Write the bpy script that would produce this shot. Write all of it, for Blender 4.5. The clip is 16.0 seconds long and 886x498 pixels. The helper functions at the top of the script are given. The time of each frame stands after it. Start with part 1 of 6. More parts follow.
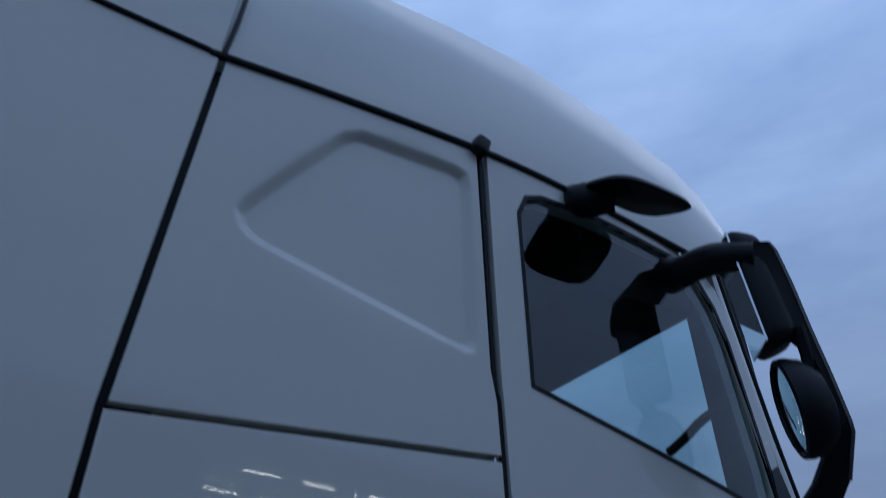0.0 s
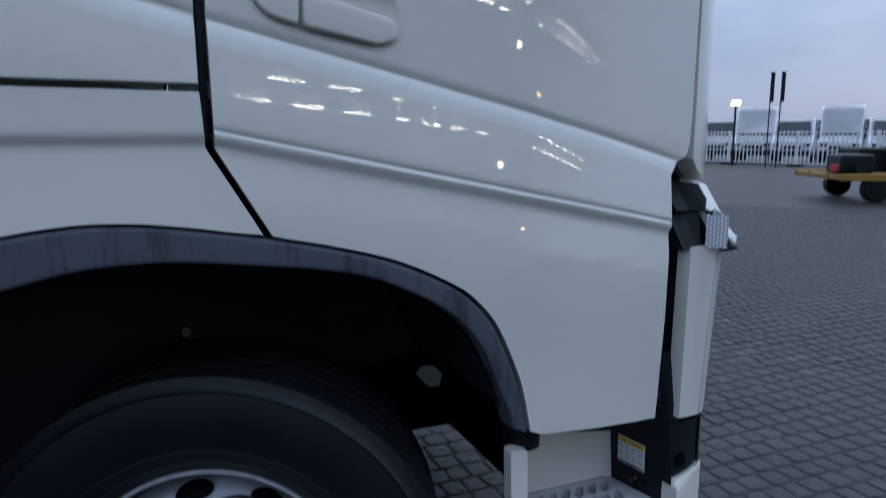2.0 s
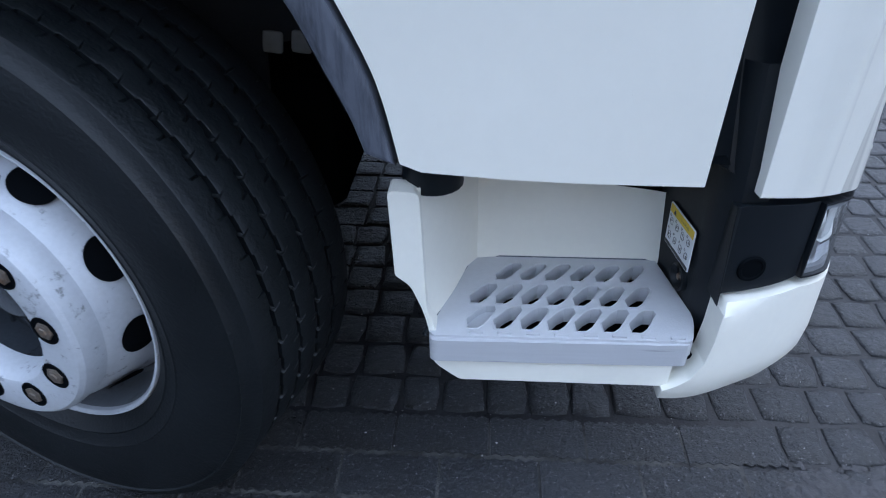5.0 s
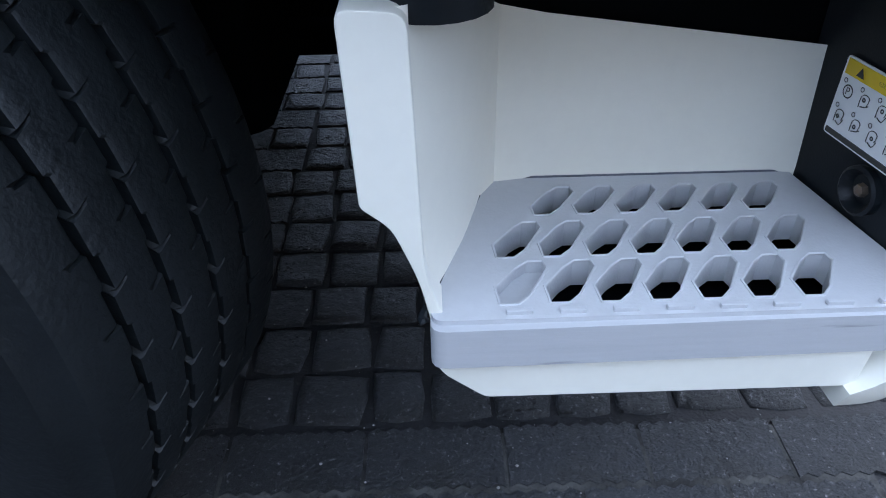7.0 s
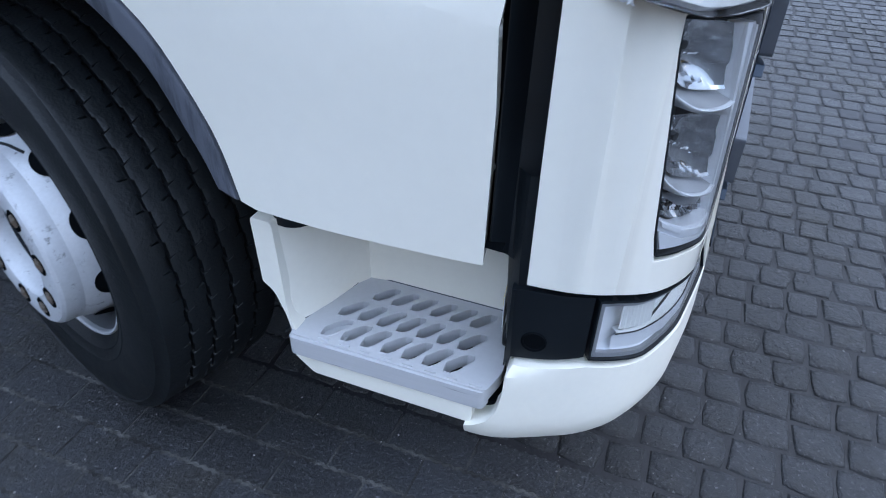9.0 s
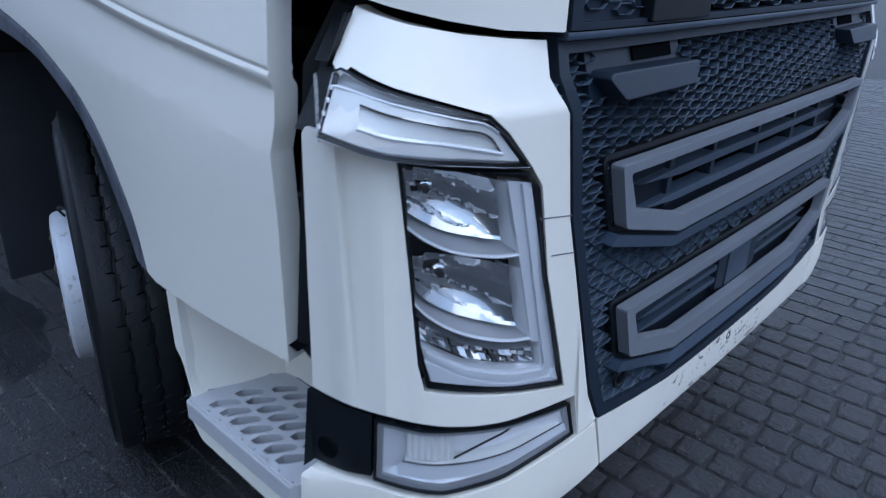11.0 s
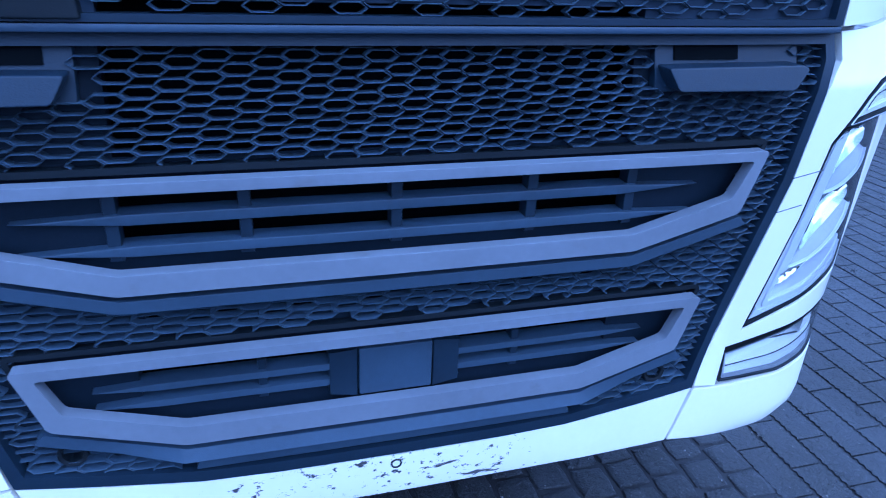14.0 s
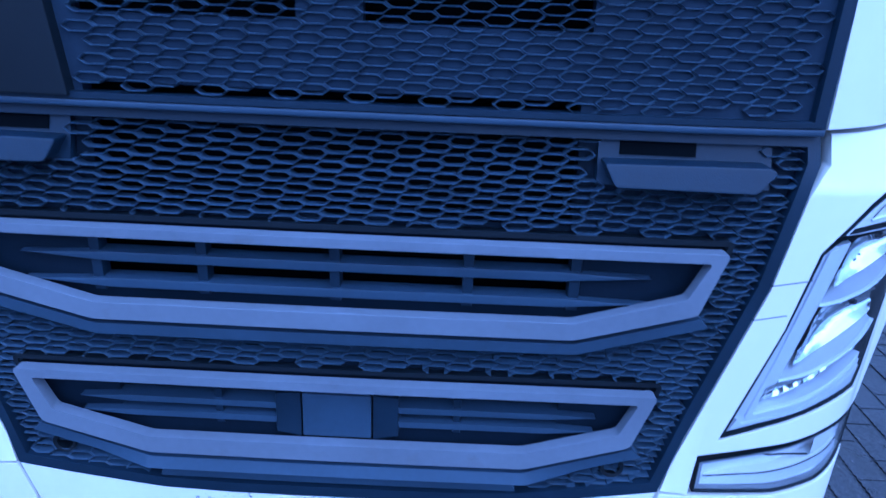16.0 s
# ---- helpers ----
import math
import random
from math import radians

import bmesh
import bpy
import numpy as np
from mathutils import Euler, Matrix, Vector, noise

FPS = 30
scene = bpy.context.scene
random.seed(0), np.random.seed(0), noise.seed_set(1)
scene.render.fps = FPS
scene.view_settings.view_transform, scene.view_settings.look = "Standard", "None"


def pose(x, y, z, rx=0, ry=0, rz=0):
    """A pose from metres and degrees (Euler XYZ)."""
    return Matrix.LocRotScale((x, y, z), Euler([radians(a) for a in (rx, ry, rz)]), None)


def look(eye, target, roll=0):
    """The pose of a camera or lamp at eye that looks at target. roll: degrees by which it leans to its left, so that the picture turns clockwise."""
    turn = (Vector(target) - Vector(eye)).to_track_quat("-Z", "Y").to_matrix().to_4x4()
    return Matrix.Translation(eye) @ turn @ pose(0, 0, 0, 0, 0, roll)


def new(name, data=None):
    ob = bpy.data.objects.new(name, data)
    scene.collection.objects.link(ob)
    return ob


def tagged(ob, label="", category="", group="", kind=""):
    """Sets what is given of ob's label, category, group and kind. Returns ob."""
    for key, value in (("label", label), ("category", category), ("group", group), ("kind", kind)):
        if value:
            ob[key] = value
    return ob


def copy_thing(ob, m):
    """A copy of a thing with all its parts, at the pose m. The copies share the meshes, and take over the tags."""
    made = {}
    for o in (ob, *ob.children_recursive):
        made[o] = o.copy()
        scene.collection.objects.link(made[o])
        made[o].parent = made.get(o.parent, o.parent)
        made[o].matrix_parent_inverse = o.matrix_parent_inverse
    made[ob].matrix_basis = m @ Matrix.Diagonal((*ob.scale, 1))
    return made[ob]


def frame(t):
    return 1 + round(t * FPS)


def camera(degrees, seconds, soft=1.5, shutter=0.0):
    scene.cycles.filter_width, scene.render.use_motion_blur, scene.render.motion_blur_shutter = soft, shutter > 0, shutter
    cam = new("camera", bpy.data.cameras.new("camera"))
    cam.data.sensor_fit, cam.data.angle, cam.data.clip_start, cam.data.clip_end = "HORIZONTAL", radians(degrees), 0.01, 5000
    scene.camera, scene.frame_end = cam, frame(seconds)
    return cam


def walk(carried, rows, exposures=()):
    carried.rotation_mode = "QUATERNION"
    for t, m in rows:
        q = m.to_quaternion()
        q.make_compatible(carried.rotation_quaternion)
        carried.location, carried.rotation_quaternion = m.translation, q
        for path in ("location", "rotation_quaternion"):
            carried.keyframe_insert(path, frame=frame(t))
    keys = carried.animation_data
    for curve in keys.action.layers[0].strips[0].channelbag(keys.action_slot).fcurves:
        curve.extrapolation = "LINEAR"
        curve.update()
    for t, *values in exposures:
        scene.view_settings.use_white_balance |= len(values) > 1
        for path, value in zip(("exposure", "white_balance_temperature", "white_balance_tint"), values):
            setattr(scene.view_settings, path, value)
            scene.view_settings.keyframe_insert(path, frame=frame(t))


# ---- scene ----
# Truck axes: x forward from the front axle, y from the right side (0) to the left side, z up from the paving.
cam = camera(65.5, 16.0, soft=1.0, shutter=0.3)
PATH = [
    (0, pose(-0.797, -1.267, 1.758, 122.19, 0, -29.95) @ pose(0, 0, 0, 0, 0, -1.75)),
    (0.5, pose(-0.559, -1.223, 1.614, 114.75, 0, -27.66) @ pose(0, 0, 0, 0, 0, -1.73)),
    (1, pose(-0.383, -1.247, 1.592, 102.04, 0, -26.08) @ pose(0, 0, 0, 0, 0, -0.43)),
    (1.5, pose(-0.177, -1.285, 1.534, 90.69, 0, -25.52) @ pose(0, 0, 0, 0, 0, 0.04)),
    (2, pose(-0.014, -1.277, 1.457, 80.72, 0, -22.89) @ pose(0, 0, 0, 0, 0, -0.03)),
    (2.5, look((0.19, -1.132, 1.433), (0.77, 0.656, 0.748), -1.0)),
    (3, look((0.359, -1.053, 1.419), (0.647, 0.728, 0.555), -0.2)),
    (3.5, look((0.602, -1.097, 1.421), (0.578, 0.712, 0.568), 0.5)),
    (4, look((0.787, -1.054, 1.348), (0.608, 0.744, 0.49), 0.7)),
    (4.2, look((0.852, -1.0, 1.328), (0.678, 0.754, 0.382), 0.4)),
    (6.3, look((0.791, -0.437, 0.91), (0.815, 1.167, -0.284), -1.2)),
    (6.5, look((0.769, -0.395, 0.883), (0.81, 1.198, -0.325), -0.9)),
    (7, look((0.769, -0.379, 0.871), (0.798, 1.219, -0.332), -1.0)),
    (7.5, look((0.768, -0.405, 0.915), (0.827, 1.18, -0.302), -0.5)),
    (8, look((0.935, -0.61, 1.161), (0.922, 0.987, -0.042), -0.0)),
    (8.2, look((1.039, -0.722, 1.251), (0.913, 0.874, 0.053), 0.1)),
    (10.3, look((1.896, -0.788, 1.458), (0.838, 0.486, 0.338), 1.4)),
    (10.5, look((1.962, -0.749, 1.461), (0.873, 0.524, 0.369), 1.4)),
    (11, look((2.051, -0.516, 1.416), (0.793, 0.823, 0.625), 1.4)),
    (11.5, look((2.156, -0.301, 1.402), (0.664, 0.782, 0.627), 1.9)),
    (12, look((2.319, -0.07, 1.44), (0.749, 0.875, 0.638), 2.0)),
    (12.5, look((2.411, 0.2, 1.412), (0.779, 1.037, 0.613), 1.9)),
    (13, look((2.435, 0.488, 1.438), (0.727, 1.137, 0.627), 2.4)),
    (13.5, look((2.498, 0.751, 1.455), (0.792, 1.387, 0.628), 2.6)),
    (14, look((2.542, 0.987, 1.45), (0.807, 1.51, 0.603), 2.6)),
    (14.5, look((2.535, 1.233, 1.445), (0.76, 1.613, 0.606), 3.0)),
    (15, look((2.572, 1.397, 1.449), (0.792, 1.738, 0.604), 2.9)),
    (15.5, look((2.618, 1.45, 1.479), (0.821, 1.57, 0.608), 3.1)),
    (16, look((2.638, 1.432, 1.551), (0.792, 1.422, 0.783), 2.5)),
]
EXPO = [
    (0.0, 0.48, 6150, 9), (0.5, 0.98, 6650, 10), (1.0, 1.22, 7050, 10), (1.5, 1.38, 7200, 10), (2.0, 1.7, 7400, 10), (3.0, 2.58, 7600, 10), (4.2, 2.78, 7500, 10),
    (6.3, 3.15, 7800, 10), (8.2, 3.05, 7700, 10), (10.3, 2.6, 7350, 10), (12.0, 2.04, 6850, 10), (12.6, 2.32, 6700, 10), (13.0, 2.55, 6400, 10),
    (13.5, 3.02, 5250, 13), (14.2, 3.1, 4700, 18), (15.2, 3.08, 4650, 24), (16.0, 2.9, 4450, 20)]
walk(cam, PATH, EXPO)

# ---- sky and light: blue overcast dusk ----
world = bpy.data.worlds.new("dusk_sky")
scene.world = world
world.use_nodes = True
wn, wl = world.node_tree.nodes, world.node_tree.links
wn.clear()
w_out = wn.new("ShaderNodeOutputWorld")
w_bg = wn.new("ShaderNodeBackground")
w_sky = wn.new("ShaderNodeTexSky")
w_sky.sky_type, w_sky.sun_disc = "NISHITA", False
w_sky.sun_elevation, w_sky.sun_rotation = radians(8), radians(55)
w_sky.air_density, w_sky.dust_density, w_sky.ozone_density = 1.0, 1.5, 2.0
w_tc = wn.new("ShaderNodeTexCoord")
w_map = wn.new("ShaderNodeMapping")
w_map.inputs["Scale"].default_value = (1.0, 1.0, 3.2)
w_noise = wn.new("ShaderNodeTexNoise")
w_noise.inputs["Scale"].default_value, w_noise.inputs["Detail"].default_value = 2.2, 5
w_noise.inputs["Roughness"].default_value = 0.55
w_ramp = wn.new("ShaderNodeValToRGB")
w_ramp.color_ramp.elements[0].position, w_ramp.color_ramp.elements[0].color = 0.3, (1.35, 2.05, 3.6, 1)
w_ramp.color_ramp.elements[1].position, w_ramp.color_ramp.elements[1].color = 0.75, (2.3, 3.15, 4.9, 1)
w_mix = wn.new("ShaderNodeMixRGB")
w_mix.inputs[0].default_value = 0.992
w_bg.inputs["Strength"].default_value = 0.13
wl.new(w_tc.outputs["Generated"], w_map.inputs["Vector"])
wl.new(w_map.outputs["Vector"], w_noise.inputs["Vector"])
wl.new(w_noise.outputs["Fac"], w_ramp.inputs["Fac"])
wl.new(w_sky.outputs["Color"], w_mix.inputs[1])
wl.new(w_ramp.outputs["Color"], w_mix.inputs[2])
# the sky is brighter on the side where the sun went down, ahead of the truck
w_dot = wn.new("ShaderNodeVectorMath")
w_dot.operation = "DOT_PRODUCT"
w_dot.inputs[1].default_value = Vector((0.95, 0.10, 0.25)).normalized()
w_rng = wn.new("ShaderNodeMapRange")
w_rng.inputs["From Min"].default_value, w_rng.inputs["From Max"].default_value = -1.0, 1.0
w_rng.inputs["To Min"].default_value, w_rng.inputs["To Max"].default_value = 0.72, 1.0
w_mul = wn.new("ShaderNodeVectorMath")
w_mul.operation = "MULTIPLY"
wl.new(w_tc.outputs["Generated"], w_dot.inputs[0])
wl.new(w_dot.outputs["Value"], w_rng.inputs["Value"])
wl.new(w_mix.outputs["Color"], w_mul.inputs[0])
wl.new(w_rng.outputs["Result"], w_mul.inputs[1])
# an overcast sky is dimmer towards the horizon
w_sep, w_up = wn.new("ShaderNodeSeparateXYZ"), wn.new("ShaderNodeMapRange")
w_up.inputs["From Min"].default_value, w_up.inputs["From Max"].default_value = 0.0, 0.8
w_up.inputs["To Min"].default_value, w_up.inputs["To Max"].default_value = 0.38, 1.18
w_mul2 = wn.new("ShaderNodeVectorMath")
w_mul2.operation = "MULTIPLY"
wl.new(w_tc.outputs["Generated"], w_sep.inputs[0])
wl.new(w_sep.outputs["Z"], w_up.inputs["Value"])
wl.new(w_mul.outputs["Vector"], w_mul2.inputs[0])
wl.new(w_up.outputs["Result"], w_mul2.inputs[1])
wl.new(w_mul2.outputs["Vector"], w_bg.inputs["Color"])
wl.new(w_bg.outputs["Background"], w_out.inputs["Surface"])

sun = new("dusk_sun", bpy.data.lights.new("dusk_sun", "SUN"))
sun.data.energy, sun.data.angle, sun.data.color = 0.12, radians(60), (1.0, 0.96, 0.9)
sun.matrix_world = look((6.5, 4.5, 9.0), (0, 0, 0))
# ---- materials ----
def material(name, colour, rough=0.5, metal=0.0, vary=0.1, scale=6.0, bump=0.0, bump_scale=120.0, coat=0.0, dirt=None, dirt_at=0.62,
             dirt_scale=3.0, stretch=(1, 1, 1), rough_vary=0.0, ior=1.5):
    """A principled surface with two scales of colour change, fine relief and, if asked, shaped dirt."""
    m = bpy.data.materials.new(name)
    m.use_nodes = True
    n, l = m.node_tree.nodes, m.node_tree.links
    b = n["Principled BSDF"]
    b.inputs["Roughness"].default_value, b.inputs["Metallic"].default_value = rough, metal
    b.inputs["IOR"].default_value = ior
    b.inputs["Coat Weight"].default_value, b.inputs["Coat Roughness"].default_value = coat, 0.03
    tc, mp = n.new("ShaderNodeTexCoord"), n.new("ShaderNodeMapping")
    mp.inputs["Scale"].default_value = stretch
    l.new(tc.outputs["Object"], mp.inputs["Vector"])
    big, fine = n.new("ShaderNodeTexNoise"), n.new("ShaderNodeTexNoise")
    big.inputs["Scale"].default_value, big.inputs["Detail"].default_value = scale, 4
    fine.inputs["Scale"].default_value, fine.inputs["Detail"].default_value = scale * 14, 3
    for t in (big, fine):
        l.new(mp.outputs["Vector"], t.inputs["Vector"])
    add = n.new("ShaderNodeMath")
    add.operation = "MULTIPLY_ADD"
    add.inputs[1].default_value = 0.45
    l.new(fine.outputs["Fac"], add.inputs[0])
    l.new(big.outputs["Fac"], add.inputs[2])
    rmp = n.new("ShaderNodeValToRGB")
    c = Vector(colour)
    rmp.color_ramp.elements[0].position, rmp.color_ramp.elements[1].position = 0.4, 1.05
    rmp.color_ramp.elements[0].color = (*(c * (1 - vary)), 1)
    rmp.color_ramp.elements[1].color = (*(c * (1 + vary)), 1)
    l.new(add.outputs[0], rmp.inputs["Fac"])
    last = rmp.outputs["Color"]
    if dirt:
        dn, dr = n.new("ShaderNodeTexNoise"), n.new("ShaderNodeValToRGB")
        dn.inputs["Scale"].default_value, dn.inputs["Detail"].default_value, dn.inputs["Roughness"].default_value = dirt_scale, 8, 0.7
        l.new(mp.outputs["Vector"], dn.inputs["Vector"])
        dr.color_ramp.elements[0].position, dr.color_ramp.elements[1].position = dirt_at, dirt_at + 0.14
        l.new(dn.outputs["Fac"], dr.inputs["Fac"])
        mx = n.new("ShaderNodeMixRGB")
        mx.inputs[2].default_value = (*dirt, 1)
        l.new(dr.outputs["Color"], mx.inputs[0])
        l.new(last, mx.inputs[1])
        last = mx.outputs["Color"]
    l.new(last, b.inputs["Base Color"])
    if rough_vary:
        rr = n.new("ShaderNodeMapRange")
        rr.inputs["To Min"].default_value, rr.inputs["To Max"].default_value = max(0.02, rough - rough_vary), min(1, rough + rough_vary)
        l.new(add.outputs[0], rr.inputs["Value"])
        l.new(rr.outputs["Result"], b.inputs["Roughness"])
    if bump:
        bt, bp = n.new("ShaderNodeTexNoise"), n.new("ShaderNodeBump")
        bt.inputs["Scale"].default_value, bt.inputs["Detail"].default_value = bump_scale, 3
        l.new(mp.outputs["Vector"], bt.inputs["Vector"])
        bp.inputs["Strength"].default_value, bp.inputs["Distance"].default_value = bump, 0.002
        l.new(bt.outputs["Fac"], bp.inputs["Height"])
        l.new(bp.outputs["Normal"], b.inputs["Normal"])
    return m


def glass(name, colour=(0.9, 0.93, 0.95), rough=0.0, sheen=0.05):
    """Thin clear cover: transparent with a glossy film."""
    m = bpy.data.materials.new(name)
    m.use_nodes = True
    n, l = m.node_tree.nodes, m.node_tree.links
    n.clear()
    out, mix = n.new("ShaderNodeOutputMaterial"), n.new("ShaderNodeMixShader")
    tr, gl, fr = n.new("ShaderNodeBsdfTransparent"), n.new("ShaderNodeBsdfGlossy"), n.new("ShaderNodeLayerWeight")
    tr.inputs["Color"].default_value = (*colour, 1)
    gl.inputs["Roughness"].default_value = rough
    fr.inputs["Blend"].default_value = 0.5
    pw, ma = n.new("ShaderNodeMath"), n.new("ShaderNodeMath")
    pw.operation, pw.inputs[1].default_value = "POWER", 4.0
    ma.operation, ma.inputs[1].default_value, ma.inputs[2].default_value = "MULTIPLY_ADD", 0.9, sheen
    l.new(fr.outputs["Facing"], pw.inputs[0])
    l.new(pw.outputs[0], ma.inputs[0])
    l.new(ma.outputs[0], mix.inputs["Fac"])
    l.new(tr.outputs["BSDF"], mix.inputs[1])
    l.new(gl.outputs["BSDF"], mix.inputs[2])
    l.new(mix.outputs["Shader"], out.inputs["Surface"])
    return m


def glow(name, colour, power):
    m = bpy.data.materials.new(name)
    m.use_nodes = True
    b = m.node_tree.nodes["Principled BSDF"]
    b.inputs["Base Color"].default_value = (*colour, 1)
    b.inputs["Emission Color"].default_value, b.inputs["Emission Strength"].default_value = (*colour, 1), power
    return m


WHITE = material("white_paint", (0.76, 0.74, 0.665), 0.28, vary=0.03, scale=2.5, coat=0.6, bump=0.012, bump_scale=50, rough_vary=0.08)
WHITE_LOW = material("white_step_paint", (0.77, 0.745, 0.66), 0.4, vary=0.04, scale=5, coat=0.15, dirt=(0.10, 0.09, 0.08), dirt_at=0.735, dirt_scale=60, rough_vary=0.1)
CHIPPED = material("chipped_white_paint", (0.77, 0.75, 0.68), 0.35, vary=0.04, scale=5, coat=0.3)


def chip_paint(m, middle, half):
    """Dark chips and scratches gathered round one stretch of the bumper."""
    n, l = m.node_tree.nodes, m.node_tree.links
    b = n["Principled BSDF"]
    src = b.inputs["Base Color"].links[0].from_socket
    tc, sep = n.new("ShaderNodeTexCoord"), n.new("ShaderNodeSeparateXYZ")
    l.new(tc.outputs["Object"], sep.inputs[0])
    dist = n.new("ShaderNodeMath")
    dist.operation = "SUBTRACT"
    dist.inputs[1].default_value = middle
    l.new(sep.outputs["Y"], dist.inputs[0])
    ab = n.new("ShaderNodeMath")
    ab.operation = "ABSOLUTE"
    l.new(dist.outputs[0], ab.inputs[0])
    near = n.new("ShaderNodeMapRange")
    near.inputs["From Min"].default_value, near.inputs["From Max"].default_value = half * 0.5, half
    near.inputs["To Min"].default_value, near.inputs["To Max"].default_value = 0.0, 0.16
    l.new(ab.outputs[0], near.inputs["Value"])
    last = src
    for stretch, scale, at in (((1, 0.8, 1.2), 34, 0.615), ((1, 0.3, 1.5), 22, 0.625), ((1, 1, 1), 80, 0.635)):
        mp, no = n.new("ShaderNodeMapping"), n.new("ShaderNodeTexNoise")
        mp.inputs["Scale"].default_value = stretch
        mp.inputs["Rotation"].default_value = (0.5 * scale, 0, 0)
        no.inputs["Scale"].default_value, no.inputs["Detail"].default_value, no.inputs["Roughness"].default_value = scale, 6, 0.65
        l.new(tc.outputs["Object"], mp.inputs["Vector"])
        l.new(mp.outputs["Vector"], no.inputs["Vector"])
        su, gt, mx = n.new("ShaderNodeMath"), n.new("ShaderNodeMath"), n.new("ShaderNodeMixRGB")
        su.operation, gt.operation = "SUBTRACT", "GREATER_THAN"
        l.new(no.outputs["Fac"], su.inputs[0])
        l.new(near.outputs["Result"], su.inputs[1])
        l.new(su.outputs[0], gt.inputs[0])
        gt.inputs[1].default_value = at
        mx.inputs[2].default_value = (0.05, 0.05, 0.055, 1)
        l.new(gt.outputs[0], mx.inputs[0])
        l.new(last, mx.inputs[1])
        last = mx.outputs["Color"]
    l.new(last, b.inputs["Base Color"])


chip_paint(CHIPPED, 1.2, 0.5)
BLACK = material("black_plastic", (0.0050, 0.0078, 0.0105), 0.42, ior=1.34, vary=0.2, scale=9, bump=0.15, bump_scale=400, rough_vary=0.1)
# near-black without gloss: shade in holes and under the truck as a colour
DARK = material("shade_black", (0.004, 0.005, 0.006), 0.9, vary=0.1, ior=1.03)
FENDER = material("grey_fender_plastic", (0.085, 0.095, 0.118), 0.5, vary=0.18, scale=4, bump=0.25, bump_scale=300, dirt=(0.035, 0.040, 0.052), dirt_at=0.50, dirt_scale=26, stretch=(1, 1, 0.14), rough_vary=0.15)
GRILLE = material("grille_plastic", (0.0095, 0.0185, 0.031), 0.42, ior=1.35, vary=0.2, scale=8, bump=0.2, bump_scale=350, rough_vary=0.1)
GRILLE_LIGHT = material("grille_grey_plastic", (0.034, 0.053, 0.079), 0.36, ior=1.4, vary=0.15, scale=6, bump=0.15, bump_scale=350)
# cell floors darker than MESH: the shade inside the cells is kept as colour
BLIND = material("lightly_shaded_cell_plastic", (0.021, 0.031, 0.047), 0.5, ior=1.2, vary=0.2, scale=8, bump=0.15, bump_scale=350)
GRILLE_BACK = material("shaded_cell_plastic", (0.0065, 0.011, 0.018), 0.55, ior=1.2, vary=0.2, scale=8, bump=0.15, bump_scale=350)
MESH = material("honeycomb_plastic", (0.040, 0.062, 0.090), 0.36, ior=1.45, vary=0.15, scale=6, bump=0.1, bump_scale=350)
SILVER = material("satin_grey_trim", (0.16, 0.176, 0.203), 0.42, 0.15, ior=1.4, vary=0.12, scale=5, dirt=(0.145, 0.15, 0.165), dirt_at=0.6, dirt_scale=11, rough_vary=0.1)
RUBBER = material("tyre_rubber", (0.0048, 0.0068, 0.0082), 0.44, ior=1.37, vary=0.3, scale=7, bump=0.6, bump_scale=150, dirt=(0.16, 0.165, 0.17), dirt_at=0.70, dirt_scale=120, rough_vary=0.15)
RIM = material("painted_steel_rim", (0.47, 0.49, 0.515), 0.38, 0.1, vary=0.14, scale=9, dirt=(0.035, 0.032, 0.030), dirt_at=0.585, dirt_scale=34, rough_vary=0.1)
STEEL = material("rusty_bolt_steel", (0.125, 0.10, 0.08), 0.5, 0.3, vary=0.4, scale=40, dirt=(0.20, 0.11, 0.06), dirt_at=0.52, dirt_scale=60)
# darker than RIM: shade of the deep barrel in the colour, plus dirt
BARREL = material("shaded_dirty_rim_barrel", (0.13, 0.14, 0.155), 0.5, 0.1, vary=0.3, scale=9, dirt=(0.03, 0.03, 0.03), dirt_at=0.55, dirt_scale=16, rough_vary=0.1)
HUB = material("oily_hub", (0.035, 0.042, 0.05), 0.25, 0.3, vary=0.3, scale=14)
ALU = material("cast_step_plastic", (0.45, 0.455, 0.465), 0.5, 0.0, vary=0.07, scale=7, bump=0.2, bump_scale=300, dirt=(0.2, 0.2, 0.21), dirt_at=0.68, dirt_scale=16)
NOSING = material("scuffed_step_edge", (0.44, 0.445, 0.455), 0.45, vary=0.1, scale=6, bump=0.2, bump_scale=300, dirt=(0.10, 0.10, 0.11), dirt_at=0.59, dirt_scale=30, stretch=(0.10, 1, 2.0))
CHROME = material("chrome_reflector", (0.66, 0.67, 0.68), 0.07, 1.0, vary=0.03)
LAMP_GREY = material("lamp_housing_grey", (0.66, 0.67, 0.69), 0.30, 0.18, vary=0.06)
LAMP_FLOOR = material("lamp_floor_grey", (0.33, 0.335, 0.345), 0.38, 0.35, vary=0.12, scale=9)
LAMP_FACE = material("lamp_face_satin", (0.70, 0.69, 0.66), 0.45, 0.0, vary=0.05)
FOG_METAL = material("soft_silver_reflector", (0.78, 0.78, 0.79), 0.30, 0.3, vary=0.05)
LAMP_GUIDE = material("light_guide_white", (0.8, 0.82, 0.84), 0.2, 0.0, vary=0.02, coat=0.5)
HOUSING = material("wheel_housing_plastic", (0.013, 0.017, 0.021), 0.6, vary=0.3, scale=5, bump=0.2, bump_scale=90, dirt=(0.04, 0.042, 0.045), dirt_at=0.68, dirt_scale=30)
LAMP_DARK = material("lamp_housing_dark", (0.012, 0.012, 0.014), 0.4, vary=0.1)
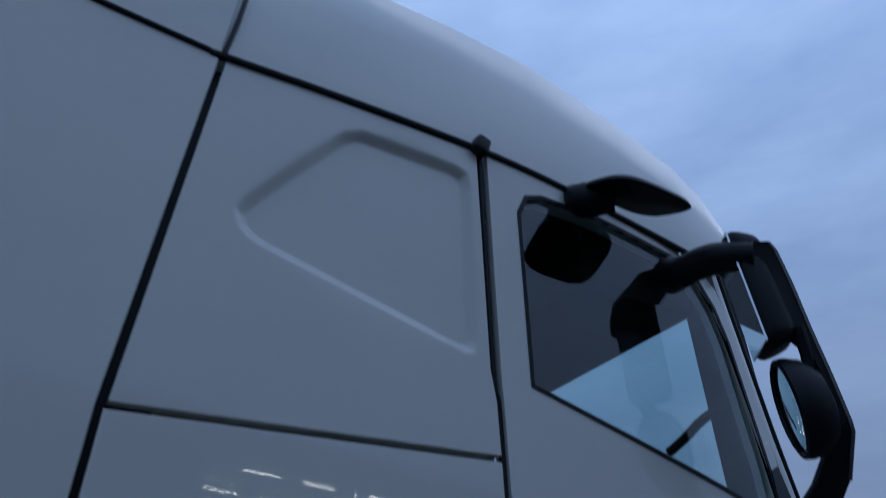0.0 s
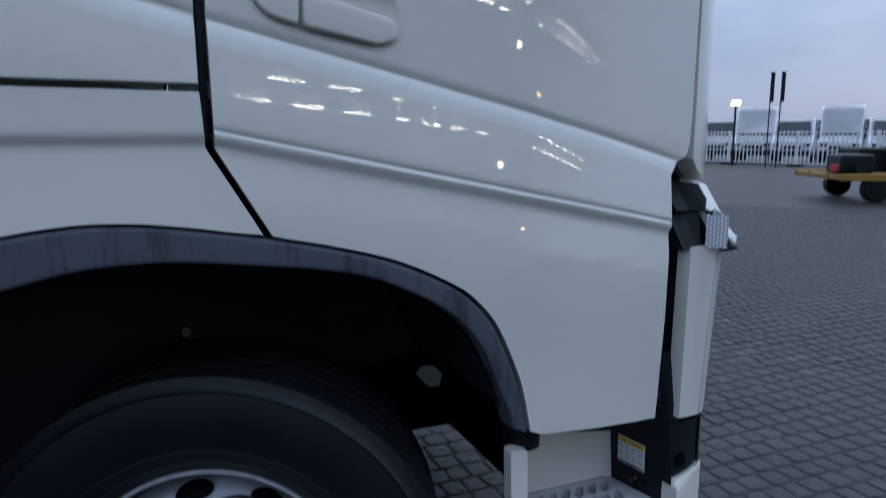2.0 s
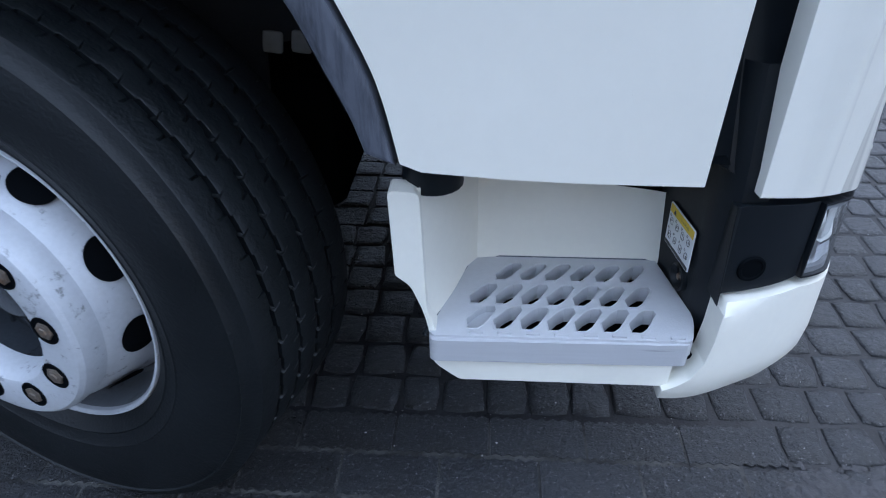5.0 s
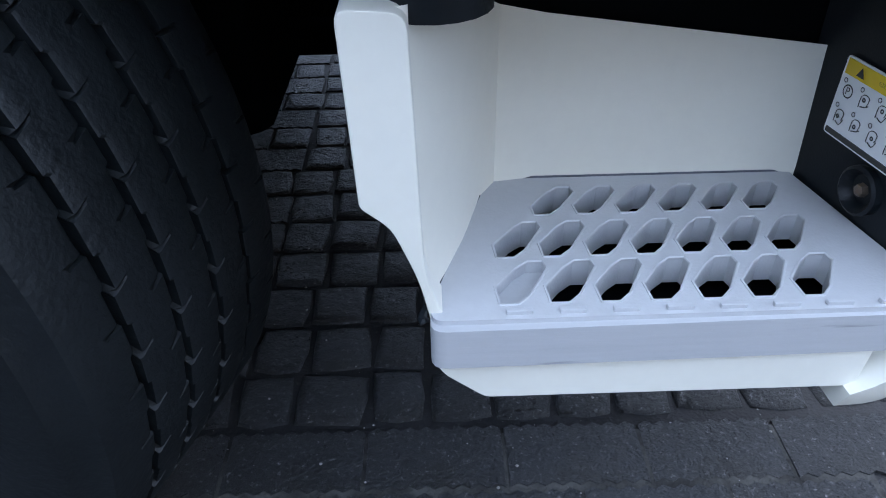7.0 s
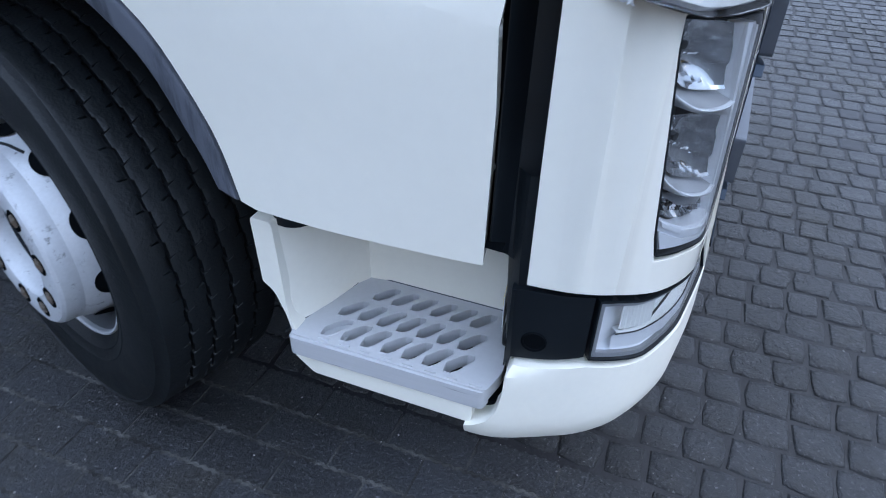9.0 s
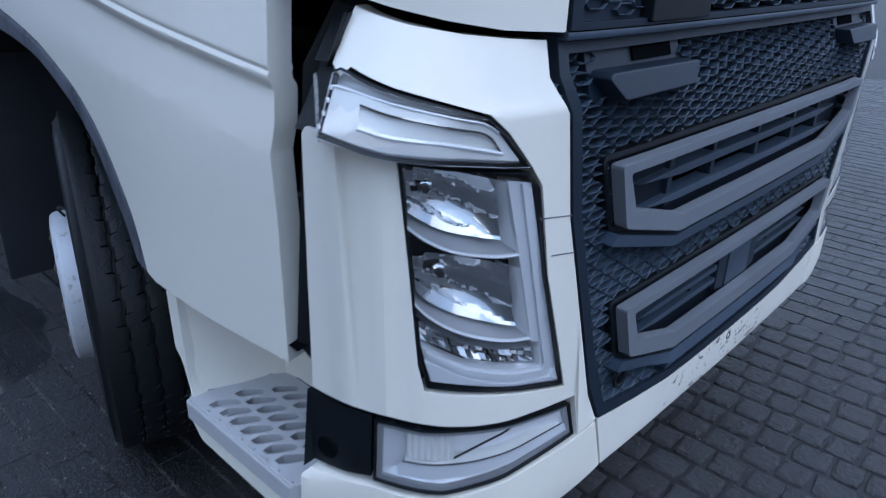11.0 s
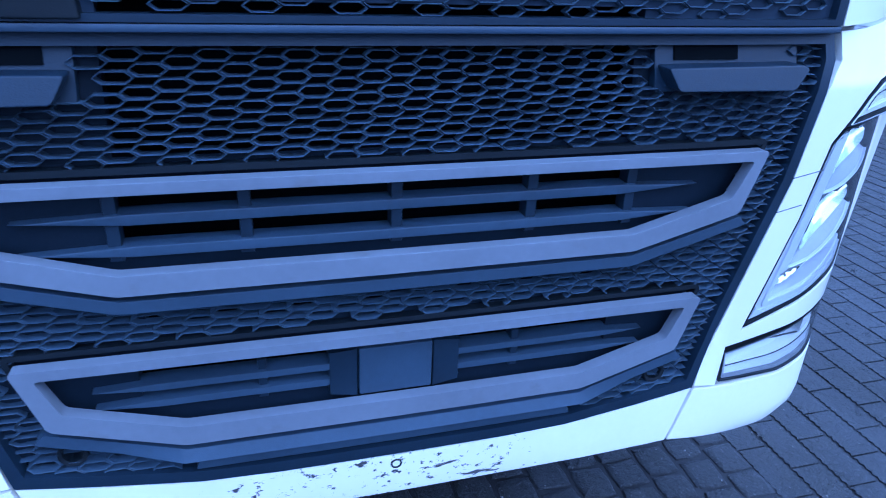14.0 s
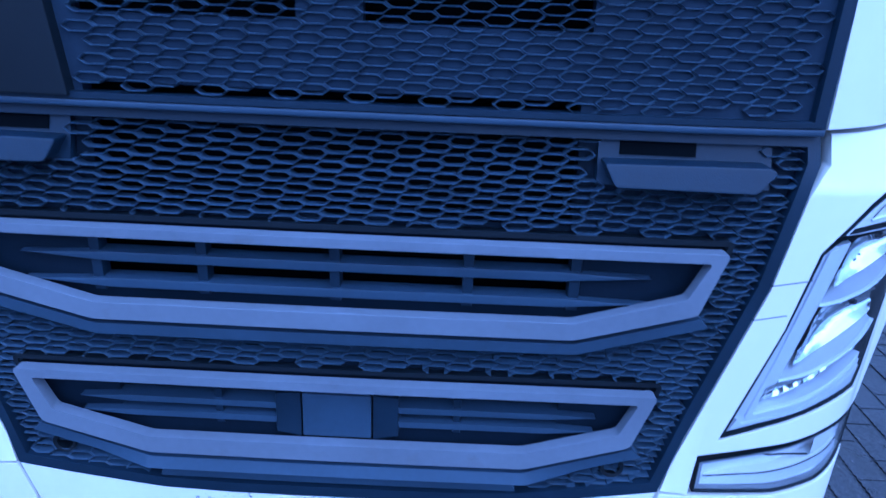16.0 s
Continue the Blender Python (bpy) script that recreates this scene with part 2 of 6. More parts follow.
SEAT = material("cab_interior_cloth", (0.03, 0.032, 0.036), 0.85, vary=0.2, scale=10)
CLEAR = glass("clear_lamp_cover")
TINT = glass("tinted_window", (0.74, 0.88, 0.88), sheen=0.10)
MIRROR = material("mirror_glass", (0.8, 0.82, 0.84), 0.02, 1.0, vary=0.0)



def bead(m, scale, size, cover):
    """Rain beads: small round bumps where a broad noise lets them gather."""
    n, l = m.node_tree.nodes, m.node_tree.links
    b = n["Principled BSDF"]
    tc, vo, no = n.new("ShaderNodeTexCoord"), n.new("ShaderNodeTexVoronoi"), n.new("ShaderNodeTexNoise")
    vo.inputs["Scale"].default_value, vo.inputs["Randomness"].default_value = scale, 1.0
    no.inputs["Scale"].default_value, no.inputs["Detail"].default_value = 7, 4
    l.new(tc.outputs["Object"], vo.inputs["Vector"])
    l.new(tc.outputs["Object"], no.inputs["Vector"])
    r, k, mu, bp = n.new("ShaderNodeMapRange"), n.new("ShaderNodeMapRange"), n.new("ShaderNodeMath"), n.new("ShaderNodeBump")
    r.inputs["From Min"].default_value, r.inputs["From Max"].default_value = size, 0.0
    k.inputs["From Min"].default_value, k.inputs["From Max"].default_value = cover, cover + 0.06
    l.new(vo.outputs["Distance"], r.inputs["Value"])
    l.new(no.outputs["Fac"], k.inputs["Value"])
    mu.operation = "MULTIPLY"
    l.new(r.outputs["Result"], mu.inputs[0])
    l.new(k.outputs["Result"], mu.inputs[1])
    bp.inputs["Strength"].default_value, bp.inputs["Distance"].default_value = 0.7, 0.0018
    l.new(mu.outputs[0], bp.inputs["Height"])
    if b.inputs["Normal"].links:
        l.new(b.inputs["Normal"].links[0].from_socket, bp.inputs["Normal"])
    l.new(bp.outputs["Normal"], b.inputs["Normal"])
    l.new(bp.outputs["Normal"], b.inputs["Coat Normal"])


bead(WHITE, 170, 0.16, 0.57)
WHITE.node_tree.nodes["Principled BSDF"].inputs["Coat Weight"].default_value = 1.0
WHITE.node_tree.nodes["Principled BSDF"].inputs["Coat Roughness"].default_value = 0.015
WHITE.node_tree.nodes["Principled BSDF"].inputs["Specular IOR Level"].default_value = 0.2
# ---- building tools ----
YC = 1.225


def finish(name, bm, mat, parent=None, label="", sharp=35, flip=False, m=None, weigh=False):
    """Links a bmesh as one mesh object, smooth with sharp edges past an angle; flip mirrors it to the truck's other side."""
    if m is not None:
        bm.transform(m)
    if flip:
        for v in bm.verts:
            v.co.y = 2 * YC - v.co.y
        bmesh.ops.reverse_faces(bm, faces=bm.faces)
    bm.normal_update()
    lim = radians(sharp)
    for e in bm.edges:
        e.smooth = len(e.link_faces) == 2 and e.calc_face_angle(0) < lim
    for f in bm.faces:
        f.smooth = True
    me = bpy.data.meshes.new(name)
    bm.to_mesh(me)
    bm.free()
    for mm in mat if isinstance(mat, (list, tuple)) else (mat,):
        me.materials.append(mm)
    ob = new(name, me)
    if parent is not None:
        ob.parent = parent
    if label:
        ob["label"] = label
    if weigh:
        ob.modifiers.new("even_normals", "WEIGHTED_NORMAL").keep_sharp = True
    return ob


def thing(name, label, category, at=(0, 0, 0), group="", kind=""):
    return tagged(new(name), label, category, group, kind)


def spline(pts, n=10):
    P = [Vector(p) for p in pts]
    P = [2 * P[0] - P[1], *P, 2 * P[-1] - P[-2]]
    out = []
    for i in range(1, len(P) - 2):
        a, b, c, d = P[i - 1:i + 3]
        for k in range(n):
            t = k / n
            out.append(0.5 * (2 * b + (c - a) * t + (2 * a - 5 * b + 4 * c - d) * t * t + (3 * b - a - 3 * c + d) * t ** 3))
    out.append(P[-2])
    return out


def smoothstep(a, b, x):
    t = max(0.0, min(1.0, (x - a) / (b - a)))
    return t * t * (3 - 2 * t)


class Plan:
    """A wall that follows a curve in plan; u is the length along it, relief(x, y, z) pushes it outwards."""
    def __init__(self, half, relief=None):
        pts = half + [(x, 2 * YC - y) for x, y in half[-2::-1]]
        self.p = spline([(x, y, 0) for x, y in pts])
        self.s = [0.0]
        for a, b in zip(self.p, self.p[1:]):
            self.s.append(self.s[-1] + (b - a).length)
        self.relief = relief or (lambda x, y, z: 0.0)
        self.xy = np.array([(q.x, q.y) for q in self.p])

    def u(self, x, y):
        best = None
        for i in range(len(self.p) - 1):
            a, b = self.p[i], self.p[i + 1]
            d = b - a
            t = max(0, min(1, ((x - a.x) * d.x + (y - a.y) * d.y) / d.length_squared))
            q = (a.x + d.x * t - x) ** 2 + (a.y + d.y * t - y) ** 2
            if best is None or q < best[0]:
                best = (q, self.s[i] + d.length * t)
        return best[1]

    def at(self, u):
        i = int(np.searchsorted(self.s, u)) - 1
        i = max(0, min(len(self.p) - 2, i))
        a, b = self.p[i], self.p[i + 1]
        t = (u - self.s[i]) / (self.s[i + 1] - self.s[i])
        q = a.lerp(b, max(0, min(1, t)))

        def tangent(j):
            j0, j1 = max(0, j - 1), min(len(self.p) - 1, j + 1)
            return (self.p[j1] - self.p[j0]).normalized()
        d = tangent(i).lerp(tangent(i + 1), max(0, min(1, t))).normalized()
        return q, Vector((d.y, -d.x, 0))

    def point(self, u, z, off=0.0):
        q, n = self.at(u)
        return Vector((q.x, q.y, z)) + n * (off + self.relief(q.x, q.y, z)), n


def rounded(poly, r, n=4, closed=True):
    """A polygon with its corners cut to arcs; r is one radius or one for each corner."""
    out, k = [], len(poly)
    for i, p in enumerate(poly):
        ri = r[i] if isinstance(r, (list, tuple)) else r
        p = Vector(p[:2])
        a, b = Vector(poly[i - 1][:2]), Vector(poly[(i + 1) % k][:2])
        da, db = a - p, b - p
        ri = min(ri, da.length * 0.45, db.length * 0.45)
        if ri < 1e-4:
            out.append((p.x, p.y))
            continue
        p0, p1 = p + da.normalized() * ri, p + db.normalized() * ri
        for j in range(n + 1):
            t = j / n
            out.append(tuple(p0 * (1 - t) ** 2 + p * 2 * t * (1 - t) + p1 * t * t))
    return out


def cut_line(bm, a, b):
    a, b = Vector((a[0], a[1], 0)), Vector((b[0], b[1], 0))
    d = (b - a).normalized()
    bmesh.ops.bisect_plane(bm, geom=bm.verts[:] + bm.edges[:] + bm.faces[:], dist=1e-6, plane_co=a, plane_no=(-d.y, d.x, 0))


def inside(p, poly):
    c, j = False, len(poly) - 1
    for i in range(len(poly)):
        (x0, y0), (x1, y1) = poly[i][:2], poly[j][:2]
        if (y0 > p.y) != (y1 > p.y) and p.x < (x1 - x0) * (p.y - y0) / (y1 - y0) + x0:
            c = not c
        j = i
    return c


def flat(poly, holes=(), cuts=(), step=None, zstep=None):
    """A polygon in (u, z) as a bmesh in x and y, with convex holes and extra cuts."""
    bm = bmesh.new()
    if holes:
        rim = []
        for loop in (poly, *holes):
            vs = [bm.verts.new((p[0], p[1], 0)) for p in loop]
            rim += [bm.edges.new((a, b)) for a, b in zip(vs, vs[1:] + vs[:1])]
        bmesh.ops.triangle_fill(bm, use_beauty=True, use_dissolve=False, edges=rim, normal=(0, 0, 1))
    else:
        bm.faces.new([bm.verts.new((p[0], p[1], 0)) for p in poly])
    for a, b in cuts:
        cut_line(bm, a, b)
    us, zs = [p[0] for p in poly], [p[1] for p in poly]
    if step:
        k = math.ceil(min(us) / step)
        while k * step < max(us):
            cut_line(bm, (k * step, 0), (k * step, 1))
            k += 1
    if zstep:
        k = math.ceil(min(zs) / zstep)
        while k * zstep < max(zs):
            cut_line(bm, (0, k * zstep), (1, k * zstep))
            k += 1
    gone = [f for f in bm.faces for h in holes if inside(f.calc_center_median(), h)]
    if gone:
        bmesh.ops.delete(bm, geom=list(set(gone)), context="FACES")
    bmesh.ops.remove_doubles(bm, verts=bm.verts, dist=1e-5)
    bm.normal_update()
    if sum(f.normal.z * f.calc_area() for f in bm.faces) < 0:
        bmesh.ops.reverse_faces(bm, faces=bm.faces)
    return bm


def raise_flat(bm, place, t, bevel):
    """Turns a flat bmesh into a plate: place(u, z, depth) gives points, the face at depth 0, the rim at -t."""
    ret = bmesh.ops.extrude_face_region(bm, geom=bm.faces[:])
    top = {v for v in ret["geom"] if isinstance(v, bmesh.types.BMVert)}
    for v in bm.verts:
        v.co = place(v.co.x, v.co.y, 0.0 if v in top else -t)
    bm.normal_update()
    if bevel:
        rim = [e for e in bm.edges if len(e.link_faces) == 2 and e.verts[0] in top and e.verts[1] in top and e.calc_face_angle(0) > 0.7]
        bmesh.ops.bevel(bm, geom=rim, offset=bevel, segments=3 if bevel > 0.012 else 2, affect="EDGES", profile=0.5, clamp_overlap=True)
    return bm


def panel(name, poly, plan, mat, parent, t=0.02, off=0.0, holes=(), cuts=(), bevel=0.004, step=0.04, zstep=None, flip=False, label="", sheet=False):
    """A plate on a curved wall. poly: corners as (x, y, z) near the wall or (u, z)."""
    def flatten(pts):
        return [(plan.u(p[0], p[1]), p[2]) if len(p) == 3 else tuple(p) for p in pts]
    bm = flat(flatten(poly), [flatten(h) for h in holes], [flatten(c) for c in cuts], step, zstep)
    if sheet:
        for v in bm.verts:
            v.co = plan.point(v.co.x, v.co.y, off)[0]
    else:
        raise_flat(bm, lambda u, z, d: plan.point(u, z, off + d)[0], t, bevel)
    return finish(name, bm, mat, parent, label, flip=flip, weigh=not sheet)


def plate(name, poly, frame_m, mat, parent, t=0.01, holes=(), bevel=0.002, flip=False, label="", cuts=()):
    """A flat plate: poly in a plane's own x and y, frame_m its pose; it grows along the plane's own z by t."""
    bm = flat(poly, holes, cuts)
    raise_flat(bm, lambda u, v, d: frame_m @ Vector((u, v, t + d)), t, bevel)
    return finish(name, bm, mat, parent, label, flip=flip, weigh=True)


def box(name, size, m, mat, parent=None, bevel=0.004, flip=False, label="", seg=2):
    bm = bmesh.new()
    bmesh.ops.create_cube(bm, size=1, matrix=Matrix.Diagonal((*size, 1)))
    if bevel:
        bmesh.ops.bevel(bm, geom=bm.edges[:], offset=bevel, segments=seg, affect="EDGES", profile=0.5, clamp_overlap=True)
    return finish(name, bm, mat, parent, label, flip=flip, m=m, weigh=bevel > 0)


def lathe(name, profile, m, mat, parent=None, n=48, sharp=30, flip=False, label=""):
    """Turns a profile of (radius, height) round its own z."""
    bm = bmesh.new()
    rings = [[bm.verts.new((r * math.cos(a), r * math.sin(a), h)) for a in (2 * math.pi * k / n for k in range(n))] for r, h in profile]
    for a, b in zip(rings, rings[1:]):
        for k in range(n):
            bm.faces.new((a[k], a[(k + 1) % n], b[(k + 1) % n], b[k]))
    bmesh.ops.remove_doubles(bm, verts=bm.verts, dist=1e-6)
    return finish(name, bm, mat, parent, label, sharp=sharp, flip=flip, m=m)


def tube(name, pts, r, mat, parent=None, n=8, flip=False, label="", smooth_n=6):
    """A round bar along a smooth path; r is one radius or one for each given point."""
    path = spline(pts, smooth_n) if len(pts) > 2 else [Vector(p) for p in pts]
    bm = bmesh.new()
    rings, up = [], Vector((0.13, 0.21, 0.97))
    for i, p in enumerate(path):
        d = (path[min(i + 1, len(path) - 1)] - path[max(i - 1, 0)]).normalized()
        a = d.cross(up).normalized()
        b = a.cross(d)
        rr = r if not isinstance(r, (list, tuple)) else float(np.interp(i / (len(path) - 1) * (len(r) - 1), range(len(r)), r))
        rings.append([bm.verts.new(p + (a * math.cos(2 * math.pi * k / n) + b * math.sin(2 * math.pi * k / n)) * rr) for k in range(n)])
    for a, b in zip(rings, rings[1:]):
        for k in range(n):
            bm.faces.new((a[k], a[(k + 1) % n], b[(k + 1) % n], b[k]))
    bm.faces.new(rings[0][::-1])
    bm.faces.new(rings[-1])
    return finish(name, bm, mat, parent, label, flip=flip)


def loft(name, rows, mat, parent=None, sharp=35, flip=False, label="", close=False):
    """A skin over rows of points."""
    bm = bmesh.new()
    vs = [[bm.verts.new(p) for p in row] for row in rows]
    for a, b in zip(vs, vs[1:]):
        k = len(a)
        for i in range(k if close else k - 1):
            bm.faces.new((a[i], a[(i + 1) % k], b[(i + 1) % k], b[i]))
    bmesh.ops.recalc_face_normals(bm, faces=bm.faces)
    return finish(name, bm, mat, parent, label, sharp=sharp, flip=flip)
# ---- the truck ----
truck = thing("truck", "white long-haul truck tractor with black grille, wet with rain", "truck")


def crease_one(x):
    return 1.667 - 0.235 * x


def crease_two(x):
    return 1.46 - 0.205 * max(0.0, x - 0.08)


def cab_relief(x, y, z):
    fade = 1 - smoothstep(1.12, 1.3, x)
    a, b = crease_one(x), crease_two(x)
    groove = -0.006 * smoothstep(a - 0.002, a + 0.008, z) * (1 - smoothstep(a + 0.008, a + 0.024, z))
    lower = -0.004 * smoothstep(b + 0.004, b + 0.010, z) * (1 - smoothstep(b + 0.010, b + 0.018, z)) * (1 if x > 0.08 else 0)
    upper = 0.005 * (1 - smoothstep(a - 0.02, a, z)) + 0.013 * min(1, max(0, (a - 0.015 - z) / 0.13))
    below = -0.012 * (1 - smoothstep(b - 0.02, b, z)) + 0.012 * min(1, max(0, (b - 0.015 - z) / 0.10)) - 0.012 * smoothstep(0.0, 0.34, b - 0.12 - z)
    out = groove + lower + upper + below
    return out * fade


def low_relief(x, y, z):
    top = -(0.53 - 0.23 * smoothstep(1.36, 1.46, x) + 0.22 * (1 - smoothstep(1.30, 1.38, x))) * max(0.0, z - 1.195) * smoothstep(1.19, 1.225, z)
    mid = smoothstep(0.25, 0.55, min(y, 2 * YC - y))
    bulge = 0.014 * (1 - smoothstep(0.56, 0.6, z)) * mid
    tuck = -0.030 * (1 - smoothstep(0.33, 0.43, z)) ** 2
    # the day lamp stands proud of the corner below it
    sill = float(np.interp(x, (1.293, 1.313, 1.354, 1.403, 1.447, 1.459), (1.188, 1.180, 1.161, 1.145, 1.128, 1.123)))
    proud = 0.062 * smoothstep(sill - 0.014, sill + 0.003, z) * smoothstep(1.250, 1.293, x) * (1 - smoothstep(1.32, 1.455, x))
    # the bumper's end stands out over the step
    proud += 0.030 * (1 - smoothstep(0.548, 0.560, z)) * (1 - smoothstep(1.15, 1.30, x))
    return top + bulge + tuck + proud


CAB = Plan([(-1.7, 0), (-0.8, 0), (0, 0), (0.6, 0), (0.85, 0.012), (1.0, 0.035), (1.15, 0.066), (1.24, 0.085), (1.31, 0.12), (1.38, 0.19),
            (1.43, 0.29), (1.458, 0.40), (1.47, 0.55), (1.476, 0.85), (1.478, YC)], cab_relief)
LOW = Plan([(1.12, 0.046), (1.2, 0.052), (1.26, 0.062), (1.3, 0.076), (1.335, 0.097), (1.37, 0.126), (1.4, 0.16), (1.43, 0.215), (1.456, 0.285), (1.466, 0.36), (1.473, 0.46), (1.478, 0.62), (1.48, 0.9), (1.482, YC)], low_relief)


def side(pts):
    """Corners (x, z) on the straight side as (u, z) of the cab wall."""
    return [(CAB.u(x, 0.0) if x < 0.6 else CAB.u(x, float(np.interp(x, (0.6, 0.85, 1.0, 1.15, 1.24), (0, 0.012, 0.035, 0.066, 0.085)))), z) for x, z in pts]


def front(pts, plan=LOW):
    """Corners (y, z) on the front as (u, z)."""
    return [(plan.u(1.48, y), z) for y, z in pts]


def both(pts):
    """A left half of a front outline, from top to bottom, closed with its mirror image."""
    return pts + [(2 * YC - y, z) for y, z in pts[::-1]]


CREASES = [[(-0.8, crease_one(-0.8) + d), (1.24, crease_one(1.24) + d)] for d in (0.032, 0.024, 0.017, 0.012, 0.008, 0.003, -0.003, -0.010, -0.023, -0.038, -0.048, -0.06, -0.085, -0.11, -0.14)]
CREASE2 = [[(0.08, crease_two(0.08) + d), (1.2, crease_two(1.2) + d)] for d in (0.026, 0.018, 0.014, 0.010, 0.006, 0.002, -0.006, -0.014, -0.022, -0.032, -0.055, -0.08, -0.115)]
CREASE2R = [[(-0.8, 1.46 + d), (0.08, 1.46 + d)] for d in (0.012, 0.002, -0.006, -0.014, -0.022, -0.032)]

ARCH_OUT_PLAIN = [(-0.84, 0.80), (-0.82, 0.93), (-0.75, 1.06), (-0.60, 1.18), (-0.43, 1.25), (-0.27, 1.295), (-0.16, 1.312), (-0.08, 1.314), (0.01, 1.306), (0.173, 1.279),
            (0.30, 1.252), (0.423, 1.216), (0.546, 1.157), (0.605, 1.11), (0.652, 1.05), (0.702, 0.943), (0.722, 0.88), (0.738, 0.80)]
ARCH_IN_PLAIN = [(-0.76, 0.80), (-0.74, 0.92), (-0.67, 1.02), (-0.53, 1.11), (-0.36, 1.17), (-0.22, 1.205), (-0.14, 1.222), (-0.06, 1.228), (0.03, 1.226), (0.18, 1.208),
           (0.28, 1.193), (0.37, 1.17), (0.47, 1.115), (0.53, 1.066), (0.585, 1.0), (0.63, 0.90), (0.652, 0.85), (0.668, 0.80)]
ARCH_OUT = [(p.x, p.y) for p in spline([(x, z, 0) for x, z in ARCH_OUT_PLAIN], 4)]
ARCH_IN = [(p.x, p.y) for p in spline([(x + 0.026 * smoothstep(0.3, 0.55, x), z + 0.012, 0) for x, z in ARCH_IN_PLAIN], 4)]
WINDOW = [(0.176, 2.36), (0.186, 2.86), (0.215, 2.925), (0.27, 2.945), (0.47, 2.938), (0.77, 2.885), (0.88, 2.83), (0.935, 2.75), (0.97, 2.64), (1.015, 2.25),
          (1.01, 2.14), (0.97, 2.115), (0.848, 2.153)]
INSET = [(-0.30, 2.985), (-0.02, 2.974), (0.02, 2.955), (0.036, 2.91), (0.028, 2.44), (0.015, 2.41), (-0.02, 2.404), (-0.53, 2.56), (-0.575, 2.595), (-0.588, 2.64), (-0.565, 2.69), (-0.36, 2.95)]


def inset_depth(x, z):
    """How far a point lies inside the pressed panel behind the door, in metres."""
    d = 1e9
    for (x0, z0), (x1, z1) in zip(INSET, INSET[1:] + INSET[:1]):
        l = math.hypot(x1 - x0, z1 - z0)
        d = min(d, ((x - x0) * (z1 - z0) - (z - z0) * (x1 - x0)) / l)
    return d


SLEEP = Plan([(-1.7, 0), (-0.8, 0), (0, 0), (0.6, 0), (0.85, 0.012), (1.0, 0.035), (1.3, 0.1), (1.47, 0.5), (1.478, YC)],
             lambda x, y, z: -0.022 * smoothstep(0.0, 0.036, inset_depth(x, z)))
inset_cuts = []
for (x0, z0), (x1, z1) in zip(INSET, INSET[1:] + INSET[:1]):
    l = math.hypot(x1 - x0, z1 - z0)
    nx, nz = (z1 - z0) / l, -(x1 - x0) / l
    for d in (0.0, 0.009, 0.018, 0.027, 0.036):
        inset_cuts.append([(SLEEP.u(x0, 0) + nx * d, z0 + nz * d), (SLEEP.u(x1, 0) + nx * d, z1 + nz * d)])

DISH = rounded([(0.145, 1.752), (0.30, 1.768), (0.395, 1.745), (0.437, 1.70), (0.442, 1.625), (0.40, 1.612), (0.235, 1.640), (0.165, 1.668)], 0.03)


def bowl(name, poly, depth, lip, mat, parent, flip, step=0.02, sharp=6, label="", plan=LOW, power=2.2):
    """A dish on a curved wall: lip is its rim's depth, depth how far it sinks in the middle."""
    q = [(plan.u(p[0], p[1]), p[2]) if len(p) == 3 else p for p in poly]
    bm = flat(q, (), (), step, step)
    cu, cz = sum(a for a, b in q) / len(q), sum(b for a, b in q) / len(q)

    def edge(u, z):
        d = math.atan2(z - cz, u - cu)
        best = 1.0
        for (a, b), (c, e) in zip(q, q[1:] + q[:1]):
            vx, vz, wx, wz = math.cos(d), math.sin(d), c - a, e - b
            den = vx * wz - vz * wx
            if abs(den) > 1e-9:
                r = ((a - cu) * wz - (b - cz) * wx) / den
                s = ((a - cu) * vz - (b - cz) * vx) / den
                if r > 0 and -1e-6 <= s <= 1 + 1e-6:
                    best = min(best, r)
        return min(1, math.hypot(u - cu, z - cz) / best)
    for v in bm.verts:
        k = edge(v.co.x, v.co.y)
        v.co = plan.point(v.co.x, v.co.y, lip - depth * (1 - k ** power))[0]
    return finish(name, bm, mat, parent, label, sharp=sharp, flip=flip)


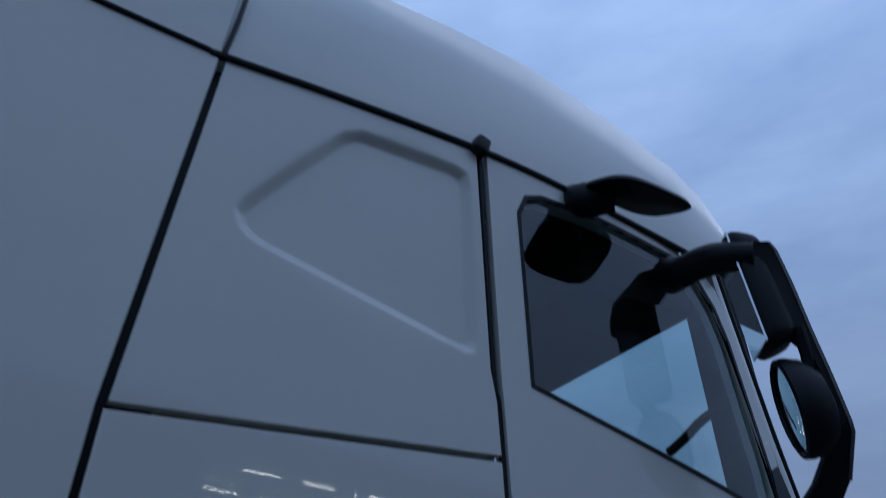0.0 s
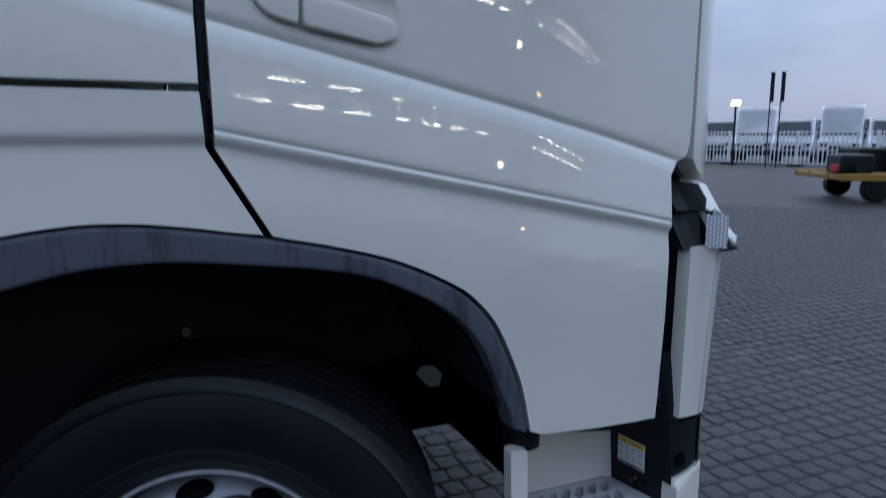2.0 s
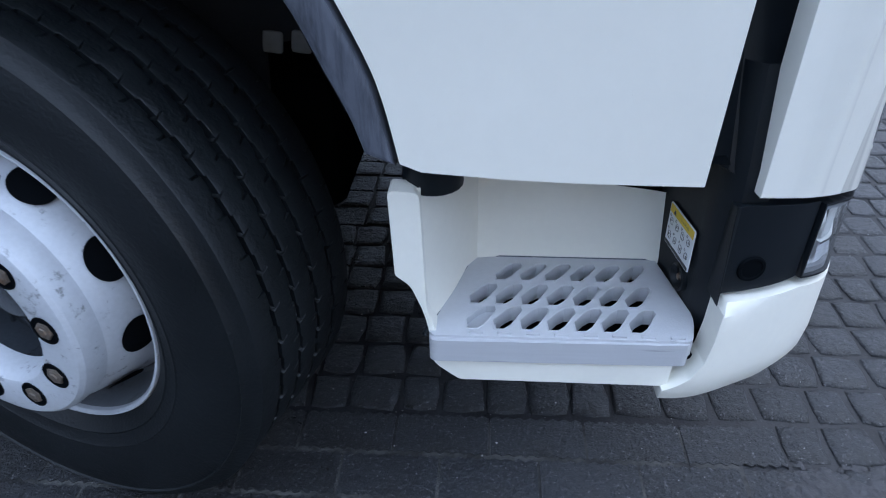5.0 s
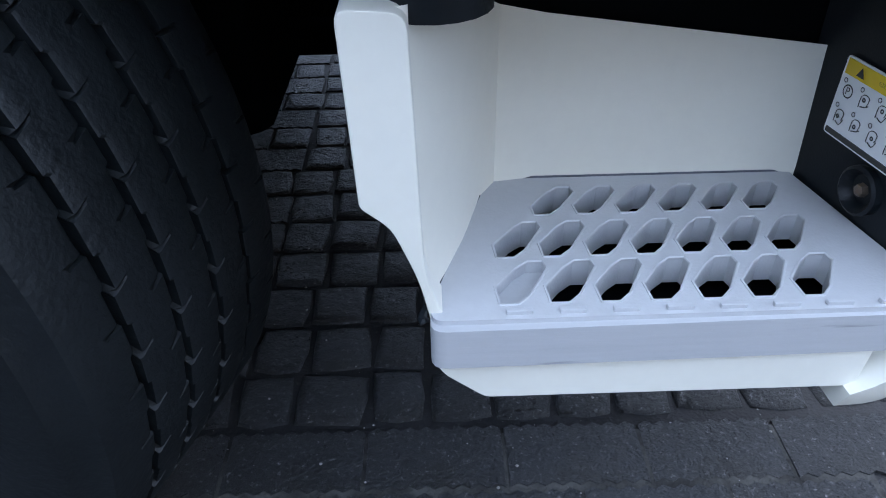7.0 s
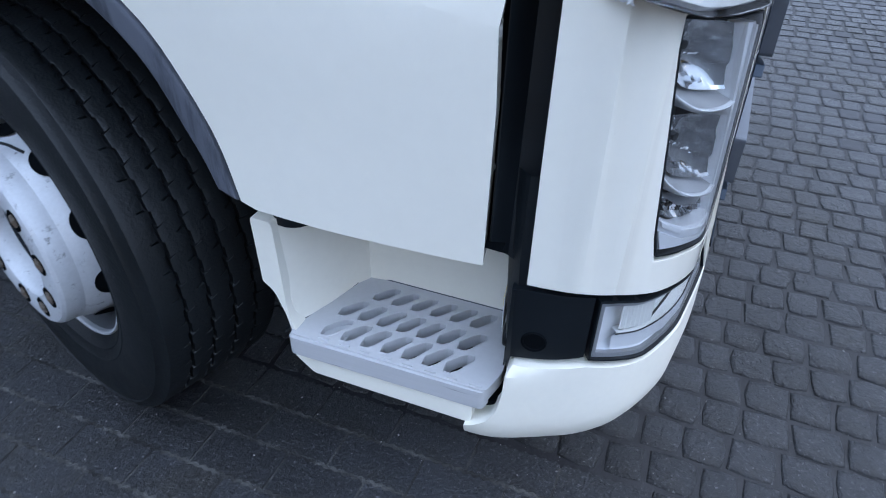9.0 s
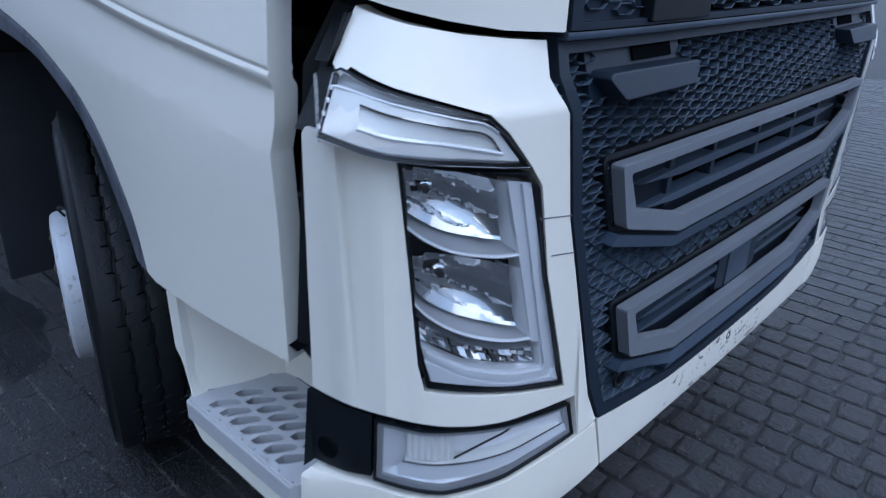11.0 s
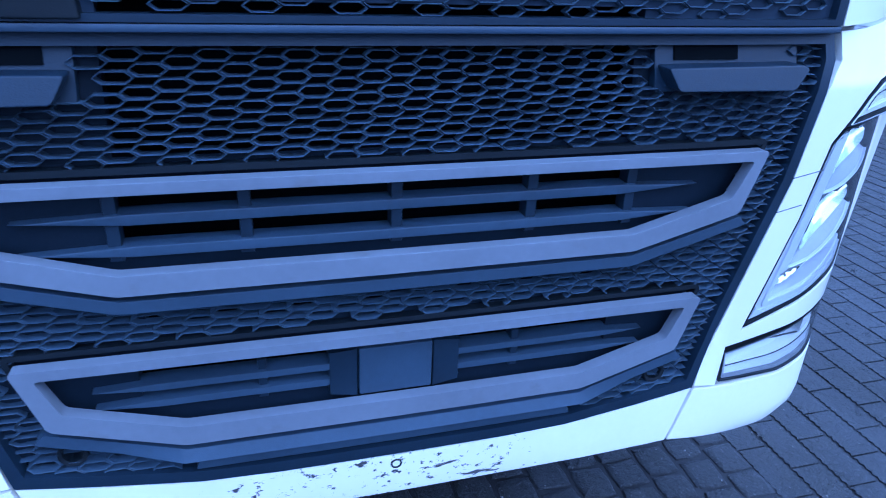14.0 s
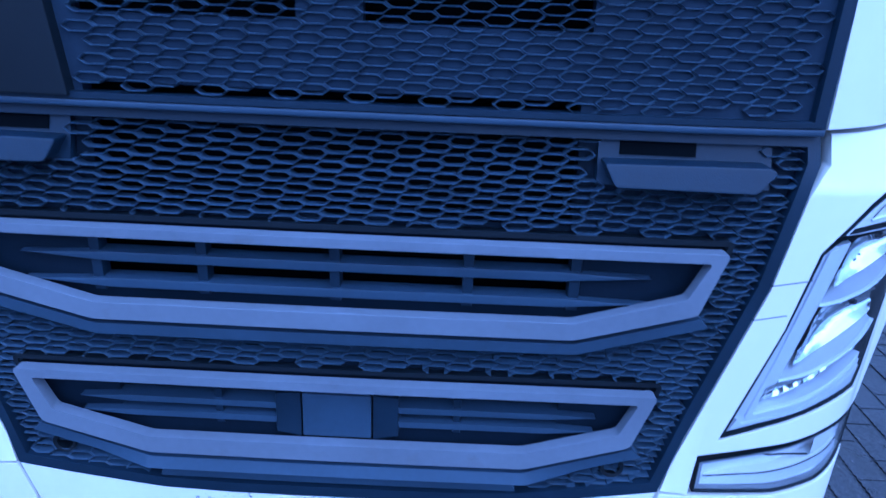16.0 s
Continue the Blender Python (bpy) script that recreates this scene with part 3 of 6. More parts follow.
for flip in (False, True):
    panel("sleeper_upper", [(SLEEP.u(x, 0), z) for x, z in [(-0.738, 2.182), (0.066, 2.178), (0.064, 2.30), (0.052, 2.38), (0.052, 3.04), (-0.658, 3.058)]], SLEEP, WHITE, truck,
          t=0.05, bevel=0.006, step=None, cuts=inset_cuts, flip=flip)
    panel("sleeper_middle", side([(-0.762, 1.55), (0.070, 1.545), (0.068, 2.164), (-0.742, 2.168)]), CAB, WHITE, truck, t=0.05, bevel=0.006, step=None,
          cuts=[side(c) for c in CREASES], flip=flip)
    arch_rear = [p for p in ARCH_OUT if p[0] < 0.17 and p[1] > 1.02]
    panel("sleeper_lower", side([(-0.90, 1.02), *arch_rear, (0.166, 1.282), (0.076, 1.437), (0.070, 1.532), (-0.764, 1.537), (-0.785, 1.25), (-0.90, 1.23)]), CAB, WHITE, truck, t=0.05,
          bevel=0.006, step=0.08, cuts=[side(c) for c in CREASE2R + CREASES], flip=flip)
    arch_front = [p for p in ARCH_OUT if p[0] > 0.175]
    door_poly = [(0.091, 1.437), (0.182, 1.279), *arch_front, (0.765, 0.788), (1.141, 0.742), (1.149, 1.01), (1.147, 1.122), (1.155, 1.17), (1.154, 1.28), (1.154, 1.364), (1.180, 1.392),
                 (1.215, 1.41), (1.226, 1.44), (1.230, 1.514), (1.234, 1.779), (1.195, 1.925), (1.13, 2.11), (1.085, 2.25), (1.055, 2.45), (1.02, 2.72), (0.985, 2.83), (0.90, 2.895),
                 (0.785, 2.925), (0.40, 3.005), (0.088, 3.045), (0.082, 2.385), (0.084, 2.30), (0.086, 1.9)]
    door = panel("door", side(door_poly), CAB, WHITE, truck, t=0.05, bevel=0.006, step=0.06, holes=[side(WINDOW), side(DISH)], cuts=[side(c) for c in CREASES + CREASE2],
                 flip=flip, label="white cab door with handle, beaded with rain")
    panel("side_window", side(WINDOW), CAB, TINT, door, t=0.004, off=-0.012, bevel=0, step=0.06, flip=flip, label="tinted side window glass", sheet=True).visible_shadow = False
    ring_out = [(0.166, 2.352), (0.176, 2.87), (0.207, 2.937), (0.27, 2.957), (0.47, 2.95), (0.775, 2.897), (0.89, 2.84), (0.948, 2.755), (0.983, 2.64), (1.028, 2.25), (1.02, 2.12), (0.97, 2.10), (0.846, 2.14)]
    panel("window_seal", side(ring_out), CAB, BLACK, door, t=0.012, off=0.003, bevel=0.002, step=0.06, holes=[side([(x, z) for x, z in WINDOW])], flip=flip)
    panel("mirror_mount_panel", side([(0.852, 2.148), (0.90, 2.075), (0.97, 1.998), (1.06, 1.962), (1.19, 1.928), (1.125, 2.12), (1.07, 2.27), (1.022, 2.25), (1.012, 2.13), (0.97, 2.105)]), CAB, BLACK, door,
          t=0.02, off=0.006, bevel=0.003, step=0.06, flip=flip)
    # door handle: a dished surround, a grip bar and a lock plate
    bowl("handle_surround", side(DISH), 0.030, 0.001, WHITE, door, flip, step=0.012, sharp=40, plan=CAB, power=4.0)
    panel("door_handle", side(rounded([(0.252, 1.716), (0.425, 1.672), (0.43, 1.637), (0.395, 1.626), (0.252, 1.652)], 0.013)), CAB, WHITE, door, t=0.03, off=0.012, bevel=0.009, step=0.03, flip=flip)
    panel("lock_plate", side(rounded([(0.160, 1.735), (0.246, 1.718), (0.246, 1.653), (0.19, 1.668), (0.170, 1.69)], 0.013)), CAB, WHITE, door, t=0.03, off=0.010, bevel=0.007, step=0.03, flip=flip)
    tube("door_seal", [(0.079, 0.014, 1.45), (0.077, 0.014, 1.9), (0.076, 0.014, 2.28), (0.067, 0.014, 2.40), (0.070, 0.014, 3.03)], 0.0075, BLACK, truck, n=8, flip=flip)
    # fender trim and wheel housing
    panel("fender_trim", side([(x * 0.992, z - 0.005) for x, z in ARCH_OUT] + ARCH_IN[::-1]), CAB, FENDER, truck, t=0.06, off=0.002, bevel=0.012, step=None, flip=flip)
    rows = []
    for y in (0.02, 0.06, 0.10, 0.95):
        g = 1.0 if y > 0.03 else 0.99
        rows.append([(x * g, y, 0.50 + (z - 0.50) * g) for x, z in [(-0.78, 0.62), *[p for p in ARCH_IN if p[0] < 0 or p[1] > 0.86]]])
    loft("wheel_housing", rows, HOUSING, truck, flip=flip)
    plate("inner_fender", [(-0.72, 0.10), (0.34, 0.10), (0.38, 0.75), (0.70, 0.82), (0.70, 1.22), (-0.72, 1.22)], Matrix(((1, 0, 0, 0), (0, 0, 1, 0.62), (0, 1, 0, 0), (0, 0, 0, 1))), HOUSING, truck, t=0.02, bevel=0, flip=flip)
    # roof above the drip rail
    rail = [(-0.70, 3.066), (-0.35, 3.068), (0.03, 3.058), (0.30, 3.03), (0.60, 2.975), (0.80, 2.935), (0.95, 2.90), (1.04, 2.885)]
    crown = [(-0.62, 3.80), (-0.30, 3.80), (0.05, 3.79), (0.38, 3.76), (0.76, 3.63), (1.05, 3.50), (1.16, 3.38), (1.25, 3.22)]
    rows = []
    for (x0, z0), (x1, z1) in zip(rail, crown):
        rows.append([(x0 + (x1 - x0) * a, y, z0 + (z1 - z0) * h) for a, y, h in ((0, 0.0, 0.012), (0.03, 0.0, 0.05), (0.5, 0.035, 0.48), (0.8, 0.09, 0.82), (0.93, 0.15, 0.94), (1, 0.24, 1.0), (1.03, 0.5, 1.05), (1.04, YC, 1.07))])
    loft("roof", rows, WHITE, truck, sharp=50, flip=flip)
    tube("drip_rail", [(x, -0.002, z - 0.006) for x, z in rail], 0.011, BLACK, truck, flip=flip)
    panel("side_deflector", side([(-1.55, 1.25), (-0.80, 1.25), (-0.776, 1.6), (-0.756, 2.18), (-0.676, 3.05), (-0.655, 3.32), (-0.76, 3.42), (-1.55, 3.25)]), CAB, WHITE, truck,
          t=0.04, off=0.004, bevel=0.006, step=None, flip=flip, label="white side air deflector")
    panel("gap_backing", side([(-0.88, 1.0), (-0.72, 1.0), (-0.62, 3.04), (-0.78, 3.04)]), CAB, BLACK, truck, t=0.02, off=-0.03, bevel=0, step=None, flip=flip)
    tube("rear_drip_rail", [(-0.70, -0.006, 3.062), (-1.0, -0.006, 3.10), (-1.5, -0.006, 3.17)], 0.008, BLACK, truck, flip=flip)
    tube("roof_seam", [(-0.668, -0.004, 3.07), (-0.65, -0.002, 3.2), (-0.635, 0.012, 3.36)], 0.007, BLACK, truck, flip=flip)
    # pillar between side window and windscreen
    pil = [(1.225, 0.075, 1.93), (1.165, 0.072, 2.15), (1.125, 0.068, 2.36), (1.095, 0.062, 2.54), (1.055, 0.055, 2.80), (1.035, 0.05, 2.93)]
    rows = [[(x - 0.045 - 0.02 * (i < 2), y + 0.03, z), (x - 0.035, y - 0.004, z), (x - 0.005, y, z), (x + 0.04, y + 0.03, z), (x + 0.075, y + 0.09, z), (x + 0.075, y + 0.16, z)] for i, (x, y, z) in enumerate(pil)]
    loft("windscreen_pillar", rows, WHITE, truck, flip=flip)
    tube("pillar_seal", [(x + 0.043, y + 0.028, z) for x, y, z in pil], 0.010, BLACK, truck, flip=flip)
    # white corner of the upper front
    panel("front_corner_panel", [(1.246, 0.087, 1.40), (1.27, 0.097, 1.372), (1.30, 0.115, 1.358), (1.333, 0.138, 1.347), (1.383, 0.195, 1.331), (1.422, 0.269, 1.318), (1.456, 0.372, 1.312),
                                 (1.452, 0.39, 1.93), (1.246, 0.087, 1.93)], CAB, WHITE, truck, t=0.05, bevel=0.005, step=0.02, flip=flip)
    # lower corner: white cheek round the lamps
    cheek = [(1.285, 0.07, 1.275), (1.286, 0.07, 1.292), (1.292, 0.072, 1.325), (1.297, 0.075, 1.347), (1.374, 0.13, 1.326), (1.425, 0.204, 1.313), (1.454, 0.276, 1.306), (1.465, 0.351, 1.301),
             (1.465, 0.347, 1.249), (1.468, 0.382, 1.193), (1.47, 0.41, 1.013), (1.476, 0.549, 0.547), (1.474, 0.49, 0.538),
             (1.474, 0.483, 0.628), (1.457, 0.29, 0.661), (1.435, 0.226, 0.672), (1.412, 0.179, 0.684), (1.385, 0.141, 0.697), (1.353, 0.111, 0.708), (1.310, 0.081, 0.718), (1.263, 0.063, 0.725), (1.217, 0.054, 0.729), (1.221, 0.055, 0.949), (1.226, 0.056, 1.171), (1.233, 0.057, 1.181),
             (1.302, 0.077, 1.18), (1.3, 0.076, 1.175), (1.354, 0.112, 1.155), (1.362, 0.118, 1.148), (1.374, 0.13, 0.982), (1.385, 0.141, 0.81), (1.392, 0.15, 0.759), (1.422, 0.198, 0.743), (1.456, 0.285, 0.719), (1.472, 0.444, 0.668),
             (1.466, 0.364, 0.926), (1.463, 0.332, 1.087), (1.46, 0.306, 1.121), (1.448, 0.259, 1.179), (1.436, 0.23, 1.207), (1.407, 0.171, 1.227), (1.361, 0.117, 1.25), (1.313, 0.083, 1.273), (1.303, 0.077, 1.261)]
    cheek_ob = panel("lamp_surround", cheek, LOW, WHITE, truck, t=0.04, bevel=0.004, step=0.02, flip=flip, cuts=[[(0, 1.195), (1, 1.195)], [(0, 1.215), (1, 1.215)], [(0, 1.245), (1, 1.245)], [(0, 1.275), (1, 1.275)], [(0, 1.205), (1, 1.205)], [(0, 1.225), (1, 1.225)], [(0, 1.295), (1, 1.295)], [(0, 1.315), (1, 1.315)]])
    for (ya, za), (yb, zb) in (((0.333, 1.031), (0.412, 1.019)), ((0.367, 0.958), (0.431, 0.947))):
        panel("joint_line", front([(ya, za), (yb, zb), (yb, zb + 0.002), (ya, za + 0.002)]), LOW, FENDER, cheek_ob, t=0.004, off=0.0008, bevel=0, step=None, flip=flip)
    # black column between door and lamp surround
    panel("door_gap_column", [(1.215, 0.053, 0.70), (1.276, 0.066, 0.70), (1.301, 0.076, 1.36), (1.151, 0.05, 1.4), (1.146, 0.048, 0.775), (1.205, 0.052, 0.742)], LOW, BLACK, truck, t=0.09, off=-0.03, bevel=0.01, step=0.03, flip=flip)
    panel("corner_bracket", [(1.205, 0.052, 1.172), (1.276, 0.066, 1.172), (1.276, 0.066, 1.262), (1.262, 0.0625, 1.276), (1.232, 0.057, 1.330), (1.205, 0.052, 1.34)], LOW, BLACK, truck, t=0.05, off=-0.003, bevel=0.006, step=0.02, flip=flip)
    panel("upper_bracket", [(1.215, 0.054, 1.268), (1.276, 0.066, 1.268), (1.290, 0.072, 1.300), (1.296, 0.075, 1.338), (1.215, 0.054, 1.350)], LOW, BLACK, truck, t=0.06, off=0.014, bevel=0.006, step=0.02, flip=flip)
    # bumper corner, black corner piece
    panel("corner_trim", [(1.191, 0.056, 0.552), (1.202, 0.055, 0.562), (1.322, 0.088, 0.573), (1.326, 0.091, 0.703), (1.263, 0.063, 0.71), (1.207, 0.055, 0.712), (1.193, 0.056, 0.71)], LOW, BLACK, truck, t=0.05, off=-0.008, bevel=0.004, step=0.02, flip=flip)
    # trim is uncut; a proud near-black disc stands for the hole's shade
    lathe("tow_hole", [(0.0, 0.0015), (0.015, 0.0015), (0.0165, 0.003), (0.020, 0.003), (0.022, 0.0)], pose(1.236, 0.064, 0.606, 90, 0, 10), DARK, truck, n=20, flip=flip)
    panel("bumper_corner", [(1.130, 0.046, 0.372), (1.131, 0.046, 0.398), (1.150, 0.047, 0.408), (1.172, 0.049, 0.424), (1.188, 0.0505, 0.452), (1.195, 0.0515, 0.495), (1.198, 0.052, 0.545), (1.207, 0.0525, 0.556), (1.256, 0.061, 0.555), (1.324, 0.09, 0.557), (1.366, 0.122, 0.542), (1.414, 0.182, 0.525), (1.459, 0.301, 0.522),
                            (1.474, 0.48, 0.531), (1.476, 0.549, 0.539), (1.477, 0.589, 0.405), (1.468, 0.377, 0.373), (1.425, 0.205, 0.362), (1.356, 0.113, 0.356), (1.276, 0.066, 0.358), (1.20, 0.052, 0.364)], LOW, WHITE_LOW, truck,
          t=0.05, bevel=0.008, step=0.02, zstep=0.03, flip=flip, label="white painted bumper corner")

def grown(poly, d):
    """The outline pushed outwards by d (about its middle line by line)."""
    n, out = len(poly), []
    area = sum(poly[i - 1][0] * poly[i][1] - poly[i][0] * poly[i - 1][1] for i in range(n))
    s = 1 if area > 0 else -1
    for i in range(n):
        p0, p, p1 = Vector(poly[i - 1]), Vector(poly[i]), Vector(poly[(i + 1) % n])
        a, b = (p - p0).normalized(), (p1 - p).normalized()
        na, nb = Vector((a.y, -a.x)) * s, Vector((b.y, -b.x)) * s
        m = (na + nb).normalized()
        q = p + m * (d / max(0.35, m.dot(na)))
        out.append((q.x, q.y))
    return out


# ---- lamps ----
DRL = [(1.293, 0.0735, 1.188), (1.301, 0.077, 1.184), (1.313, 0.083, 1.180), (1.354, 0.112, 1.161), (1.403, 0.165, 1.145), (1.447, 0.255, 1.128), (1.459, 0.299, 1.123), (1.447, 0.255, 1.174), (1.434, 0.225, 1.202), (1.407, 0.171, 1.221), (1.361, 0.117, 1.244), (1.313, 0.083, 1.266), (1.301, 0.077, 1.270), (1.293, 0.0735, 1.266)]
LAMP = [(1.363, 0.12, 1.144), (1.422, 0.198, 1.129), (1.459, 0.299, 1.114), (1.463, 0.328, 1.085), (1.466, 0.362, 0.926), (1.472, 0.439, 0.674), (1.456, 0.285, 0.726), (1.422, 0.198, 0.751), (1.395, 0.153, 0.766), (1.387, 0.143, 0.81), (1.375, 0.131, 0.982)]
FOG = [(1.33, 0.094, 0.698), (1.358, 0.115, 0.692), (1.389, 0.146, 0.680), (1.45, 0.265, 0.656), (1.474, 0.473, 0.614), (1.474, 0.48, 0.544), (1.459, 0.299, 0.531), (1.414, 0.182, 0.534), (1.327, 0.091, 0.57)]


def shrink(pts, k, plan=LOW):
    return grown([(plan.u(p[0], p[1]), p[2]) if len(p) == 3 else p for p in pts], -k)


LAMP_LEFT = [(0.766, LOW.u(1.395, 0.153)), (0.81, LOW.u(1.387, 0.143)), (0.982, LOW.u(1.375, 0.131)), (1.144, LOW.u(1.363, 0.12))]
LAMP_RIGHT = [(0.674, LOW.u(1.472, 0.439)), (0.926, LOW.u(1.466, 0.362)), (1.085, LOW.u(1.463, 0.328)), (1.114, LOW.u(1.459, 0.299))]


def lamp_uv(a, v):
    """A place on the headlamp: a from its outer to its inner edge, v from its top to its bottom."""
    z = (1.144 - 0.045 * a) * (1 - v) + (0.766 - 0.092 * a) * v
    ul = float(np.interp(z, [p[0] for p in LAMP_LEFT], [p[1] for p in LAMP_LEFT]))
    ur = float(np.interp(z, [p[0] for p in LAMP_RIGHT], [p[1] for p in LAMP_RIGHT]))
    return ul + (ur - ul) * a, z


def chrome_facets(name, top, bottom, a0, a1, cols, rows, depth, seed, parent, flip, spread=0.012):
    """A hollow mirror of many flat facets, each tilted a little its own way."""
    g = random.Random(seed)
    bm = bmesh.new()
    for i in range(cols):
        for j in range(rows):
            q = []
            lean = g.uniform(-spread, spread), g.uniform(-spread, spread)
            for da, db in ((0, 0), (0, 1), (1, 1), (1, 0)):
                fa, fb = (i + da) / cols, (j + db) / rows
                a = a0 + (a1 - a0) * fa
                v = top(a) + (bottom(a) - top(a)) * fb
                hollow = 1 - abs(2 * fa - 1) ** 2.4 * 0.85
                rise = 0.55 + 0.45 * math.sin(math.pi * min(1, fb * 0.75 + 0.2))
                d = -0.020 - depth * hollow * rise + lean[0] * (da - 0.5) + lean[1] * (db - 0.5)
                q.append(bm.verts.new(LOW.point(*lamp_uv(a, v), d)[0]))
            bm.faces.new(q)
    return finish(name, bm, CHROME, parent, "faceted chrome reflector", sharp=1, flip=flip)


def chrome_bowl(name, top, bottom, a0, a1, depth, seed, parent, flip):
    """A hollow mirror with smooth fields that meet in slanting steps."""
    g = random.Random(seed)
    steps = [(0.22 + 0.10 * g.random(), 0.0035), (0.46 + 0.06 * g.random(), -0.0045), (0.74 + 0.06 * g.random(), 0.004)]
    cols, rows = 36, 20
    grid = []
    for i in range(cols + 1):
        line = []
        for j in range(rows + 1):
            fa, fb = i / cols, j / rows
            a = a0 + (a1 - a0) * fa
            v = top(a) + (bottom(a) - top(a)) * fb
            hollow = 1 - abs(2 * fa - 1) ** 2.2 * 0.8
            rise = 0.35 + 0.65 * math.sin(math.pi * min(1, fb * 0.80 + 0.12))
            d = -0.016 - depth * hollow * rise
            for at, high in steps:
                d += high * smoothstep(-0.03, 0.03, fb * 0.75 + 0.25 * (1 - fa) - at + 0.02 * (int(fa * 5) % 2))
            d += 0.0025 * abs((fa * 3.0) % 1.0 - 0.5) * (1 - fb)
            line.append(LOW.point(*lamp_uv(a, v), d)[0])
        grid.append(line)
    return loft(name, grid, CHROME, parent, sharp=16, flip=flip, label="faceted chrome reflector")


for flip in (False, True):
    head = panel("headlamp", LAMP, LOW, LAMP_DARK, truck, t=0.03, off=-0.10, bevel=0, step=0.02, flip=flip, label="headlamp with twin chrome reflectors under a clear cover")
    q = [(LOW.u(p[0], p[1]), p[2]) for p in LAMP]
    wall = [[LOW.point(u, z, -0.002)[0] for u, z in q + q[:1]], [LOW.point(u, z, -0.11)[0] for u, z in q + q[:1]]]
    loft("lamp_shell", wall, LAMP_DARK, head, flip=flip)
    panel("lamp_cover", shrink(LAMP, 0.003), LOW, CLEAR, head, t=0.004, off=-0.0015, bevel=0, step=0.02, flip=flip, label="clear lamp cover", sheet=True).visible_shadow = False
    panel("lamp_gasket", LAMP, LOW, BLACK, head, t=0.02, off=-0.001, bevel=0.001, step=0.02, holes=[shrink(LAMP, 0.0025)], flip=flip)
    bezel = [(0.795, 0.012), (0.985, 0.015), (0.988, 0.985), (0.03, 0.975), (0.02, 0.80), (0.14, 0.835), (0.30, 0.875), (0.55, 0.885), (0.845, 0.880), (0.865, 0.755), (0.80, 0.745)]
    panel("lamp_bezel", [lamp_uv(*p) for p in bezel], LOW, LAMP_GREY, head, t=0.03, off=-0.010, bevel=0.004, step=0.02, flip=flip, label="satin silver lamp bezel")
    for nm, lip, top, fin, seed in (("high_beam_reflector", [(0.0, 0.265), (0.11, 0.303), (0.295, 0.335), (0.56, 0.338), (0.79, 0.322)], 0.0, 0.655, 3),
                                    ("low_beam_reflector", [(0.0, 0.60), (0.098, 0.655), (0.294, 0.708), (0.545, 0.730), (0.80, 0.728)], 0.365, 0.70, 8)):
        curve = [(p.x, p.y) for p in spline([(a, v, 0) for a, v in lip], 5)]
        chrome_bowl(nm, lambda a: top + (0.015 if a > 0.1 else 0.03), lambda a: float(np.interp(a, [c[0] for c in curve], [c[1] for c in curve])) - 0.062, 0.02, fin + 0.02, 0.045, seed, head, flip)

        def lip_row(da, dv, off, to=1.0):
            return [LOW.point(*lamp_uv(a * to + da, v + dv), off)[0] for a, v in curve]
        loft("reflector_floor", [lip_row(0, -0.006, -0.014), lip_row(0.0, -0.024, -0.026), lip_row(0.0, -0.072, -0.052)], LAMP_FLOOR, head, flip=flip, label="matte grey reflector floor")
        loft("reflector_blade", [lip_row(0, -0.008, -0.018), lip_row(0, 0.0, -0.008), lip_row(0, 0.008, -0.010), lip_row(0, 0.018, -0.022), lip_row(0, 0.021, -0.065)], LAMP_GREY, head, flip=flip, label="bright curved blade under the reflector")
        tube("blade_edge", lip_row(0, -0.001, -0.008), 0.0014, LAMP_GUIDE, head, n=6, flip=flip, smooth_n=2)
        v1 = lip[-1][1]
        loft("reflector_fin", [[LOW.point(*lamp_uv(fin + 0.012 + (v - top) * 0.07, v), -0.056)[0] for v in (top + 0.02, (top + v1) / 2, v1 - 0.02)],
                               [LOW.point(*lamp_uv(fin + 0.035 + (v - top) * 0.07, v), -0.036)[0] for v in (top + 0.02, (top + v1) / 2, v1 - 0.015)],
                               [LOW.point(*lamp_uv(0.800, v), -0.012)[0] for v in (top + 0.02, (top + v1) / 2, v1)]], LAMP_GREY, head, flip=flip, label="satin side fin of the reflector")
        # bulb in its socket, with a dark cap
        at_u, at_z = lamp_uv(0.17 if top == 0 else 0.22, top + (0.11 if top == 0 else 0.10))
        bulb, n_out = LOW.point(at_u, at_z, -0.045)
        lathe("bulb_socket", [(0.0, 0.004), (0.008, 0.003), (0.012, 0.0), (0.0135, -0.006), (0.0135, -0.03)], look(bulb, bulb - n_out), CHROME, head, n=20, flip=flip)
        lathe("bulb_cap", [(0.0, 0.010), (0.0062, 0.009), (0.0075, 0.0), (0.0075, -0.01)], look(bulb + n_out * 0.004, bulb - n_out), LAMP_DARK, head, n=16, flip=flip)
    chrome_facets("turn_reflector", lambda a: 0.695 + 0.105 * min(1, a / 0.5) - 0.02 * max(0, a - 0.5), lambda a: 0.775 + 0.10 * min(1, a / 0.35), 0.02, 0.835, 18, 3, 0.030, 5, head, flip, spread=0.004)
    chamber = [(0.0, 0.672), (0.098, 0.72), (0.294, 0.775), (0.545, 0.795), (0.845, 0.795)]
    loft("turn_brow", [[LOW.point(*lamp_uv(a, v - 0.03), -0.05)[0] for a, v in chamber], [LOW.point(*lamp_uv(a, v), -0.022)[0] for a, v in chamber]], LAMP_FLOOR, head, flip=flip)
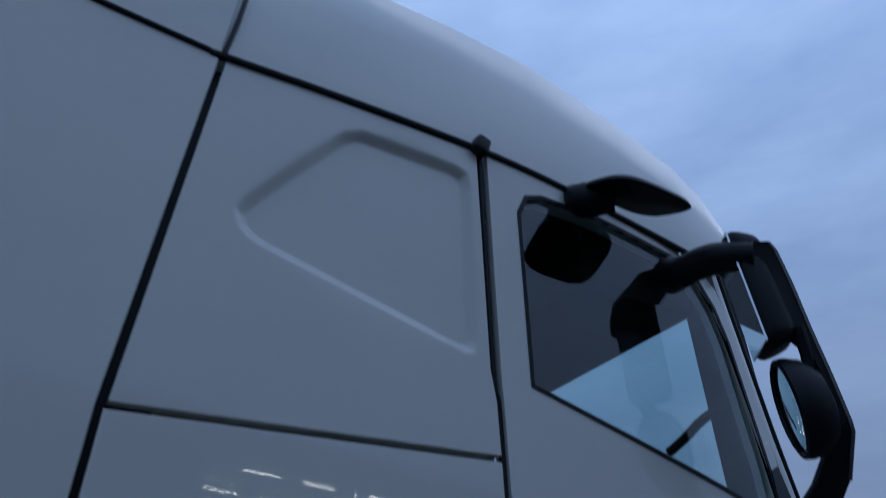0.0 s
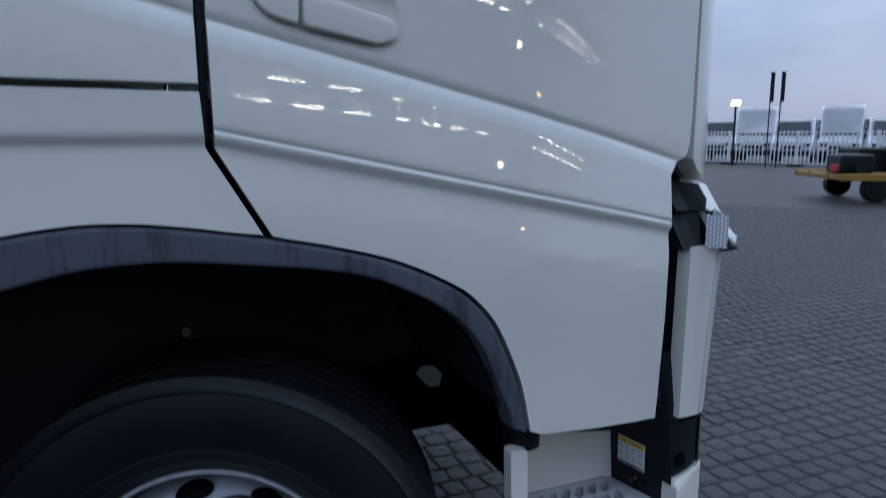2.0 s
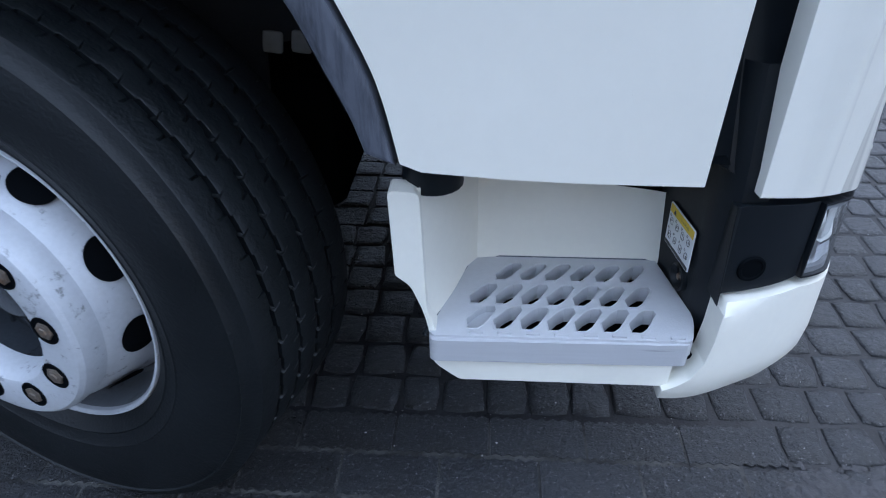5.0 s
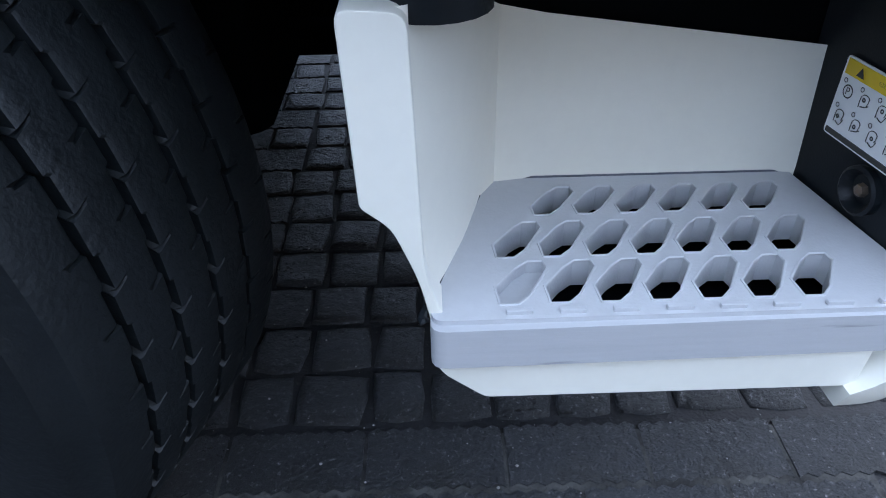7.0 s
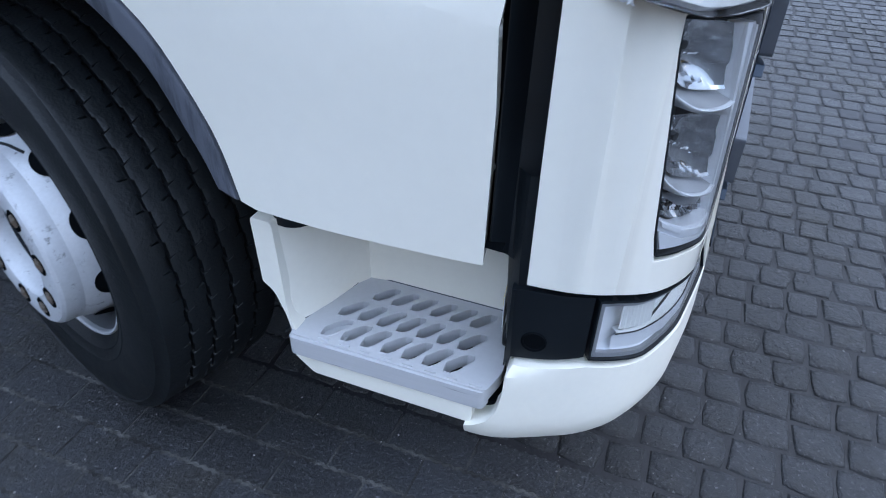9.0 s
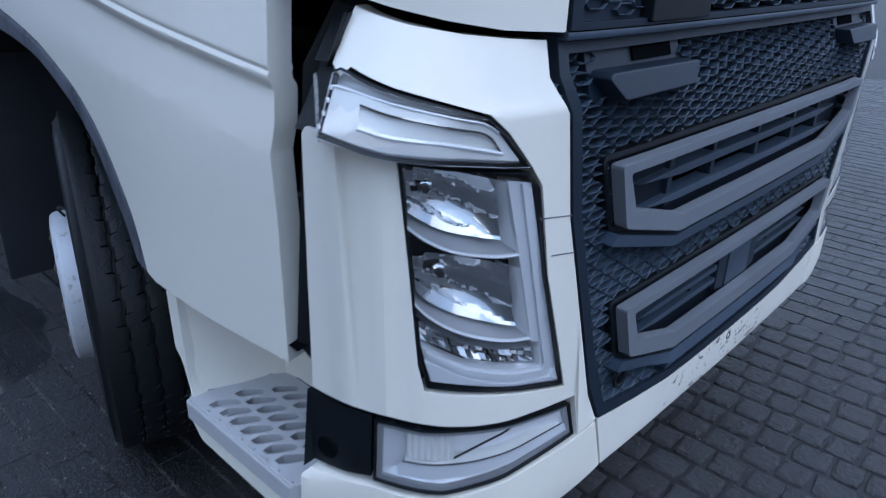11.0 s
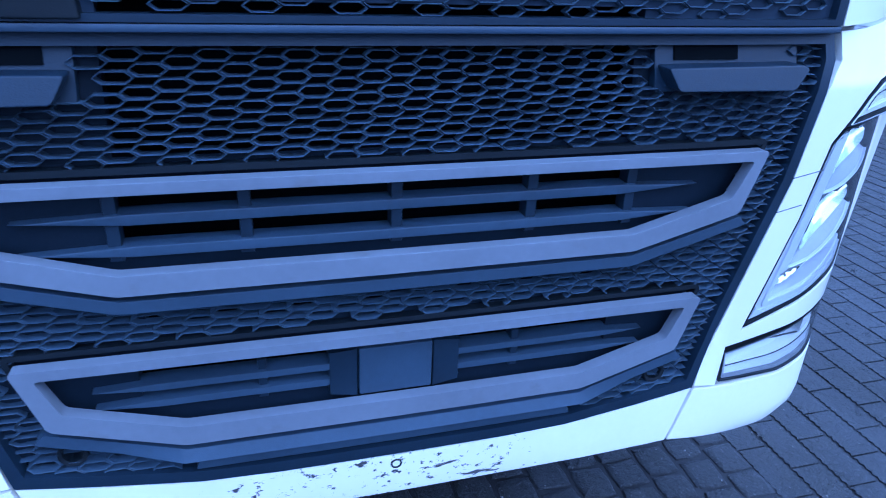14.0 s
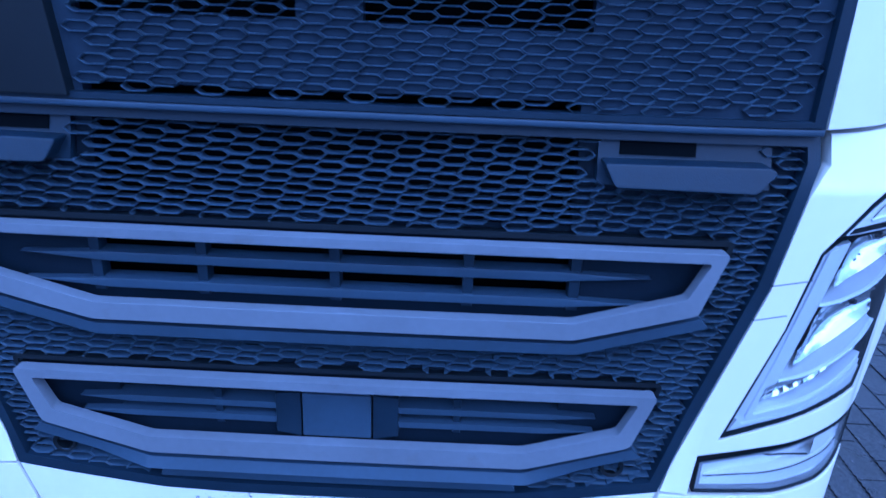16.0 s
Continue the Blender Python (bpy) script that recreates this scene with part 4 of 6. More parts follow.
    guide = [(0.885, 0.02), (0.945, 0.03), (0.915, 0.60), (0.905, 0.90), (0.885, 0.925), (0.55, 0.935), (0.28, 0.915), (0.06, 0.845), (0.05, 0.82), (0.28, 0.885), (0.55, 0.905), (0.855, 0.900), (0.873, 0.875), (0.880, 0.60)]
    panel("light_guide", [lamp_uv(*p) for p in guide], LOW, LAMP_GREY, head, t=0.010, off=-0.005, bevel=0.003, step=0.02, flip=flip, label="raised satin light guide")
    visor = [(0.03, 0.865), (0.27, 0.935), (0.55, 0.952), (0.90, 0.945), (0.955, 0.905), (0.975, 0.965), (0.04, 0.965)]
    panel("lower_visor", [lamp_uv(*p) for p in visor], LOW, LAMP_GREY, head, t=0.02, off=-0.004, bevel=0.006, step=0.02, flip=flip)

    drl = panel("day_lamp", shrink(DRL, 0.002), LOW, LAMP_GREY, truck, t=0.02, off=-0.020, bevel=0, step=0.015, flip=flip, label="clear day running lamp with white light guide")
    q = shrink(DRL, 0.001)
    loft("lamp_shell", [[LOW.point(u, z, 0.006)[0] for u, z in q + q[:1]], [LOW.point(u, z, -0.03)[0] for u, z in q + q[:1]]], LAMP_GREY, drl, flip=flip)
    panel("day_lamp_cover", DRL, LOW, CLEAR, drl, t=0.02, off=0.008, bevel=0.006, step=0.015, flip=flip, label="clear lamp cover", sheet=True).visible_shadow = False
    inner = [(1.330, 0.094, 1.230), (1.331, 0.0945, 1.204), (1.361, 0.117, 1.190), (1.41, 0.176, 1.171), (1.444, 0.249, 1.150), (1.434, 0.224, 1.180), (1.41, 0.176, 1.195), (1.361, 0.117, 1.217)]
    big = [(1.298, 0.0755, 1.250), (1.298, 0.0755, 1.196), (1.315, 0.084, 1.189), (1.354, 0.112, 1.171), (1.406, 0.169, 1.154), (1.455, 0.281, 1.134), (1.441, 0.242, 1.182), (1.431, 0.218, 1.197), (1.41, 0.176, 1.209), (1.361, 0.117, 1.231), (1.313, 0.083, 1.248)]
    panel("light_guide", big, LOW, LAMP_FACE, drl, t=0.018, off=-0.001, bevel=0.003, step=0.015, holes=[inner], flip=flip, label="pale light guide")
    at = [LOW.point(LOW.u(x, y), z, -0.001)[0] for x, y, z in inner]
    panel("slot_floor", inner, LOW, LAMP_FACE, drl, t=0.006, off=-0.007, bevel=0, step=0.015, flip=flip)
    # dark bead drawn as the shade along the slot's upper edge
    tube("slot_shade", at[4:] + at[:1], 0.0016, LAMP_DARK, drl, n=6, flip=flip, smooth_n=4)
    tube("light_line", at[1:5], 0.0034, LAMP_GUIDE, drl, n=6, flip=flip, smooth_n=4, label="bright white light line")
    at = [LOW.point(LOW.u(x, y), z, 0.001)[0] for x, y, z in big]
    tube("top_ridge", at[6:] + at[:1], 0.0020, LAMP_GUIDE, drl, n=6, flip=flip, smooth_n=3, label="bright ridge of the lamp")
    for k in range(4):
        box("end_lens", (0.005, 0.004, 0.007), Matrix.Translation(LOW.point(LOW.u(1.2955, 0.0745), 1.203 + k * 0.015, 0.001)[0]), LAMP_GUIDE, drl, bevel=0.0015, flip=flip)
    rows = []
    for k in range(15):
        z = 1.176 + k * 0.0061
        rows.append([(1.271 + 0.0430 * a / 12 - 0.003 * ((k + a // 2) % 2), 0.055 - 0.030 * a / 12 - 0.003 * ((k + a // 2) % 2), z + 0.003 * (a % 2)) for a in range(13)])
    loft("ribbed_reflector", rows, LAMP_GREY, drl, sharp=8, flip=flip, label="patterned silver end of the day lamp")
    panel("day_lamp_gasket", grown(q, 0.003), LOW, BLACK, drl, t=0.020, off=0.003, bevel=0.001, step=0.015, holes=[shrink(DRL, 0.0015)], flip=flip)

    fog = panel("fog_lamp", FOG, LOW, LAMP_GREY, truck, t=0.03, off=-0.055, bevel=0, step=0.015, flip=flip, label="slim fog lamp with chrome reflector under a clear cover")
    q = [(LOW.u(p[0], p[1]), p[2]) for p in FOG]
    loft("lamp_shell", [[LOW.point(u, z, -0.004)[0] for u, z in q + q[:1]], [LOW.point(u, z, -0.06)[0] for u, z in q + q[:1]]], LAMP_DARK, fog, flip=flip)
    panel("fog_cover", FOG, LOW, CLEAR, fog, t=0.004, off=-0.004, bevel=0, step=0.015, flip=flip, label="clear lamp cover", sheet=True).visible_shadow = False
    panel("fog_gasket", FOG, LOW, BLACK, fog, t=0.02, off=-0.002, bevel=0.001, step=0.015, holes=[shrink(FOG, 0.0035)], flip=flip)
    fi = shrink(FOG, 0.014)
    panel("fog_bezel", shrink(FOG, 0.004), LOW, LAMP_FLOOR, fog, t=0.035, off=-0.008, bevel=0.004, step=0.015, holes=[fi], flip=flip, label="satin grey bezel")
    bowl("fog_reflector", fi, 0.030, -0.016, FOG_METAL, fog, flip, step=0.012, sharp=25)
    u0, u1 = LOW.u(1.352, 0.111), LOW.u(1.474, 0.473)

    def fog_at(a, v, d):
        """A place in the fog lamp: a from its outer to its inner end, v from its top to its bottom."""
        top = float(np.interp(a, (0, 0.3, 0.6, 1), (0.682, 0.658, 0.640, 0.610)))
        low = float(np.interp(a, (0, 0.3, 0.6, 1), (0.578, 0.552, 0.546, 0.556)))
        return LOW.point(u0 + (u1 - u0) * a, top + (low - top) * v, d)[0]
    loft("ribbed_lens", [[fog_at(0.07 + 0.016 * k, 0.10, -0.017 - 0.003 * (k % 2)), fog_at(0.07 + 0.016 * k, 0.62, -0.017 - 0.003 * (k % 2))] for k in range(15)], LAMP_FACE, fog, sharp=10, flip=flip, label="ribbed white lens")
    loft("fog_shelf", [[fog_at(a, 0.66, -0.012) for a in (0.06, 0.2, 0.4, 0.6, 0.8, 0.95)], [fog_at(a, 0.64, -0.045) for a in (0.06, 0.2, 0.4, 0.6, 0.8, 0.95)]], LAMP_FACE, fog, flip=flip)
    tube("shelf_edge", [fog_at(a, 0.665, -0.012) for a in (0.05, 0.2, 0.4, 0.6, 0.8, 0.96)], 0.0014, LAMP_DARK, fog, n=6, flip=flip)
    tube("lens_split", [fog_at(0.30, 0.60, -0.022), fog_at(0.46, 0.42, -0.026), fog_at(0.60, 0.30, -0.026), (fog_at(0.66, 0.10, -0.022))], 0.0022, LAMP_DARK, fog, n=6, flip=flip)
    loft("lower_tray", [[fog_at(a, 0.70, -0.013) for a in (0.03, 0.2, 0.4, 0.6, 0.8, 0.98)], [fog_at(a, 0.96, -0.010) for a in (0.03, 0.2, 0.4, 0.6, 0.8, 0.98)]], LAMP_GREY, fog, flip=flip)

# ---- front grille ----
GR = both([(0.372, 1.303), (0.366, 1.25), (0.385, 1.194), (0.414, 1.014), (0.556, 0.546), (0.70, 0.524), (0.86, 0.502), (1.0, 0.497)])
G1_OUT = both([(0.511, 1.091), (0.549, 0.967), (0.772, 0.905)])
G1_IN = both([(0.541, 1.072), (0.574, 0.999), (0.776, 0.941)])
G2_OUT = both([(0.593, 0.785), (0.632, 0.664), (0.842, 0.599)])
G2_IN = both([(0.628, 0.766), (0.659, 0.694), (0.846, 0.638)])
OPEN = [both([(0.79, 1.283), (0.79, 1.116)]), both([(0.80, 0.848), (0.80, 0.818)]), both([(0.775, 1.055), (0.775, 0.953)]), [(0.775, 0.735), (1.10, 0.735), (1.10, 0.652), (0.86, 0.655), (0.775, 0.675)],
        [(1.35, 0.735), (1.675, 0.735), (1.675, 0.675), (1.59, 0.655), (1.35, 0.652)]]
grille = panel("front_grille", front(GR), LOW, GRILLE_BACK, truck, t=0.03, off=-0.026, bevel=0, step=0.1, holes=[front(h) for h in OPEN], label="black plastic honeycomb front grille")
# near-black sheet stands for the shade behind the grille openings
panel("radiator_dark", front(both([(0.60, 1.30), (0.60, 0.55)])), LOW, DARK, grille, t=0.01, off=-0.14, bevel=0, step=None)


def honeycomb(name, keep, plan, parent, off, mat):
    """Stretched honeycomb ribs over the cells whose middles keep(y, z) allows."""
    bm = bmesh.new()
    ax, az, bx, bz = 0.0465, 0.0100, 0.033, -0.0209
    hexa = [(-0.0285, 0), (-0.0165, 0.0092), (0.0165, 0.0092), (0.0285, 0), (0.0165, -0.0092), (-0.0165, -0.0092)]
    for i in range(-60, 90):
        for j in range(-60, 90):
            cy, cz = 0.37 + i * ax + j * bx, 1.0 + i * az + j * bz
            if not (0.3 < cy < 2.15 and 0.45 < cz < 1.95 and keep(cy, cz)):
                continue
            u0 = plan.u(1.48, cy)
            rings = []
            for k, d in ((1.0, -0.022), (1.0, -0.0032), (0.985, -0.0008), (0.958, 0.0), (0.932, -0.0008), (0.918, -0.0032), (0.91, -0.022)):
                kz = 1 - (1 - k) * 2.1
                rings.append([bm.verts.new(plan.point(u0 + hx * k, cz + hz * kz, off + d)[0]) for hx, hz in hexa])
            for a, b in zip(rings, rings[1:]):
                for q in range(6):
                    bm.faces.new((a[q], a[(q + 1) % 6], b[(q + 1) % 6], b[q]))
    return tagged(finish(name, bm, mat, parent), "moulded honeycomb ribs", kind="stuff")


class Pt:
    def __init__(self, x, y):
        self.x, self.y = x, y


visor_zone = [[(0.45, 1.31), (0.45, 1.203), (0.765, 1.203), (0.765, 1.31)], [(1.685, 1.31), (1.685, 1.203), (2.0, 1.203), (2.0, 1.31)]]
g1_zone, g2_zone, gr_zone = grown(G1_OUT, 0.015), grown(G2_OUT, 0.014), grown(GR, -0.010)


def keep_cell(y, z):
    p = Pt(y, z)
    return inside(p, gr_zone) and not inside(p, g1_zone) and not inside(p, g2_zone) and not any(inside(p, v) for v in visor_zone) and not (0.83 < y < 1.62 and z < 0.575) and z > 0.53


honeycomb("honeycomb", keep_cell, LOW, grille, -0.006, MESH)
panel("grille_border", front(GR), LOW, GRILLE, grille, t=0.03, off=0.002, bevel=0.006, step=0.1, holes=[front(grown(GR, -0.024))])
for outer, inner_ring, zone in ((G1_OUT, G1_IN, g1_zone), (G2_OUT, G2_IN, g2_zone)):
    panel("grille_frame", front(rounded(outer, 0.010)), LOW, SILVER, grille, t=0.026, off=0.026, bevel=0.0125, step=0.1, holes=[front(rounded(inner_ring, 0.008))], label="satin grey grille frame")
    panel("frame_channel", front(rounded(zone, 0.02)), LOW, BLACK, grille, t=0.02, off=-0.004, bevel=0.004, step=0.1, holes=[front(grown(outer, 0.004))])
    lip_in, lip_out = grown(outer, 0.013), grown(outer, 0.036)
    # lip takes the lighter grille colour for the sky light on its ledge
    panel("lower_lip", front(rounded(lip_out[1:-1] + lip_in[1:-1][::-1], 0.004)), LOW, GRILLE_LIGHT, grille, t=0.05, off=0.018, bevel=0.012, step=0.1)
for z in (1.020, 0.966):
    panel("louvre", front([(0.635, z + 0.003), (0.80, z + 0.010), (1.65, z + 0.010), (1.815, z + 0.003), (1.65, z - 0.009), (0.80, z - 0.009)]), LOW, GRILLE_LIGHT, grille, t=0.04, off=-0.006, bevel=0.003, step=0.1)
for y in (0.775, 0.975, 1.225, 1.475, 1.675):
    panel("grille_post", front([(y - 0.010, 1.06), (y - 0.010, 0.948), (y + 0.010, 0.948), (y + 0.010, 1.06)]), LOW, GRILLE, grille, t=0.03, off=-0.014, bevel=0.002, step=None)
for s in (0, 1):
    for z in (0.706, 0.672):
        pts = [(0.70, z + 0.002), (0.80, z + 0.008), (1.10, z + 0.008), (1.135, z + 0.002), (1.10, z - 0.006), (0.80, z - 0.006)]
        panel("louvre", front([(2 * YC - y, zz) for y, zz in pts] if s else pts), LOW, GRILLE_LIGHT, grille, t=0.04, off=-0.006, bevel=0.003, step=0.1)
    y = 0.981 if not s else 2 * YC - 0.981
    panel("grille_post", front([(y - 0.008, 0.735), (y - 0.008, 0.653), (y + 0.008, 0.653), (y + 0.008, 0.735)]), LOW, GRILLE, grille, t=0.03, off=-0.014, bevel=0.002, step=None)
panel("towing_cover", front(rounded([(1.155, 0.742), (1.155, 0.640), (1.295, 0.640), (1.295, 0.742)], 0.004)), LOW, GRILLE_LIGHT, grille, t=0.03, off=0.0, bevel=0.004, step=None, label="scratched square towing cover")
for s in (0, 1):
    pts = [(1.10, 0.738), (1.10, 0.646), (1.152, 0.636), (1.152, 0.742)]
    panel("cover_wing", front([(2 * YC - y, z) for y, z in pts] if s else pts), LOW, GRILLE, grille, t=0.03, off=-0.003, bevel=0.003, step=None)
panel("lower_strip", front(rounded([(0.86, 0.552), (0.85, 0.528), (1.60, 0.528), (1.59, 0.552)], 0.006)), LOW, GRILLE_LIGHT, grille, t=0.03, off=-0.002, bevel=0.004, step=0.1)
for y in (0.653, 1.797):
    lathe("tow_eye", [(0.0, -0.02), (0.015, -0.02), (0.017, 0.002), (0.024, 0.004), (0.026, -0.004)], pose(1.478, y, 0.594, 0, 90, 0), BLACK, grille, n=20)
for flip in (False, True):
    panel("camera_visor", front(rounded([(0.468, 1.248), (0.455, 1.24), (0.49, 1.204), (0.735, 1.207), (0.756, 1.246)], 0.008)), LOW, GRILLE, grille, t=0.06, off=0.030, bevel=0.01, step=None, flip=flip, label="smooth grey plastic hood")
    panel("visor_recess", front([(0.45, 1.30), (0.45, 1.20), (0.76, 1.20), (0.76, 1.30)]), LOW, GRILLE, grille, t=0.02, off=-0.012, bevel=0.002, step=None, flip=flip)
    # no opening: a near-black plate stands for the shade in the slot
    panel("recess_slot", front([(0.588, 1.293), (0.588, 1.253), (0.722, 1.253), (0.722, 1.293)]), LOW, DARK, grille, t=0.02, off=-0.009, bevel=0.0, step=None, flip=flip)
panel("upper_lip", front(both([(0.372, 1.3125), (0.372, 1.2995)]), CAB), CAB, GRILLE_LIGHT, grille, t=0.05, off=0.002, bevel=0.004, step=0.1)
# black strip stands for the shadow under the upper lip
panel("upper_shadow_gap", front(both([(0.372, 1.30), (0.372, 1.284)])), LOW, BLACK, grille, t=0.03, off=-0.02, bevel=0.0, step=0.1)

# upper front panel with its own honeycomb
UP = both([(0.376, 1.93), (0.376, 1.314)])
UPOPEN = [both([(0.80, 1.342), (0.80, 1.318)]), [(0.80, 1.53), (1.17, 1.53), (1.17, 1.455), (0.80, 1.455)], [(1.28, 1.53), (1.655, 1.53), (1.655, 1.455), (1.28, 1.455)]]
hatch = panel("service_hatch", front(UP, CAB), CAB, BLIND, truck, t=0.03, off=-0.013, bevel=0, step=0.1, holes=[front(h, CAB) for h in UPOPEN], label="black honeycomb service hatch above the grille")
# near-black sheet stands for the shade behind the hatch openings
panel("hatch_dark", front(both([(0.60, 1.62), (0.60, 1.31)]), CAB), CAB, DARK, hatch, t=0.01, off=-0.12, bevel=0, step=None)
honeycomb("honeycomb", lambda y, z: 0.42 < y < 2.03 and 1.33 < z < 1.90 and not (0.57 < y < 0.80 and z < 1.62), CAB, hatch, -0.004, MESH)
panel("hatch_border", front(UP, CAB), CAB, GRILLE, hatch, t=0.03, off=0.003, bevel=0.005, step=0.1, holes=[front(both([(0.40, 1.90), (0.40, 1.325)]), CAB)])
panel("badge_plate", front(rounded([(0.576, 1.60), (0.576, 1.318), (0.786, 1.318), (0.756, 1.60)], 0.006), CAB), CAB, BLACK, hatch, t=0.03, off=0.012, bevel=0.004, step=None, label="smooth dark plate")
panel("bumper", front([(0.556, 0.543), (0.596, 0.404), (0.80, 0.395), (YC, 0.392), (1.65, 0.395), (1.854, 0.404), (1.894, 0.543), (1.75, 0.520), (1.60, 0.500), (1.45, 0.494), (YC, 0.492), (1.0, 0.494), (0.85, 0.500), (0.70, 0.520)]),
      LOW, CHIPPED, truck, t=0.05, bevel=0.008, step=0.06, zstep=0.03, label="white bumper centre with chipped paint")
lathe("bumper_hole", [(0.0, -0.002), (0.007, -0.002), (0.008, 0.0015), (0.011, 0.002), (0.0125, 0.0)], pose(1.4955, 1.225, 0.470, 0, 90, 0), BLACK, truck, n=18)

# windscreen and dark cab inside
scr = []
for x, y, z in [(1.30, 0.11, 1.93), (1.24, 0.11, 2.15), (1.20, 0.105, 2.36), (1.17, 0.10, 2.54), (1.13, 0.09, 2.80), (1.11, 0.085, 2.93), (1.16, 0.085, 3.1)]:
    scr.append([(x + b, y + (2 * YC - 2 * y) * a, z) for a, b in ((0, 0), (0.06, 0.08), (0.2, 0.15), (0.5, 0.19), (0.8, 0.15), (0.94, 0.08), (1, 0))])
loft("windscreen", scr, TINT, truck, label="tinted windscreen").visible_shadow = False
box("cab_floor", (1.7, 2.2, 0.06), pose(0.20, YC, 1.5), SEAT, truck)
box("cab_back_wall", (0.06, 2.3, 2.0), pose(-0.70, YC, 2.45), SEAT, truck)
box("dashboard", (0.45, 2.2, 0.5), pose(1.10, YC, 1.85), SEAT, truck, bevel=0.08)
box("cab_headliner", (1.6, 2.25, 0.05), pose(0.15, YC, 3.05), SEAT, truck)
box("roof_shelf", (0.5, 2.2, 0.35), pose(0.75, YC, 2.95), SEAT, truck, bevel=0.05)
for y in (0.55, 1.9):
    box("seat_back", (0.16, 0.50, 0.85), pose(0.22, y, 2.12, 0, -10, 0), SEAT, truck, bevel=0.06)
    box("headrest", (0.10, 0.28, 0.2), pose(0.14, y, 2.63, 0, -10, 0), SEAT, truck, bevel=0.04)
    box("seat_cushion", (0.5, 0.5, 0.16), pose(0.48, y, 1.80), SEAT, truck, bevel=0.06)

tube("grab_handle", [(1.10, 0.47, 2.425), (1.10, 0.39, 2.452), (1.10, 0.306, 2.487), (1.10, 0.232, 2.50), (1.10, 0.185, 2.47), (1.10, 0.185, 2.32)], 0.016, SEAT, truck)
for y in (0.185, 2 * YC - 0.185):
    loft("inner_pillar", [[(1.08, y - 0.09, z), (1.09, y + 0.07, z), (1.14, y + 0.08, z), (1.16, y - 0.09, z)] for z in (1.9, 2.35, 2.7, 3.0)], SEAT, truck, close=True)

# ---- entry step ----
for flip in (False, True):
    hexes = []
    for row, (y, x0, n) in enumerate(((0.206, 0.893, 6), (0.144, 0.850, 7), (0.083, 0.847, 7))):
        for k in range(n):
            cx = x0 + k * 0.0425
            sk = 0.014
            low = (0.028, 0.033, 0.035)[row]
            hexes.append([(cx - 0.010 - sk, y - low), (cx + 0.006 - sk, y - low), (cx + 0.013 - sk * 0.7, y - low + 0.011), (cx + 0.013 + sk * 0.7, y + 0.012), (cx + 0.006 + sk, y + 0.023), (cx - 0.009 + sk, y + 0.023), (cx - 0.014 + sk * 0.5, y + 0.013), (cx - 0.015 - sk * 0.8, y - 0.012)])
    step = plate("entry_step", rounded([(0.828, 0.25), (0.764, 0.05), (0.768, 0.030), (1.168, 0.032), (1.182, 0.09), (1.150, 0.25)], [0.002, 0.01, 0.012, 0.01, 0.02, 0.002]), pose(0, 0, 0.460), ALU, truck, t=0.030, holes=hexes, bevel=0.003,
                 flip=flip, label="pale grey step tread with hexagon holes")
    # near-black sheet below the tread so its holes look shaded
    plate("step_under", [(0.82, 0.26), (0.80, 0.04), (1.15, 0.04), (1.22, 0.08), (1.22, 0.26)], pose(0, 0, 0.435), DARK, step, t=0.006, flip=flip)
    box("blind_floor", (0.055, 0.07, 0.004), pose(0.842, 0.080, 0.474), ALU, step, bevel=0.001, flip=flip)
    for k in range(8):
        box("step_cleat", (0.022, 0.005, 0.005), pose(0.838 + k * 0.044, 0.0375, 0.4915), ALU, step, bevel=0.001, flip=flip)
    for h in hexes:
        tube("hole_rim", [(x, y, 0.4893) for x, y in h + h[:1]], 0.0017, ALU, step, n=6, flip=flip, smooth_n=1)
    tube("step_joint", [(0.760, 0.032, 0.489), (0.763, 0.052, 0.490), (0.826, 0.249, 0.490)], 0.0035, BLACK, step, n=6, flip=flip)
    tube("step_joint", [(0.83, 0.250, 0.4895), (1.145, 0.250, 0.4895)], 0.0022, FENDER, step, n=6, flip=flip)
    plate("step_nosing", rounded([(0.764, 0.022), (1.164, 0.028), (1.168, 0.05), (0.766, 0.055)], [0.03, 0.01, 0.001, 0.001]), pose(0, 0, 0.443), NOSING, step, t=0.042, bevel=0.006, flip=flip)
    plate("step_skirt", rounded([(0.766, 0.447), (0.775, 0.428), (0.812, 0.397), (1.142, 0.397), (1.145, 0.445)], [0.002, 0.02, 0.006, 0.003, 0.002]), Matrix(((1, 0, 0, 0), (0, 0, -1, 0.075), (0, 1, 0, 0), (0, 0, 0, 1))),
          WHITE_LOW, step, t=0.045, bevel=0.004, flip=flip, label="white step skirt with chipped edge")
    loft("step_back_wall", [[(0.763, 0.058, 0.53), (0.768, 0.062, 0.50), (0.797, 0.14, 0.455), (0.818, 0.215, 0.455), (0.835, 0.243, 0.455), (0.88, 0.25, 0.455), (1.13, 0.25, 0.455), (1.155, 0.245, 0.455)]] + [[(x, y, z) for x, y in ((0.745, 0.05), (0.757, 0.056), (0.795, 0.14), (0.818, 0.215), (0.835, 0.243), (0.88, 0.25), (1.13, 0.25), (1.155, 0.245))] for z in (0.60,)] + [[(0.745, 0.05, 0.735), (0.757, 0.056, 0.735), (0.795, 0.14, 0.72), (0.818, 0.215, 0.69), (0.835, 0.243, 0.675), (0.88, 0.25, 0.664), (1.13, 0.25, 0.630), (1.155, 0.245, 0.628)]], WHITE_LOW, step, flip=flip, label="cream-white step recess wall")
